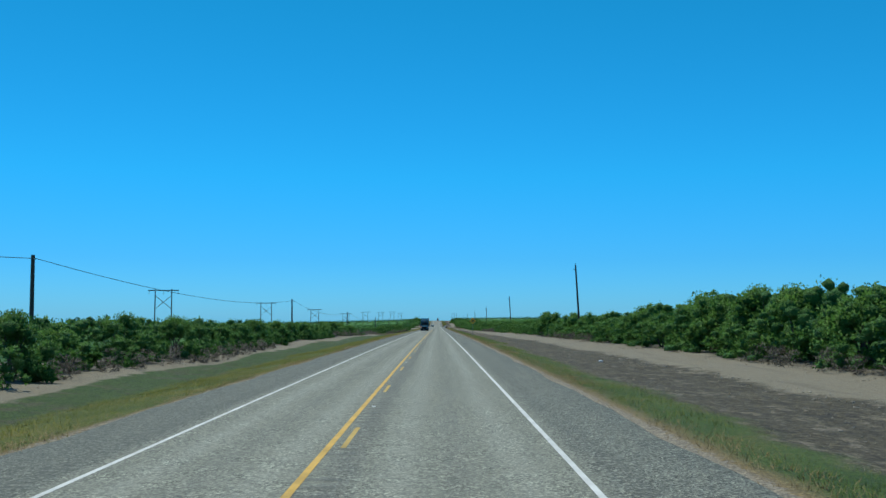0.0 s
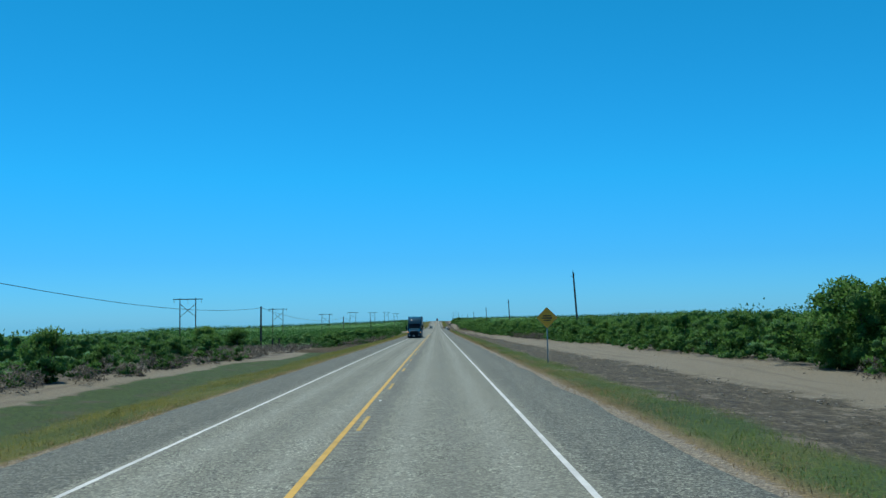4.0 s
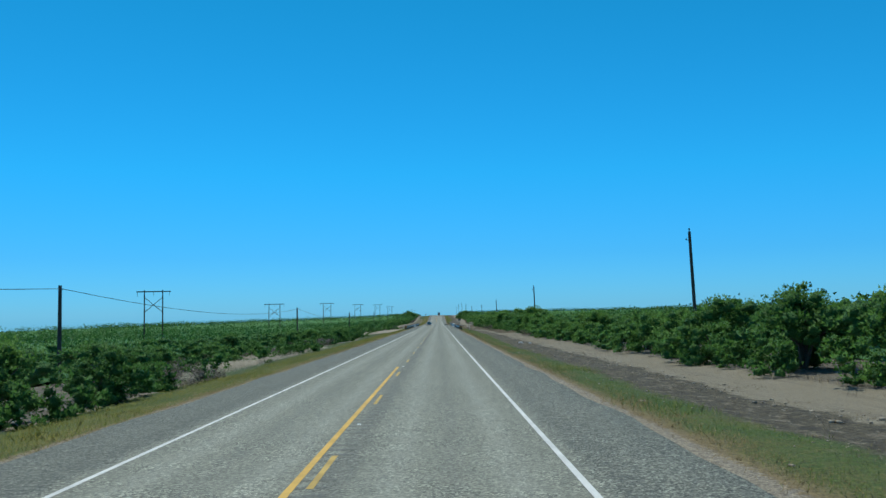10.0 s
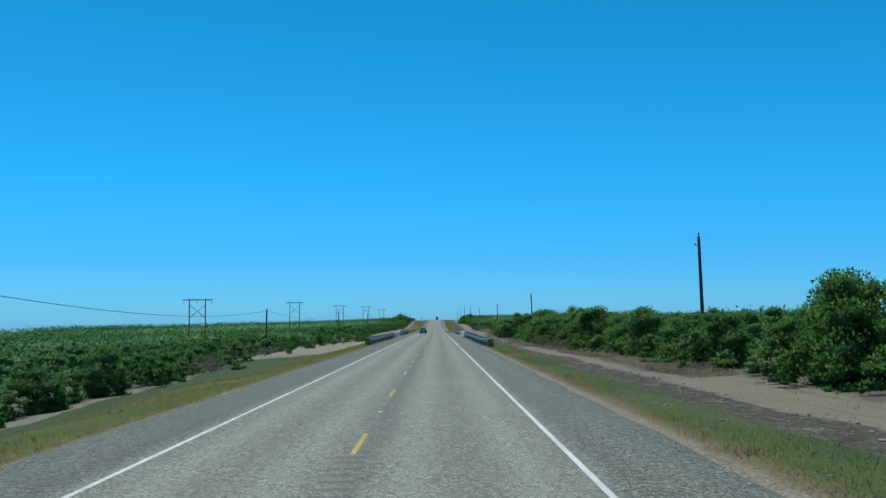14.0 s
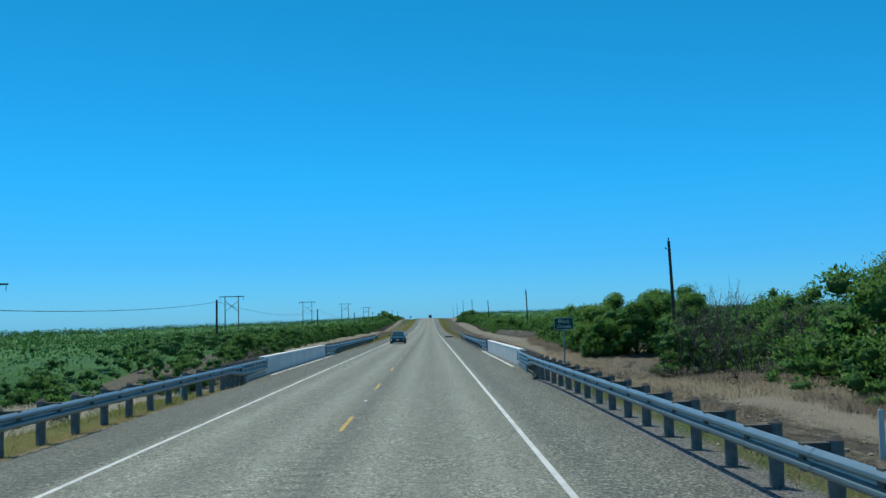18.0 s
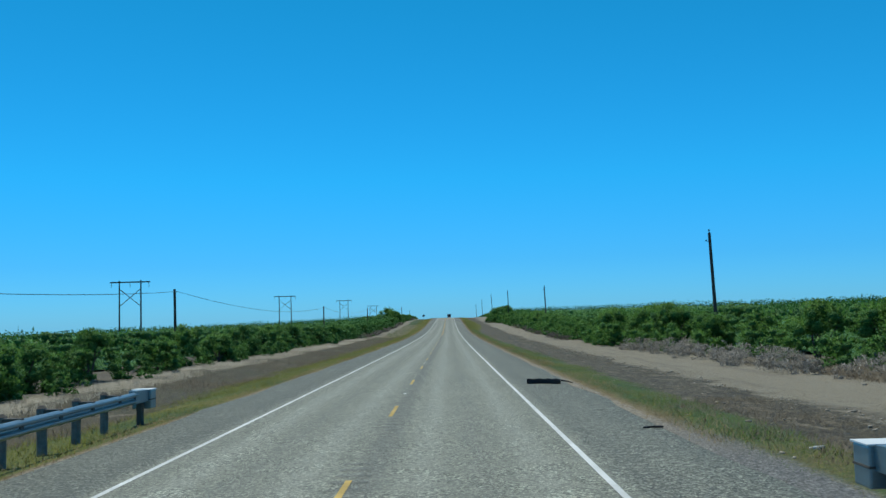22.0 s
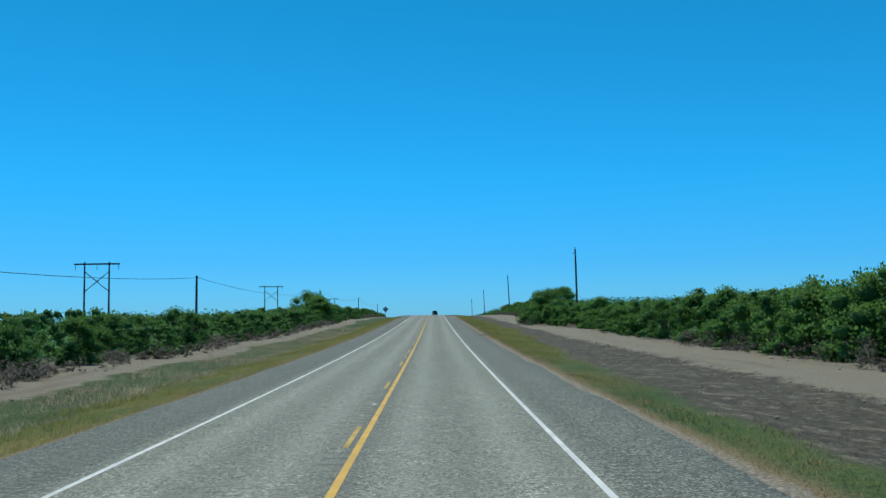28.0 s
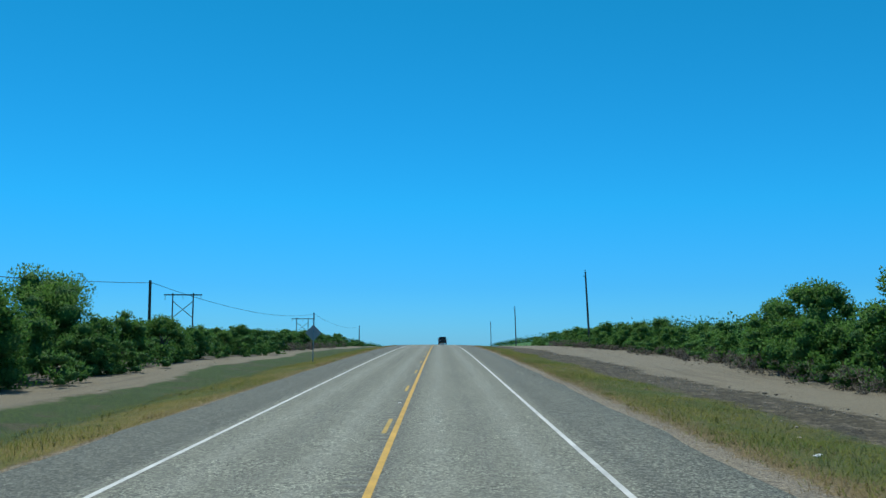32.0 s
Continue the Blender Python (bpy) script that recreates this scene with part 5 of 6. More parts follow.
M_SIGN_YELLOW = plain("marker_yellow", (0.80, 0.36, 0.04), 0.5, 0, 0.06, 2, 20, 0)
M_SIGN_BLACK = plain("marker_black", (0.02, 0.02, 0.02), 0.5, 0, 0.1, 2, 20, 0)
for side, y in ((1, 520.5), (-1, 531.3)):
    root = empty("object_marker", pose(side * (6.26 + rail_flare(y, side)), y, float(road_z(y)) + 0.54), "yellow and black striped marker on the rail's end", "road marker", "markers on the rail ends")
    part("plate", Shape().box((0, -0.06, 0), (0.46, 0.012, 0.52)), M_SIGN_YELLOW, root, "yellow plate")
    part("bracket", Shape().box((0, 0.0, 0), (0.12, 0.1, 0.4)), M_STEEL, root)
    for j in range(-3, 4):
        c = j * 0.2
        pts = []
        for u in (-0.22, 0.22):
            for w in (-0.05, 0.05):
                pts.append((u, c + w + side * u * 0.9))
        q = [(u, -0.0685, max(-0.25, min(0.25, v))) for u, v in (pts[0], pts[2], pts[3], pts[1])]
        if max(p[2] for p in q) - min(p[2] for p in q) > 0.05:
            part("stripe", Shape().put(q, [(0, 1, 2, 3)]), M_SIGN_BLACK, root)

# ---------------------------------------------------------------- signs
M_GREEN = plain("sign_green", (0.010, 0.062, 0.038), 0.45, 0, 0.08, 1, 20, 0)
M_SIGN_WHITE = plain("sign_white", (0.72, 0.76, 0.74), 0.5, 0, 0.05, 2, 20, 0)
M_ORANGE = plain("sign_orange", (0.95, 0.40, 0.03), 0.5, 0, 0.08, 2, 20, 0)
M_GALV = plain("sign_back_metal", (0.35, 0.36, 0.37), 0.55, 0.5, 0.12)


def words(text, size, at, parent, material):
    cu = bpy.data.curves.new("words", "FONT")
    cu.body, cu.size, cu.align_x, cu.align_y, cu.extrude, cu.space_character = text, size, "CENTER", "CENTER", 0.0015, 1.12
    tmp = new("words", cu)
    dg = bpy.context.evaluated_depsgraph_get()
    me = bpy.data.meshes.new_from_object(tmp.evaluated_get(dg))
    bpy.data.objects.remove(tmp)
    me.materials.clear()
    o = part("lettering", skin(me, material), None, parent, "white letters reading " + text)
    o.matrix_basis = pose(*at, 90, 0, 0)
    return o


def rounded(w, h, r, y, n=5):
    pts = []
    for cx, cz, a0 in ((w / 2 - r, h / 2 - r, 0), (-w / 2 + r, h / 2 - r, 90), (-w / 2 + r, -h / 2 + r, 180), (w / 2 - r, -h / 2 + r, 270)):
        for j in range(n):
            a = radians(a0 + 90 * j / (n - 1))
            pts.append((cx + r * math.cos(a), y, cz + r * math.sin(a)))
    return pts


sx, sy = 8.18, 591.8
sz = float(ground_z(sx, sy))
creek_sign = empty("creek_sign", pose(sx, sy, sz), "green road sign with white letters on a slim steel post", "road sign")
up = float(road_z(sy)) + 2.17 - sz
part("post", Shape().tube((0, 0.05, -1.0), (0, 0.05, up + 0.3), 0.035, 0.035, 8), M_STEEL, creek_sign, "slim steel post", smooth=True)
p = part("panel", Shape().loft([rounded(0.92, 0.56, 0.05, -0.005), rounded(0.92, 0.56, 0.05, 0.005)]), M_SIGN_WHITE, creek_sign, "white sign border")
p.location = (0, 0, up)
p = part("field", Shape().loft([rounded(0.885, 0.525, 0.04, -0.009), rounded(0.885, 0.525, 0.04, -0.0055)]), M_GREEN, creek_sign, "green sign face")
p.location = (0, 0, up)
words("Black", 0.235, (0, -0.0115, up + 0.115), creek_sign, M_SIGN_WHITE)
words("Creek", 0.235, (0, -0.0115, up - 0.125), creek_sign, M_SIGN_WHITE)


def diamond_sign(x, y, face, size, height, label, back=False):
    z = float(ground_z(x, y))
    root = empty("diamond_sign", pose(x, y, z, 0, 0, 180 if back else 0), label, "road sign")
    part("post", Shape().box((0, 0.05, height / 2 - 0.2), (0.07, 0.05, height + 0.9)), M_STEEL, root)
    turn = Matrix.Rotation(radians(45), 3, "Y")
    plate = [turn @ Vector(p) for p in rounded(size, size, 0.06, -0.006)]
    plate2 = [turn @ Vector(p) for p in rounded(size, size, 0.06, 0.006)]
    o = part("panel", Shape().loft([plate, plate2]), M_GALV, root, "bare metal panel")
    o.location = (0, 0, height)
    inner = [[turn @ Vector(p) for p in rounded(size - 0.02, size - 0.02, 0.05, d)] for d in (-0.0105, -0.0065)]
    o = part("face", Shape().loft(inner), face, root, "coloured sign face")
    o.location = (0, 0, height)
    for k, w in ((0.12, 0.5), (-0.02, 0.62), (-0.16, 0.42)):
        part("text_bar", Shape().box((0, -0.0125, height + k), (w, 0.003, 0.075)), M_SIGN_BLACK, root)
    return root


diamond_sign(8.45, 178.5, M_ORANGE, 0.95, 2.75, "orange diamond road work sign on a steel post")
diamond_sign(-8.95, 1047.5, M_SIGN_YELLOW, 0.92, 2.3, "grey back of a diamond warning sign on a post", True)

# slim marker posts behind the rails
M_DELIN = plain("pale_marker_plastic", (0.62, 0.68, 0.70), 0.5, 0, 0.08)
first = None
for x, y in ((9.4, 535.6), (9.75, 564.7), (-8.0, 551.0), (-8.0, 584.7), (-8.0, 632.0)):
    at = pose(x, y, float(ground_z(x, y)), 1.5, 0, 0)
    if first is None:
        first = empty("marker_post", at, "slim pale plastic marker post in the grass", "marker post", "marker posts by the creek")
        part("blade", Shape().loft([rounded(0.1, 1.15, 0.03, -0.012), rounded(0.1, 1.15, 0.03, 0.012)]), M_DELIN, first).location = (0, 0, 0.32)
        part("reflector", Shape().box((0, -0.015, 0.76), (0.07, 0.006, 0.12)), M_REFLECT, first)
    else:
        copy_thing(first, at)

# old fence posts in the scrub
M_FENCE = plain("old_fence_wood", (0.06, 0.05, 0.045), 0.9, 0, 0.3, 4, 30, 0.5)
fp = skin(Shape().tube((0, 0, -0.3), (0.03, 0, 1.75), 0.11, 0.09, 8).mesh("fence_post", smooth=True), M_FENCE)
for k, (x, y) in enumerate(((-18.8, 234.4), (-18.0, 234.6))):
    o = new("fence_post", fp)
    o.matrix_world = pose(x, y, float(ground_z(x, y)), 2 * math.sin(k), 2 * math.cos(k), k * 50)
    tagged(o, "old dark wooden fence post in dry scrub", "fence post", "old fence posts")


# ---------------------------------------------------------------- litter on the verge
def tyre_scrap(x, y, length, turn, tall, label, tail=0.0):
    sh = Shape()
    bow = lambda u: -0.16 * length * (2 * u / length) ** 2
    rings = []
    for j in range(15):
        u = (j / 14 - 0.5) * length
        w, h = bow(u), tall * (0.93 + 0.07 * math.sin(j * 1.7))
        rings.append([(u, w - 0.02, 0.0), (u, w + 0.05, 0.0), (u, w + 0.02, h * 0.6), (u, w - 0.02, h), (u, w - 0.05, h * 0.97), (u, w - 0.06, h * 0.4)])
    sh.loft(rings)
    for j in range(1, 28):
        u = (j / 28 - 0.5) * length
        sh.box((u, bow(u) - 0.055, tall * 0.5), (length * 0.02, 0.016, tall * 0.7))
    if tail:
        e = length / 2
        sh.tube((e - 0.25, bow(e) + 0.06, tall * 0.8), (e + tail * 0.4, bow(e) + 0.2, tall * 0.5), 0.035, 0.03, 6)
        sh.tube((e + tail * 0.4, bow(e) + 0.2, tall * 0.5), (e + tail, bow(e) + 0.3, 0.03), 0.03, 0.012, 6)
    o = new("tyre_scrap", skin(sh.mesh("tyre_scrap"), M_BLACK))
    o.matrix_world = pose(x, y, float(road_z(y)) + float(crown(x)), 0, 0, turn)
    tagged(o, label, "tyre scrap")


tyre_scrap(5.03, 705.5, 1.3, -20, 0.21, "curled black strip of tyre tread on the shoulder", 0.4)
tyre_scrap(5.75, 690.5, 0.45, 12, 0.05, "small black shred of tyre on the shoulder")
tyre_scrap(6.1, 941.4, 0.65, -6, 0.07, "black piece of burst tyre at the pavement edge")

# pale litter in the ditch
M_LITTER = plain("pale_litter", (0.7, 0.7, 0.68), 0.7, 0, 0.1)
lr = np.random.default_rng(95)
for k, (x, y, s) in enumerate(((9.8, 16.0, 0.12), (11.8, 57.3, 0.2), (-11.5, 982.0, 0.2), (8.3, 993.0, 0.12), (-12.6, 441.0, 0.14), (9.4, 300.0, 0.12), (11.0, 640.0, 0.12), (10.4, 402.0, 0.34), (11.2, 400.5, 0.24),
                               (8.1, 687.5, 0.16), (-16.2, 970.0, 0.22), (9.9, 968.0, 0.13), (10.2, 507.5, 0.13), (11.4, 508.6, 0.11))):
    v = ICO_V * np.array([1.2, 0.8, 0.35]) * s * lr.uniform(0.55, 1.25, (12, 1))
    o = new("litter", skin(quick_mesh("litter", v, ICO_F), M_LITTER))
    o.matrix_world = pose(x, y, float(ground_z(x, y)) + 0.12 * s, 8 * math.sin(k), 6, k * 57)
    tagged(o, "crumpled pale litter lying in the verge grass", "litter", "litter on the verge")

# ---------------------------------------------------------------- vehicles
def car_paint(name, color):
    """Dark body colour under a clear, mirror-smooth lacquer."""
    m = plain(name, color, 0.55, 0.0, 0.1, 1, 60, 0.0, coat=1.0)
    b = m.node_tree.nodes["Principled BSDF"]
    b.inputs["Specular IOR Level"].default_value = 0.0
    b.inputs["Coat Weight"].default_value = 0.75
    b.inputs["Coat Roughness"].default_value = 0.07
    return m


M_TRUCK = car_paint("slate_truck_paint", (0.022, 0.062, 0.088))
M_BUMPER = plain("dark_bumper_plastic", (0.012, 0.018, 0.023), 0.6, 0, 0.2, 2, 40, 0.05)
M_HEADLAMP = plain("dark_headlamp_lens", (0.16, 0.18, 0.20), 0.15, 0.3, 0.1)
M_GRILLE = plain("black_plastic", (0.012, 0.012, 0.014), 0.5, 0, 0.2, 4, 40, 0.1)
M_CHROME = plain("bright_chrome", (0.72, 0.73, 0.74), 0.18, 1.0, 0.05, 3, 30, 0)
M_CHROME_DARK = plain("dull_chrome", (0.30, 0.32, 0.33), 0.35, 0.9, 0.08, 3, 30, 0)
M_RIM = plain("polished_aluminium", (0.38, 0.39, 0.40), 0.35, 0.9, 0.1, 3, 30, 0)
M_AMBER = plain("amber_lens", (0.85, 0.28, 0.02), 0.25, 0, 0.05)
M_RED = plain("red_lens", (0.35, 0.01, 0.01), 0.25, 0, 0.1)
M_LAMP = plain("clear_lens", (0.75, 0.78, 0.80), 0.12, 0.2, 0.05)


def lit(name, color, power):
    """A lamp that is switched on."""
    s = Nodes(name)
    co = s.add("TexCoord").outputs["Object"]
    col = s.mix(s.noise(co, 30.0), color, tuple(min(1.0, c * 1.2) for c in color))
    s.link(col, s.b.inputs["Emission Color"])
    s.b.inputs["Emission Strength"].default_value = power
    return s.out(col, 0.2)


M_LIT_WHITE = lit("lit_white_lamp", (0.85, 0.9, 1.0), 1.6)
M_LIT_AMBER = lit("lit_amber_lamp", (0.9, 0.33, 0.03), 1.0)
M_TRAILER = plain("trailer_dark_front", (0.03, 0.045, 0.055), 0.6, 0.0, 0.15, 0.8, 20, 0.05)
M_PLATE = plain("plate_white", (0.6, 0.62, 0.62), 0.5, 0, 0.05)
M_PALE = plain("trailer_pale_panel", (0.62, 0.51, 0.45), 0.75, 0.0, 0.08, 0.6, 20, 0.03)
# brown of the ground mirrored in the polished trailer side, given as flat colour
M_GROUND_REFLECTION = plain("trailer_ground_reflection", (0.33, 0.125, 0.07), 0.8, 0.0, 0.15, 0.6, 20, 0.03)
M_SKIRT = plain("trailer_grey_skirt", (0.24, 0.24, 0.24), 0.75, 0.0, 0.12, 0.6, 20, 0.03)
M_PLATE_TEXT = plain("plate_grey", (0.42, 0.43, 0.43), 0.6, 0, 0.05)
for m in (M_PALE, M_GROUND_REFLECTION, M_SKIRT, M_BUMPER, M_GRILLE):
    m.node_tree.nodes["Principled BSDF"].inputs["Specular IOR Level"].default_value = 0.12
M_SEDAN = car_paint("dark_blue_grey_paint", (0.024, 0.058, 0.072))
M_SUV = plain("dark_grey_paint", (0.02, 0.023, 0.027), 0.3, 0.4, 0.1, 1, 60, 0.0, coat=0.5)


def dark_glass(name, color, gloss):
    s = Nodes(name)
    co = s.add("TexCoord").outputs["Object"]
    s.b.inputs["Specular IOR Level"].default_value = gloss
    return s.out(s.mix(s.noise(co, 1.5), tuple(c * 0.6 for c in color), color), 0.05)


M_GLASS = dark_glass("tinted_window_glass", (0.006, 0.012, 0.018), 0.12)
# the blue base colour stands in for sky reflected in the car's glass
M_CAR_GLASS = dark_glass("glass_with_sky_colour", (0.010, 0.042, 0.075), 0.45)


def wheel(parent, x, y, r, w, name="wheel", label="black tyre on a bright rim"):
    """Wheel with its axle across the vehicle; w is the tyre's width."""
    root = part(name, Shape().tube((-w * 0.35, 0, 0), (w * 0.35, 0, 0), r * 0.2, r * 0.2, 10), M_GRILLE, parent, label)
    root.location = (x, y, r)
    prof = [(-0.5, 0.62), (-0.5, 0.88), (-0.4, 0.97), (-0.2, 1.0), (0.2, 1.0), (0.4, 0.97), (0.5, 0.88), (0.5, 0.62)]
    n = 22
    rings = [[(a * w, b * r * math.cos(2 * math.pi * i / n), b * r * math.sin(2 * math.pi * i / n)) for i in range(n)] for a, b in prof]
    part("tyre", Shape().loft(rings, caps=False), M_BLACK, root, smooth=True)
    s = 1 if x > 0 else -1
    rim = Shape()
    prof = [(0.46, 0.62), (0.48, 0.58), (0.22, 0.50), (0.20, 0.30), (0.34, 0.24), (0.40, 0.10), (0.40, 0.02)]
    rim.loft([[(s * a * w, b * r * math.cos(2 * math.pi * i / n), b * r * math.sin(2 * math.pi * i / n)) for i in range(n)] for a, b in prof], caps=False)
    for i in range(10):
        a = 2 * math.pi * i / 10
        rim.tube((s * 0.2 * w, 0.36 * r * math.cos(a), 0.36 * r * math.sin(a)), (s * 0.32 * w, 0.36 * r * math.cos(a), 0.36 * r * math.sin(a)), 0.03 * r, 0.03 * r, 6)
    part("rim", rim, M_RIM if r < 0.45 else M_CHROME, root, "polished metal rim", smooth=True)
    if r > 0.45:
        holes = Shape()
        for i in range(10):
            a = 2 * math.pi * (i + 0.5) / 10
            q = Vector((s * 0.2 * w, 0.41 * r * math.cos(a), 0.41 * r * math.sin(a)))
            holes.tube(q, q + Vector((s * 0.025 * w + s * 0.012, 0, 0)), 0.075 * r, 0.075 * r, 8)
        part("hand_holes", holes, M_BLACK, root, "dark holes in the rim")
        part("hub", Shape().tube((s * 0.2 * w, 0, 0), (s * 0.56 * w, 0, 0), 0.2 * r, 0.15 * r, 12), M_CHROME, root, "bright hub", smooth=True)
    return root


def arch(y, hw, z0, z1, r, n=5, lean=0.0):
    """Closed upright section across a body at y: flat floor, rounded shoulders."""
    pts = [(-hw, y, z0), (-hw + lean, y, z1 - r)]
    for j in range(1, n):
        a = radians(180 - 90 * j / n)
        pts.append((-hw + lean + r + r * math.cos(a), y, z1 - r + r * math.sin(a)))
    pts.append((-hw + lean + r, y, z1))
    return pts + [(-px, py, pz) for px, py, pz in reversed(pts)]


def on_road(x, y, turn=0.0):
    s = float(np.degrees(np.arctan((road_z(y + 4) - road_z(y)) / 4)))
    return pose(x, y, float(road_z(y)) + float(crown(x)) + 0.005, s, 0, turn)


def semi_truck(x, y):
    root = empty("semi_truck", on_road(x, y), "dark slate semi truck hauling a long box trailer", "truck")
    # bonnet, nose towards -y
    hood = [arch(0.24, 0.78, 0.62, 1.34, 0.2, lean=0.1), arch(0.34, 0.86, 0.6, 1.43, 0.24, lean=0.12), arch(0.8, 0.98, 0.6, 1.57, 0.28, lean=0.14),
            arch(1.4, 1.05, 0.6, 1.72, 0.3, lean=0.14), arch(2.05, 1.12, 0.6, 1.88, 0.3, lean=0.12)]
    part("bonnet", Shape().loft(hood), M_TRUCK, root, "sloping slate bonnet", smooth=True)
    for s in (-1, 1):
        sections = [(0.30, ((0.66, 0.45), (0.66, 1.02), (0.92, 1.0), (1.04, 0.92), (1.10, 0.78), (1.10, 0.45))), (0.46, ((0.66, 0.45), (0.66, 1.20), (0.98, 1.17), (1.16, 1.06), (1.23, 0.88), (1.23, 0.5))),
                    (0.78, ((0.66, 0.8), (0.66, 1.32), (1.0, 1.31), (1.19, 1.22), (1.26, 1.08), (1.26, 0.86))), (1.35, ((0.7, 1.0), (0.7, 1.40), (1.02, 1.38), (1.2, 1.28), (1.26, 1.18), (1.26, 1.06))),
                    (1.9, ((0.7, 0.9), (0.7, 1.34), (1.02, 1.32), (1.2, 1.22), (1.26, 1.1), (1.26, 0.92))), (2.3, ((0.7, 0.6), (0.7, 1.1), (1.02, 1.08), (1.2, 0.98), (1.26, 0.86), (1.26, 0.6)))]
        part("wing", Shape().loft([[(s * u, yy, v) for u, v in sec] for yy, sec in sections]), M_TRUCK, root, smooth=True)
        lamp = Shape().loft([[(s * 0.84, 0.235, 0.86), (s * 1.06, 0.27, 0.84), (s * 1.235, 0.5, 0.92), (s * 1.225, 0.56, 1.10), (s * 1.03, 0.31, 1.06), (s * 0.88, 0.25, 0.98)],
                             [(s * 0.84, 0.45, 0.86), (s * 1.0, 0.5, 0.86), (s * 1.12, 0.7, 0.94), (s * 1.12, 0.75, 1.10), (s * 1.0, 0.5, 1.06), (s * 0.86, 0.45, 0.98)]])
        hl = part("headlight", lamp, M_HEADLAMP, root, "swept dark headlight")
        part("turn_signal", Shape().loft([[(s * 1.08, 0.31, 1.08), (s * 1.23, 0.54, 1.11), (s * 1.22, 0.58, 1.165), (s * 1.09, 0.34, 1.14)], [(s * 1.0, 0.45, 1.07), (s * 1.1, 0.66, 1.11), (s * 1.1, 0.68, 1.18), (s * 1.02, 0.48, 1.15)]]), M_LIT_AMBER, hl, "amber turn signal")
        part("fog_lamp", Shape().box((s * 0.86, 0.11, 0.50), (0.13, 0.05, 0.11)), M_LAMP, root, bevel=0.015)
    face = []
    for u in (-1, -0.85, -0.5, 0, 0.5, 0.85, 1):
        back = 0.14 * abs(u) ** 3
        face.append([(u * 0.62, 0.42, 0.34), (u * 0.62, 0.13 + back, 0.34), (u * 0.74, 0.10 + back, 0.7), (u * 0.80, 0.12 + back, 1.05), (u * 0.74, 0.17 + back, 1.30 - 0.05 * u * u), (u * 0.70, 0.24 + back, 1.37 - 0.06 * u * u), (u * 0.70, 0.42, 1.37 - 0.06 * u * u)])
    part("grille", Shape().loft(face), M_GRILLE, root, "black grille", smooth=True)
    for k in range(9):
        z = 0.42 + 0.095 * k
        part("grille_bar", Shape().box((0, 0.105 + 0.02 * abs(z - 0.75), z), (1.06, 0.03, 0.018)), M_GRILLE, root)
    part("badge", Shape().box((0, 0.185, 1.345), (0.30, 0.03, 0.05)), M_CHROME, root, "bright bar", bevel=0.01)
    part("bonnet_vent", Shape().box((0, 0.50, 1.485), (0.26, 0.12, 0.03), Matrix.Rotation(radians(14), 3, "X")), M_GRILLE, root, bevel=0.01)
    bump = [arch(0.10, 0.84, 0.21, 0.58, 0.1), arch(0.15, 1.0, 0.15, 0.62, 0.1), arch(0.28, 1.15, 0.11, 0.68, 0.12), arch(0.55, 1.25, 0.11, 0.76, 0.12), arch(0.80, 1.25, 0.14, 0.80, 0.12)]
    part("bumper", Shape().loft(bump), M_BUMPER, root, "dark wraparound bumper", smooth=True)
    part("lower_intake", Shape().box((0, 0.092, 0.36), (1.3, 0.02, 0.30)), M_GRILLE, root, bevel=0.008)
    pl = part("number_plate", Shape().box((-0.06, 0.072, 0.44), (0.31, 0.012, 0.155)), M_PLATE, root, "white plate", bevel=0.004)
    part("plate_bar", Shape().box((-0.06, 0.064, 0.44), (0.22, 0.003, 0.05)), M_PLATE_TEXT, pl)
    # cab and sleeper
    side = [(2.0, 0.75), (2.0, 1.84), (2.52, 2.66), (2.5, 2.72), (2.56, 2.92), (2.95, 3.34), (3.5, 3.66), (4.3, 3.86), (5.5, 3.98), (6.0, 3.98), (6.0, 0.75)]
    rings = []
    for u in (-1.22, -1.19, -1.08, -0.8, -0.4, 0, 0.4, 0.8, 1.08, 1.19, 1.22):
        back = 0.34 * (abs(u) / 1.22) ** 2.6
        edge = max(0.0, (abs(u) - 1.0) / 0.22)
        ring = []
        for py, pz in side:
            f = min(1.0, max(0.0, (4.2 - py) / 2.2))
            top = max(0.0, (pz - 2.9) / 1.1)
            ring.append((u - math.copysign(0.10 * top, u) * edge, py + back * f + 0.06 * edge * f, pz - 0.17 * edge ** 2 * top))
        rings.append(ring)
    cab = part("cab", Shape().loft(rings), M_TRUCK, root, "tall slate sleeper cab", smooth=True)
    glass = Shape()
    cols = []
    for u in (-1.04, -0.8, -0.4, 0, 0.4, 0.8, 1.04):
        back = 0.34 * (abs(u) / 1.22) ** 2.6
        cols.append([(u, 2.02 + back - 0.03, 1.90), (u * 0.985, 2.25 + back - 0.035, 2.26), (u * 0.97, 2.49 + back - 0.035, 2.62)])
    glass.loft(cols, caps=False, closed=False)
    part("windscreen", glass, M_GLASS, cab, "dark curved windscreen", smooth=True)
    for s in (-1, 1):
        part("wiper", Shape().tube((s * 0.1, 1.985, 1.92), (s * 0.72, 2.06, 1.96), 0.012, 0.012, 5), M_GRILLE, cab)
    vis = []
    for u in (-1.1, -0.8, -0.4, 0, 0.4, 0.8, 1.1):
        back = 0.34 * (abs(u) / 1.22) ** 2.6
        vis.append([(u, 2.40 + back, 2.66), (u, 2.36 + back, 2.69), (u, 2.50 + back, 2.90), (u, 2.54 + back, 2.88)])
    part("sun_visor", Shape().loft(vis), M_TRUCK, cab, "dark sun visor")
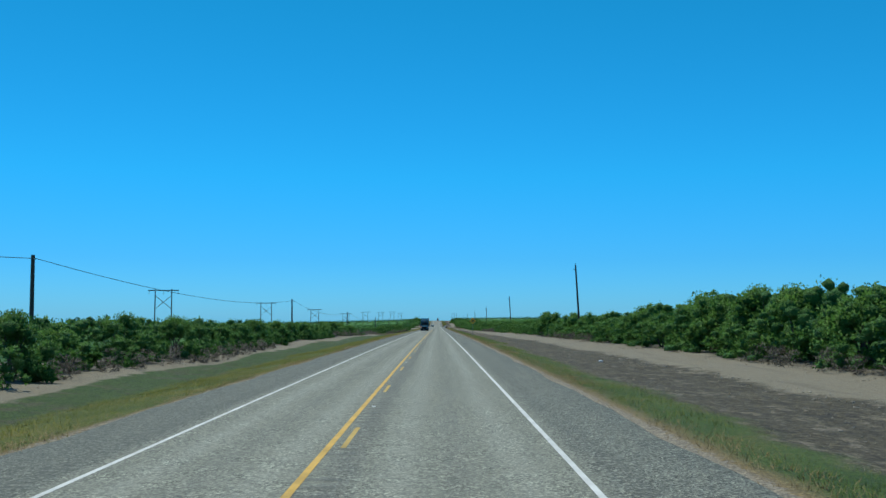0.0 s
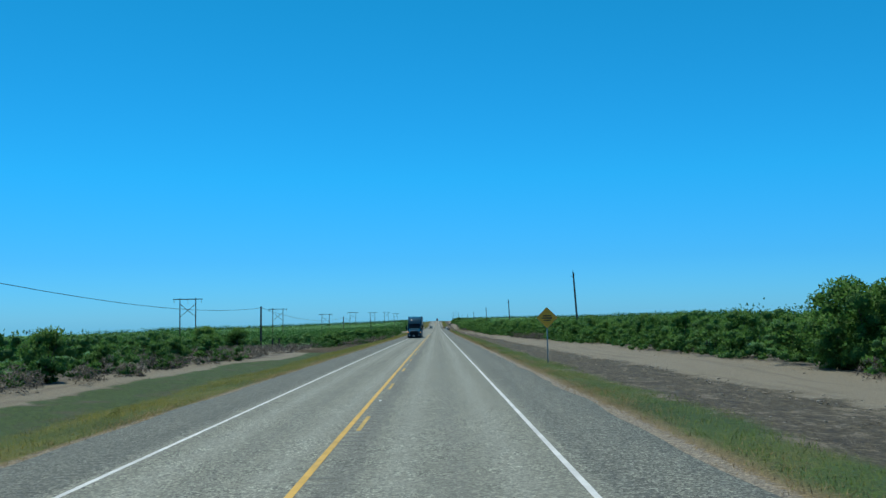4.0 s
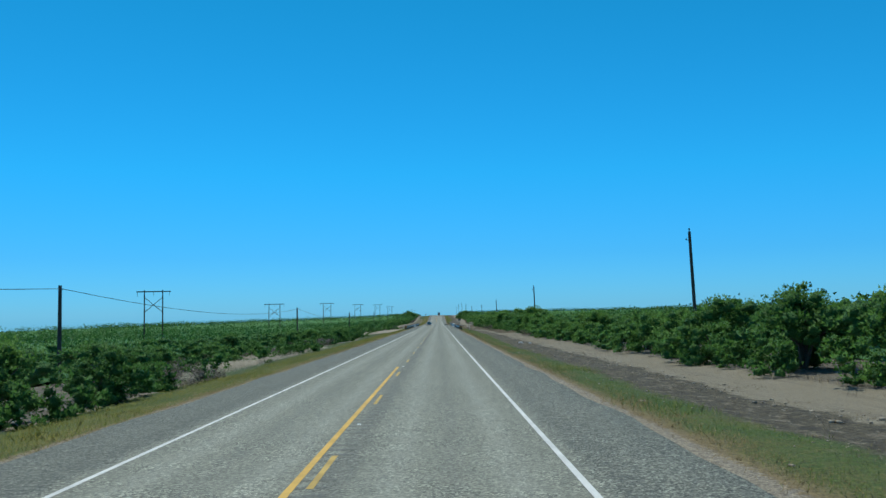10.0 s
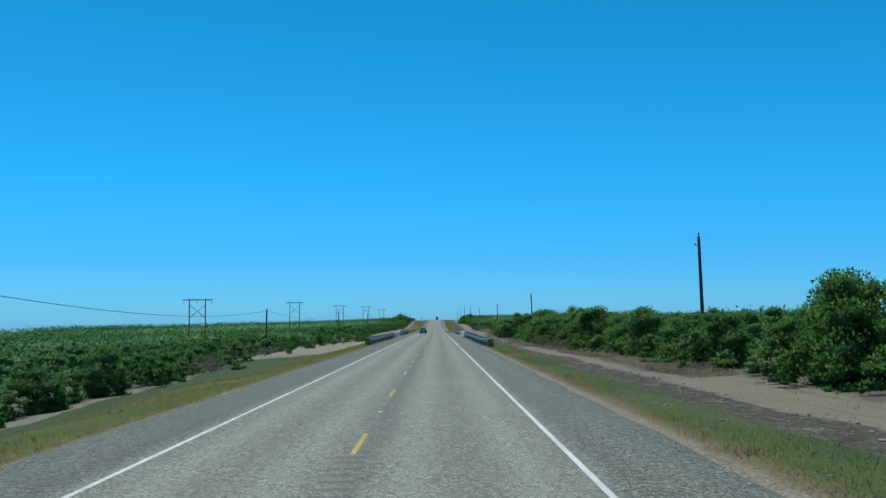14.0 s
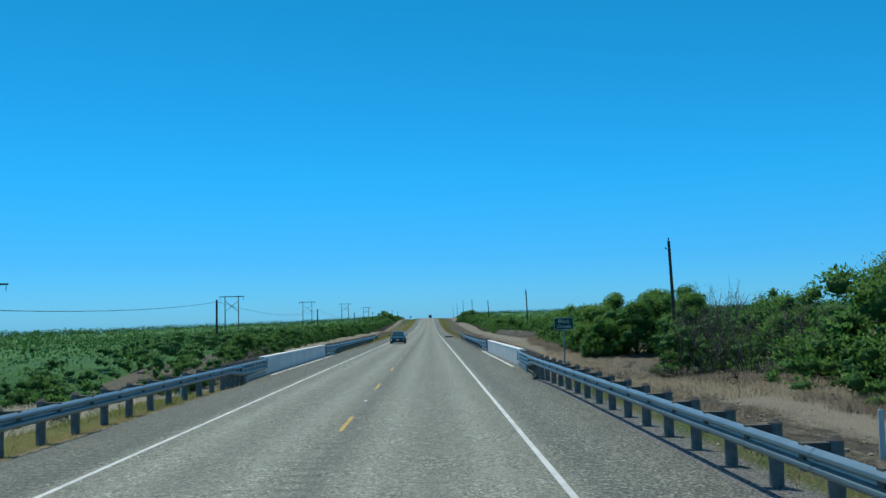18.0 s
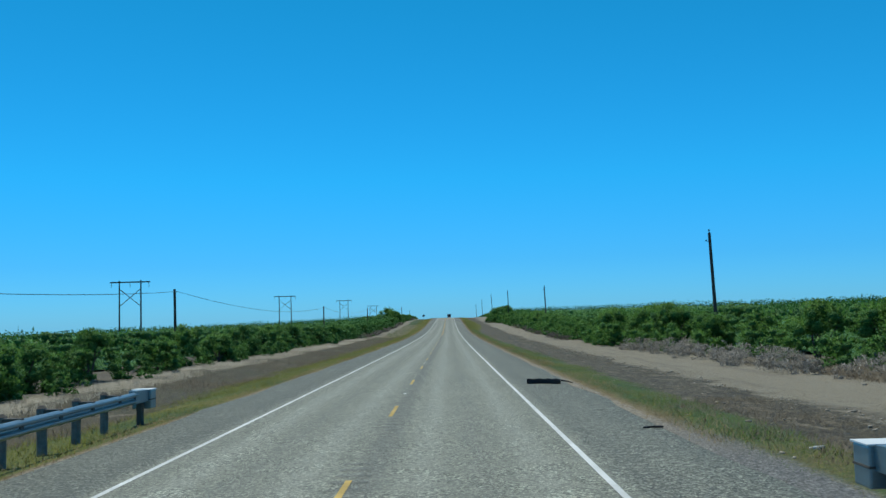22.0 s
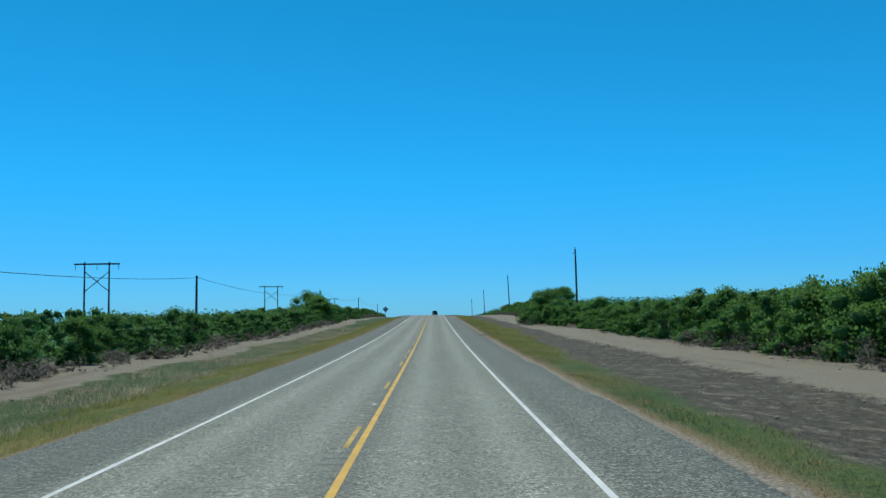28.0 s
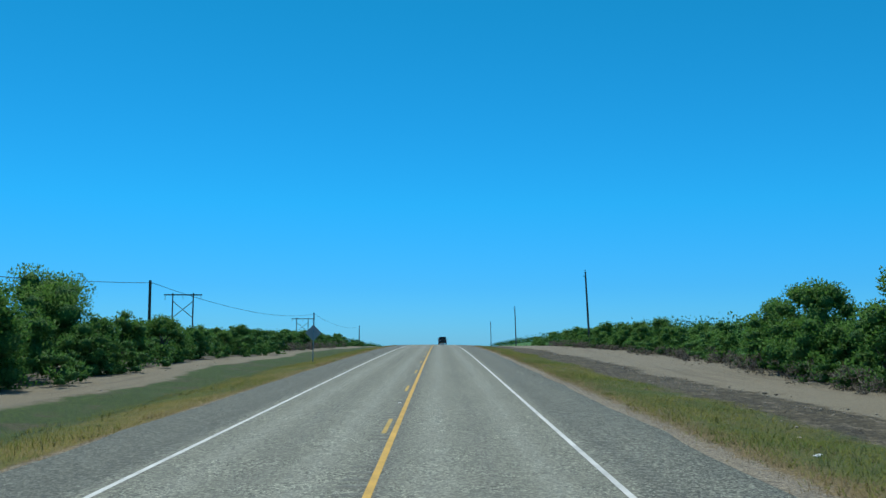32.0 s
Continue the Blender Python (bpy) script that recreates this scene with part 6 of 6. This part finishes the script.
    for u in (-0.95, -0.22, 0.0, 0.22, 0.95):
        back = 0.34 * (abs(u) / 1.22) ** 2.6
        part("marker_lamp", Shape().box((u, 2.40 + back, 2.80), (0.05, 0.05, 0.06)), M_AMBER, cab, "amber marker lamp", bevel=0.01)
    # pressed panel line on the roof fairing
    def roof_at(u, py):
        f = min(1.0, max(0.0, (4.2 - py) / 2.2))
        pz = np.interp(py, [2.56, 2.95, 3.5, 4.3, 5.5], [2.92, 3.34, 3.66, 3.86, 3.98])
        return Vector((u, py + 0.34 * (abs(u) / 1.22) ** 2.6 * f, pz + 0.006))

    way = [(-0.62, 4.1), (-0.66, 3.6), (-0.74, 3.1), (-0.78, 2.95), (-0.74, 2.84), (-0.62, 2.78), (-0.3, 2.765), (0, 2.76), (0.3, 2.765), (0.62, 2.78), (0.74, 2.84), (0.78, 2.95), (0.74, 3.1), (0.66, 3.6), (0.62, 4.1)]
    groove = Shape()
    for (u0, p0), (u1, p1) in zip(way, way[1:]):
        for j in range(4):
            groove.tube(roof_at(u0 + (u1 - u0) * j / 4, p0 + (p1 - p0) * j / 4), roof_at(u0 + (u1 - u0) * (j + 1) / 4, p0 + (p1 - p0) * (j + 1) / 4), 0.016, 0.016, 6, False)
    part("roof_crease", groove, M_TRUCK, cab, smooth=True)
    for s in (-1, 1):
        door = part("door", Shape().loft([[(s * q, yy, zz) for yy, zz in ((2.52, 0.83), (2.52, 1.84), (2.98, 2.6), (3.56, 2.6), (3.56, 0.83))] for q in (1.21, 1.23)]), M_TRUCK, cab, "cab door", bevel=0.01)
        part("side_window", Shape().loft([[(s * q, 2.62, 1.9), (s * q, 3.48, 1.86), (s * q, 3.48, 2.54), (s * q, 3.01, 2.54)] for q in (1.242, 1.226)]), M_GLASS, cab, "dark side window")
        part("grab_bar", Shape().tube((s * 1.27, 3.72, 1.3), (s * 1.27, 3.72, 2.4), 0.02, 0.02, 6), M_CHROME, cab)
        part("sleeper_window", Shape().box((s * 1.226, 4.6, 2.3), (0.02, 0.5, 0.5)), M_GLASS, cab, bevel=0.008)
        mir = part("door_mirror", Shape().box((s * 1.50, 2.46, 2.12), (0.22, 0.16, 0.66)), M_GRILLE, root, "tall black door mirror", bevel=0.05)
        part("mirror_arm", Shape().tube((s * 1.14, 2.56, 1.80), (s * 1.40, 2.48, 1.84), 0.035, 0.035, 8).tube((s * 1.40, 2.48, 1.84), (s * 1.49, 2.46, 1.95), 0.035, 0.035, 8), M_GRILLE, mir)
        hm = part("bonnet_mirror", Shape().tube((s * 1.36, 0.62, 1.66), (s * 1.36, 0.76, 1.66), 0.06, 0.15, 14).tube((s * 1.36, 0.76, 1.66), (s * 1.36, 0.80, 1.66), 0.15, 0.15, 14), M_GRILLE, root, "round black bonnet mirror", smooth=True)
        part("mirror_stalk", Shape().tube((s * 0.98, 0.9, 1.3), (s * 1.34, 0.72, 1.50), 0.025, 0.025, 6).tube((s * 1.34, 0.72, 1.50), (s * 1.36, 0.74, 1.58), 0.025, 0.025, 6), M_GRILLE, hm)
        part("side_fairing", Shape().box((s * 1.14, 4.1, 0.62), (0.2, 3.4, 0.66)), M_TRUCK, root, bevel=0.04)
        for z in (0.42, 0.72):
            part("step", Shape().box((s * 1.235, 2.75, z), (0.14, 0.7, 0.04)), M_CHROME_DARK, root, "dull metal step", bevel=0.008)
        part("gap_fairing", Shape().box((s * 1.19, 6.2, 2.35), (0.05, 0.42, 3.0)), M_TRUCK, root, bevel=0.02)
    part("chassis", Shape().box((0, 5.0, 0.72), (0.9, 8.0, 0.3)), M_GRILLE, root)
    for s in (-1, 1):
        wheel(root, s * 1.06, 1.35, 0.51, 0.30)
        for yy in (6.3, 7.6, 18.7, 19.95):
            wheel(root, s * 0.95, yy, 0.51, 0.60)
    # trailer
    y0, y1 = 6.75, 21.5
    box = part("trailer_box", Shape().box((0, (y0 + y1) / 2, 2.6), (2.54, y1 - y0, 2.86)), M_TRAILER, root, "long box trailer")
    n = 13
    for s in (-1, 1):
        for k in range(n):
            a, b = y0 + (y1 - y0) * k / n + 0.03, y0 + (y1 - y0) * (k + 1) / n - 0.03
            # pale, brown and grey bands paint the side's reflection of sky and ground
            part("side_panel", Shape().box((s * 1.277, (a + b) / 2, 3.15), (0.014, b - a, 1.56)), M_PALE, box, "pale smooth panel")
            part("lower_panel", Shape().box((s * 1.277, (a + b) / 2, 2.05), (0.014, b - a, 0.62)), M_GROUND_REFLECTION, box, "brown band of reflected ground on the trailer side")
            part("lower_panel", Shape().box((s * 1.277, (a + b) / 2, 1.54), (0.014, b - a, 0.36)), M_SKIRT, box, "grey lower band of the reflected ground")
            part("panel_seam", Shape().box((s * 1.276, b + 0.03, 2.6), (0.02, 0.05, 2.6)), M_SKIRT, box)
        part("bottom_rail", Shape().box((s * 1.27, (y0 + y1) / 2, 1.24), (0.05, y1 - y0, 0.22)), M_SKIRT, box)
        part("top_rail", Shape().box((s * 1.27, (y0 + y1) / 2, 3.98), (0.05, y1 - y0, 0.12)), M_STEEL, box)
        part("side_skirt", Shape().box((s * 1.24, 13.6, 0.72), (0.03, 7.8, 0.82)), M_SKIRT, root, bevel=0.008)
        for k in range(8):
            part("lettering_bar", Shape().box((s * 1.29, y0 + 0.28, 3.5 - 0.2 * k), (0.006, 0.16, 0.13)), M_SIGN_BLACK, box)
    part("rear_frame", Shape().box((0, y1 + 0.01, 2.6), (2.56, 0.04, 2.86)), M_STEEL, box)
    part("rear_bumper", Shape().box((0, y1 - 0.1, 0.55), (2.2, 0.1, 0.1)), M_STEEL, root)
    return root


def rounded_ring(y, hw, z0, z1, r, n=4):
    pts = []
    for cx, cz, a0 in ((hw - r, z1 - r, 0), (-hw + r, z1 - r, 90), (-hw + r, z0 + r, 180), (hw - r, z0 + r, 270)):
        for j in range(n + 1):
            a = radians(a0 + 90 * j / n)
            pts.append((cx + r * math.cos(a), y, cz + r * math.sin(a)))
    return pts


def sedan(x, y):
    root = empty("sedan_car", on_road(x, y), "dark blue-grey four-door sedan in the oncoming lane", "car")
    body = [arch(0.0, 0.62, 0.28, 0.60, 0.1), arch(0.06, 0.78, 0.22, 0.70, 0.12), arch(0.3, 0.88, 0.2, 0.79, 0.15, lean=0.02), arch(0.8, 0.92, 0.2, 0.88, 0.16, lean=0.04), arch(1.35, 0.93, 0.22, 0.97, 0.16, lean=0.05),
            arch(2.4, 0.93, 0.22, 1.0, 0.14, lean=0.05), arch(3.6, 0.93, 0.22, 1.02, 0.14, lean=0.05), arch(4.3, 0.91, 0.24, 1.06, 0.16, lean=0.05), arch(4.75, 0.84, 0.3, 1.02, 0.2), arch(4.86, 0.74, 0.4, 0.9, 0.2)]
    part("body", Shape().loft(body), M_SEDAN, root, "glossy dark body", smooth=True)
    cab = [arch(1.28, 0.78, 0.9, 1.0, 0.05, lean=0.04), arch(1.75, 0.78, 0.9, 1.24, 0.08, lean=0.10), arch(2.2, 0.79, 0.9, 1.415, 0.12, lean=0.16), arch(2.7, 0.80, 0.9, 1.455, 0.14, lean=0.17), arch(3.3, 0.80, 0.9, 1.44, 0.14, lean=0.17), arch(3.8, 0.79, 0.9, 1.33, 0.12, lean=0.15), arch(4.4, 0.76, 0.9, 1.08, 0.06, lean=0.06)]
    part("cabin", Shape().loft(cab), M_SEDAN, root, "dark roof and pillars", smooth=True)
    ws = []
    for u in (-1, -0.5, 0, 0.5, 1):
        ws.append([(u * 0.70, 1.30 + 0.06 * u * u, 1.02), (u * 0.665, 1.73 + 0.04 * u * u, 1.262), (u * 0.60, 2.17 + 0.02 * u * u, 1.425)])
    part("windscreen", Shape().loft(ws, caps=False, closed=False), M_CAR_GLASS, root, "dark windscreen", smooth=True)
    for s in (-1, 1):
        part("side_window", Shape().put([(s * 0.80, 1.75, 1.02), (s * 0.80, 2.85, 1.02), (s * 0.67, 2.85, 1.38), (s * 0.675, 2.25, 1.36)], [(0, 1, 2, 3)]), M_CAR_GLASS, root, "dark side window")
        part("side_window", Shape().put([(s * 0.80, 2.92, 1.02), (s * 0.79, 3.9, 1.04), (s * 0.68, 3.55, 1.33), (s * 0.67, 2.92, 1.38)], [(0, 1, 2, 3)]), M_CAR_GLASS, root, "dark side window")
        part("wing_mirror", Shape().box((s * 1.02, 1.85, 1.02), (0.2, 0.12, 0.13)), M_SEDAN, root, bevel=0.035)
        part("headlight", Shape().loft([[(s * 0.46, 0.03, 0.66), (s * 0.86, 0.24, 0.72), (s * 0.86, 0.26, 0.77), (s * 0.5, 0.06, 0.71)], [(s * 0.46, 0.2, 0.66), (s * 0.8, 0.4, 0.72), (s * 0.8, 0.4, 0.77), (s * 0.5, 0.2, 0.71)]]), M_GLASS, root, "slim dark headlight")
        lamp = Shape().loft([[(s * 0.54, 0.0, 0.46), (s * 0.76, 0.045, 0.47), (s * 0.76, 0.05, 0.51), (s * 0.54, 0.005, 0.49)], [(s * 0.54, 0.12, 0.46), (s * 0.74, 0.2, 0.47), (s * 0.74, 0.2, 0.51), (s * 0.54, 0.12, 0.49)]])
        lamp.loft([[(s * 0.71, 0.035, 0.41), (s * 0.745, 0.045, 0.415), (s * 0.76, 0.045, 0.47), (s * 0.71, 0.035, 0.465)], [(s * 0.70, 0.15, 0.40), (s * 0.73, 0.2, 0.41), (s * 0.74, 0.2, 0.47), (s * 0.70, 0.15, 0.465)]])
        part("running_lamp", lamp, M_LIT_WHITE, root, "bright daytime lamp")
        part("tail_lamp", Shape().box((s * 0.66, 4.82, 0.86), (0.28, 0.08, 0.12)), M_RED, root, bevel=0.02)
        for yy in (0.95, 3.8):
            wheel(root, s * 0.83, yy, 0.335, 0.22)
    def mouth(y, w, z0, z1):
        """A wide opening with a rounded, narrower lower lip."""
        return [(-w, y + 0.05, z1), (w, y + 0.05, z1), (w * 0.98, y + 0.04, z1 - 0.05), (w * 0.86, y + 0.02, z0 + 0.06), (w * 0.6, y, z0 + 0.015), (0, y, z0), (-w * 0.6, y, z0 + 0.015), (-w * 0.86, y + 0.02, z0 + 0.06), (-w * 0.98, y + 0.04, z1 - 0.05)]

    part("grille_surround", Shape().loft([mouth(-0.012, 0.57, 0.315, 0.575), mouth(0.08, 0.57, 0.315, 0.575)]), M_CHROME_DARK, root, "thin bright grille edge")
    part("grille", Shape().loft([mouth(-0.018, 0.55, 0.33, 0.56), mouth(0.06, 0.55, 0.33, 0.56)]), M_GRILLE, root, "black lower grille")
    for k in range(4):
        part("grille_bar", Shape().box((0, -0.014, 0.37 + 0.05 * k), (0.62 + 0.08 * k, 0.02, 0.012)), M_GRILLE, root)
    part("upper_grille", Shape().box((0, 0.01, 0.645), (0.9, 0.06, 0.05)), M_GRILLE, root, "slim black upper grille", bevel=0.015)
    for s in (-1, 1):
        part("grille_trim", Shape().box((s * 0.33, -0.02, 0.625), (0.28, 0.02, 0.014), Matrix.Rotation(radians(s * -4), 3, "Y")), M_CHROME, root, "chrome trim", bevel=0.004)
    part("badge", Shape().box((0.0, -0.024, 0.645), (0.12, 0.02, 0.04)), M_CHROME, root, "bright bar", bevel=0.006)
    p = part("number_plate", Shape().box((0, -0.042, 0.47), (0.31, 0.012, 0.15)), M_PLATE, root, "white plate")
    part("plate_bar", Shape().box((0, -0.05, 0.47), (0.2, 0.003, 0.05)), M_PLATE_TEXT, p)
    part("valance", Shape().loft([arch(0.03, 0.66, 0.17, 0.30, 0.05), arch(0.12, 0.82, 0.16, 0.30, 0.05), arch(0.45, 0.9, 0.16, 0.28, 0.05)]), M_GRILLE, root, "black lower lip", smooth=True)
    part("toll_tag", Shape().box((0.38, 2.06, 1.385), (0.12, 0.006, 0.03), Matrix.Rotation(radians(-68), 3, "X")), M_PLATE, root)
    return root


def suv(x, y):
    root = empty("off_road_car", on_road(x, y), "dark boxy off-road car with a spare wheel behind", "car")
    part("body", Shape().loft([arch(0.0, 0.86, 0.5, 1.12, 0.06), arch(0.1, 0.9, 0.45, 1.16, 0.08), arch(3.0, 0.9, 0.45, 1.16, 0.08), arch(4.2, 0.85, 0.5, 1.1, 0.08)]), M_SUV, root, "dark tub", smooth=True)
    part("hard_top", Shape().loft([arch(0.03, 0.84, 1.1, 1.84, 0.1, lean=0.06), arch(0.6, 0.85, 1.1, 1.88, 0.1, lean=0.08), arch(2.3, 0.85, 1.1, 1.87, 0.1, lean=0.08), arch(2.75, 0.82, 1.1, 1.3, 0.08)]), M_SUV, root, "dark hard top", smooth=True)
    part("rear_window", Shape().loft([rounded_ring(0.0, 0.6, 1.26, 1.70, 0.06), rounded_ring(0.05, 0.62, 1.24, 1.72, 0.06)]), M_GLASS, root, "tinted rear window")
    part("rear_bumper", Shape().box((0, -0.08, 0.62), (1.7, 0.18, 0.2)), M_GRILLE, root, bevel=0.03)
    n = 20
    sp = Shape().loft([[(b * 0.39 * math.cos(2 * math.pi * i / n), -0.14 + a, 1.05 + b * 0.39 * math.sin(2 * math.pi * i / n)) for i in range(n)] for a, b in ((0.12, 0.7), (0.12, 0.95), (0.06, 1), (-0.06, 1), (-0.12, 0.93), (-0.12, 0.6), (-0.06, 0.55), (-0.06, 0.1))])
    part("spare_wheel", sp, M_BLACK, root, "black spare wheel", smooth=True)
    for s in (-1, 1):
        part("tail_lamp", Shape().box((s * 0.8, -0.02, 0.98), (0.14, 0.06, 0.22)), M_RED, root, "red tail lamp", bevel=0.015)
        part("wing_mirror", Shape().box((s * 1.02, 2.6, 1.3), (0.2, 0.1, 0.2)), M_GRILLE, root, bevel=0.03)
        for yy in (0.75, 3.4):
            wheel(root, s * 0.82, yy, 0.40, 0.27)
    p = part("number_plate", Shape().box((-0.6, -0.03, 0.9), (0.3, 0.012, 0.15)), M_PLATE, root)
    return root


def far_trailer(x, y):
    root = empty("box_truck", on_road(x, y), "dark box trailer truck seen from behind", "truck")
    part("box", Shape().box((0, 7.0, 2.6), (2.56, 14.0, 2.86)), M_SKIRT, root, "grey trailer box", bevel=0.03)
    for s in (-1, 1):
        part("rear_door", Shape().box((s * 0.61, -0.012, 2.62), (1.18, 0.03, 2.6)), M_PALE, root, "pale rear door", bevel=0.01)
        part("tail_lamp", Shape().box((s * 1.0, -0.02, 1.05), (0.3, 0.05, 0.12)), M_RED, root)
        part("mud_flap", Shape().box((s * 0.95, 0.7, 0.55), (0.6, 0.02, 0.7)), M_GRILLE, root)
        for yy in (1.4, 2.7, 13.0, 14.4):
            wheel(root, s * 0.95, yy, 0.51, 0.58)
    part("underride_bar", Shape().box((0, 0.05, 0.6), (2.2, 0.1, 0.12)), M_STEEL, root)
    part("cab", Shape().loft([arch(14.6, 1.2, 0.7, 3.7, 0.2), arch(16.4, 1.2, 0.7, 3.6, 0.3), arch(16.8, 1.15, 0.7, 2.7, 0.3), arch(18.4, 1.0, 0.6, 1.7, 0.3)]), M_TRUCK, root, "dark tractor", smooth=True)
    return root


semi_truck(-2.60, 288.1)
sedan(-2.12, 658.0)
suv(1.75, 1186.0)
far_trailer(1.8, 1335.0)
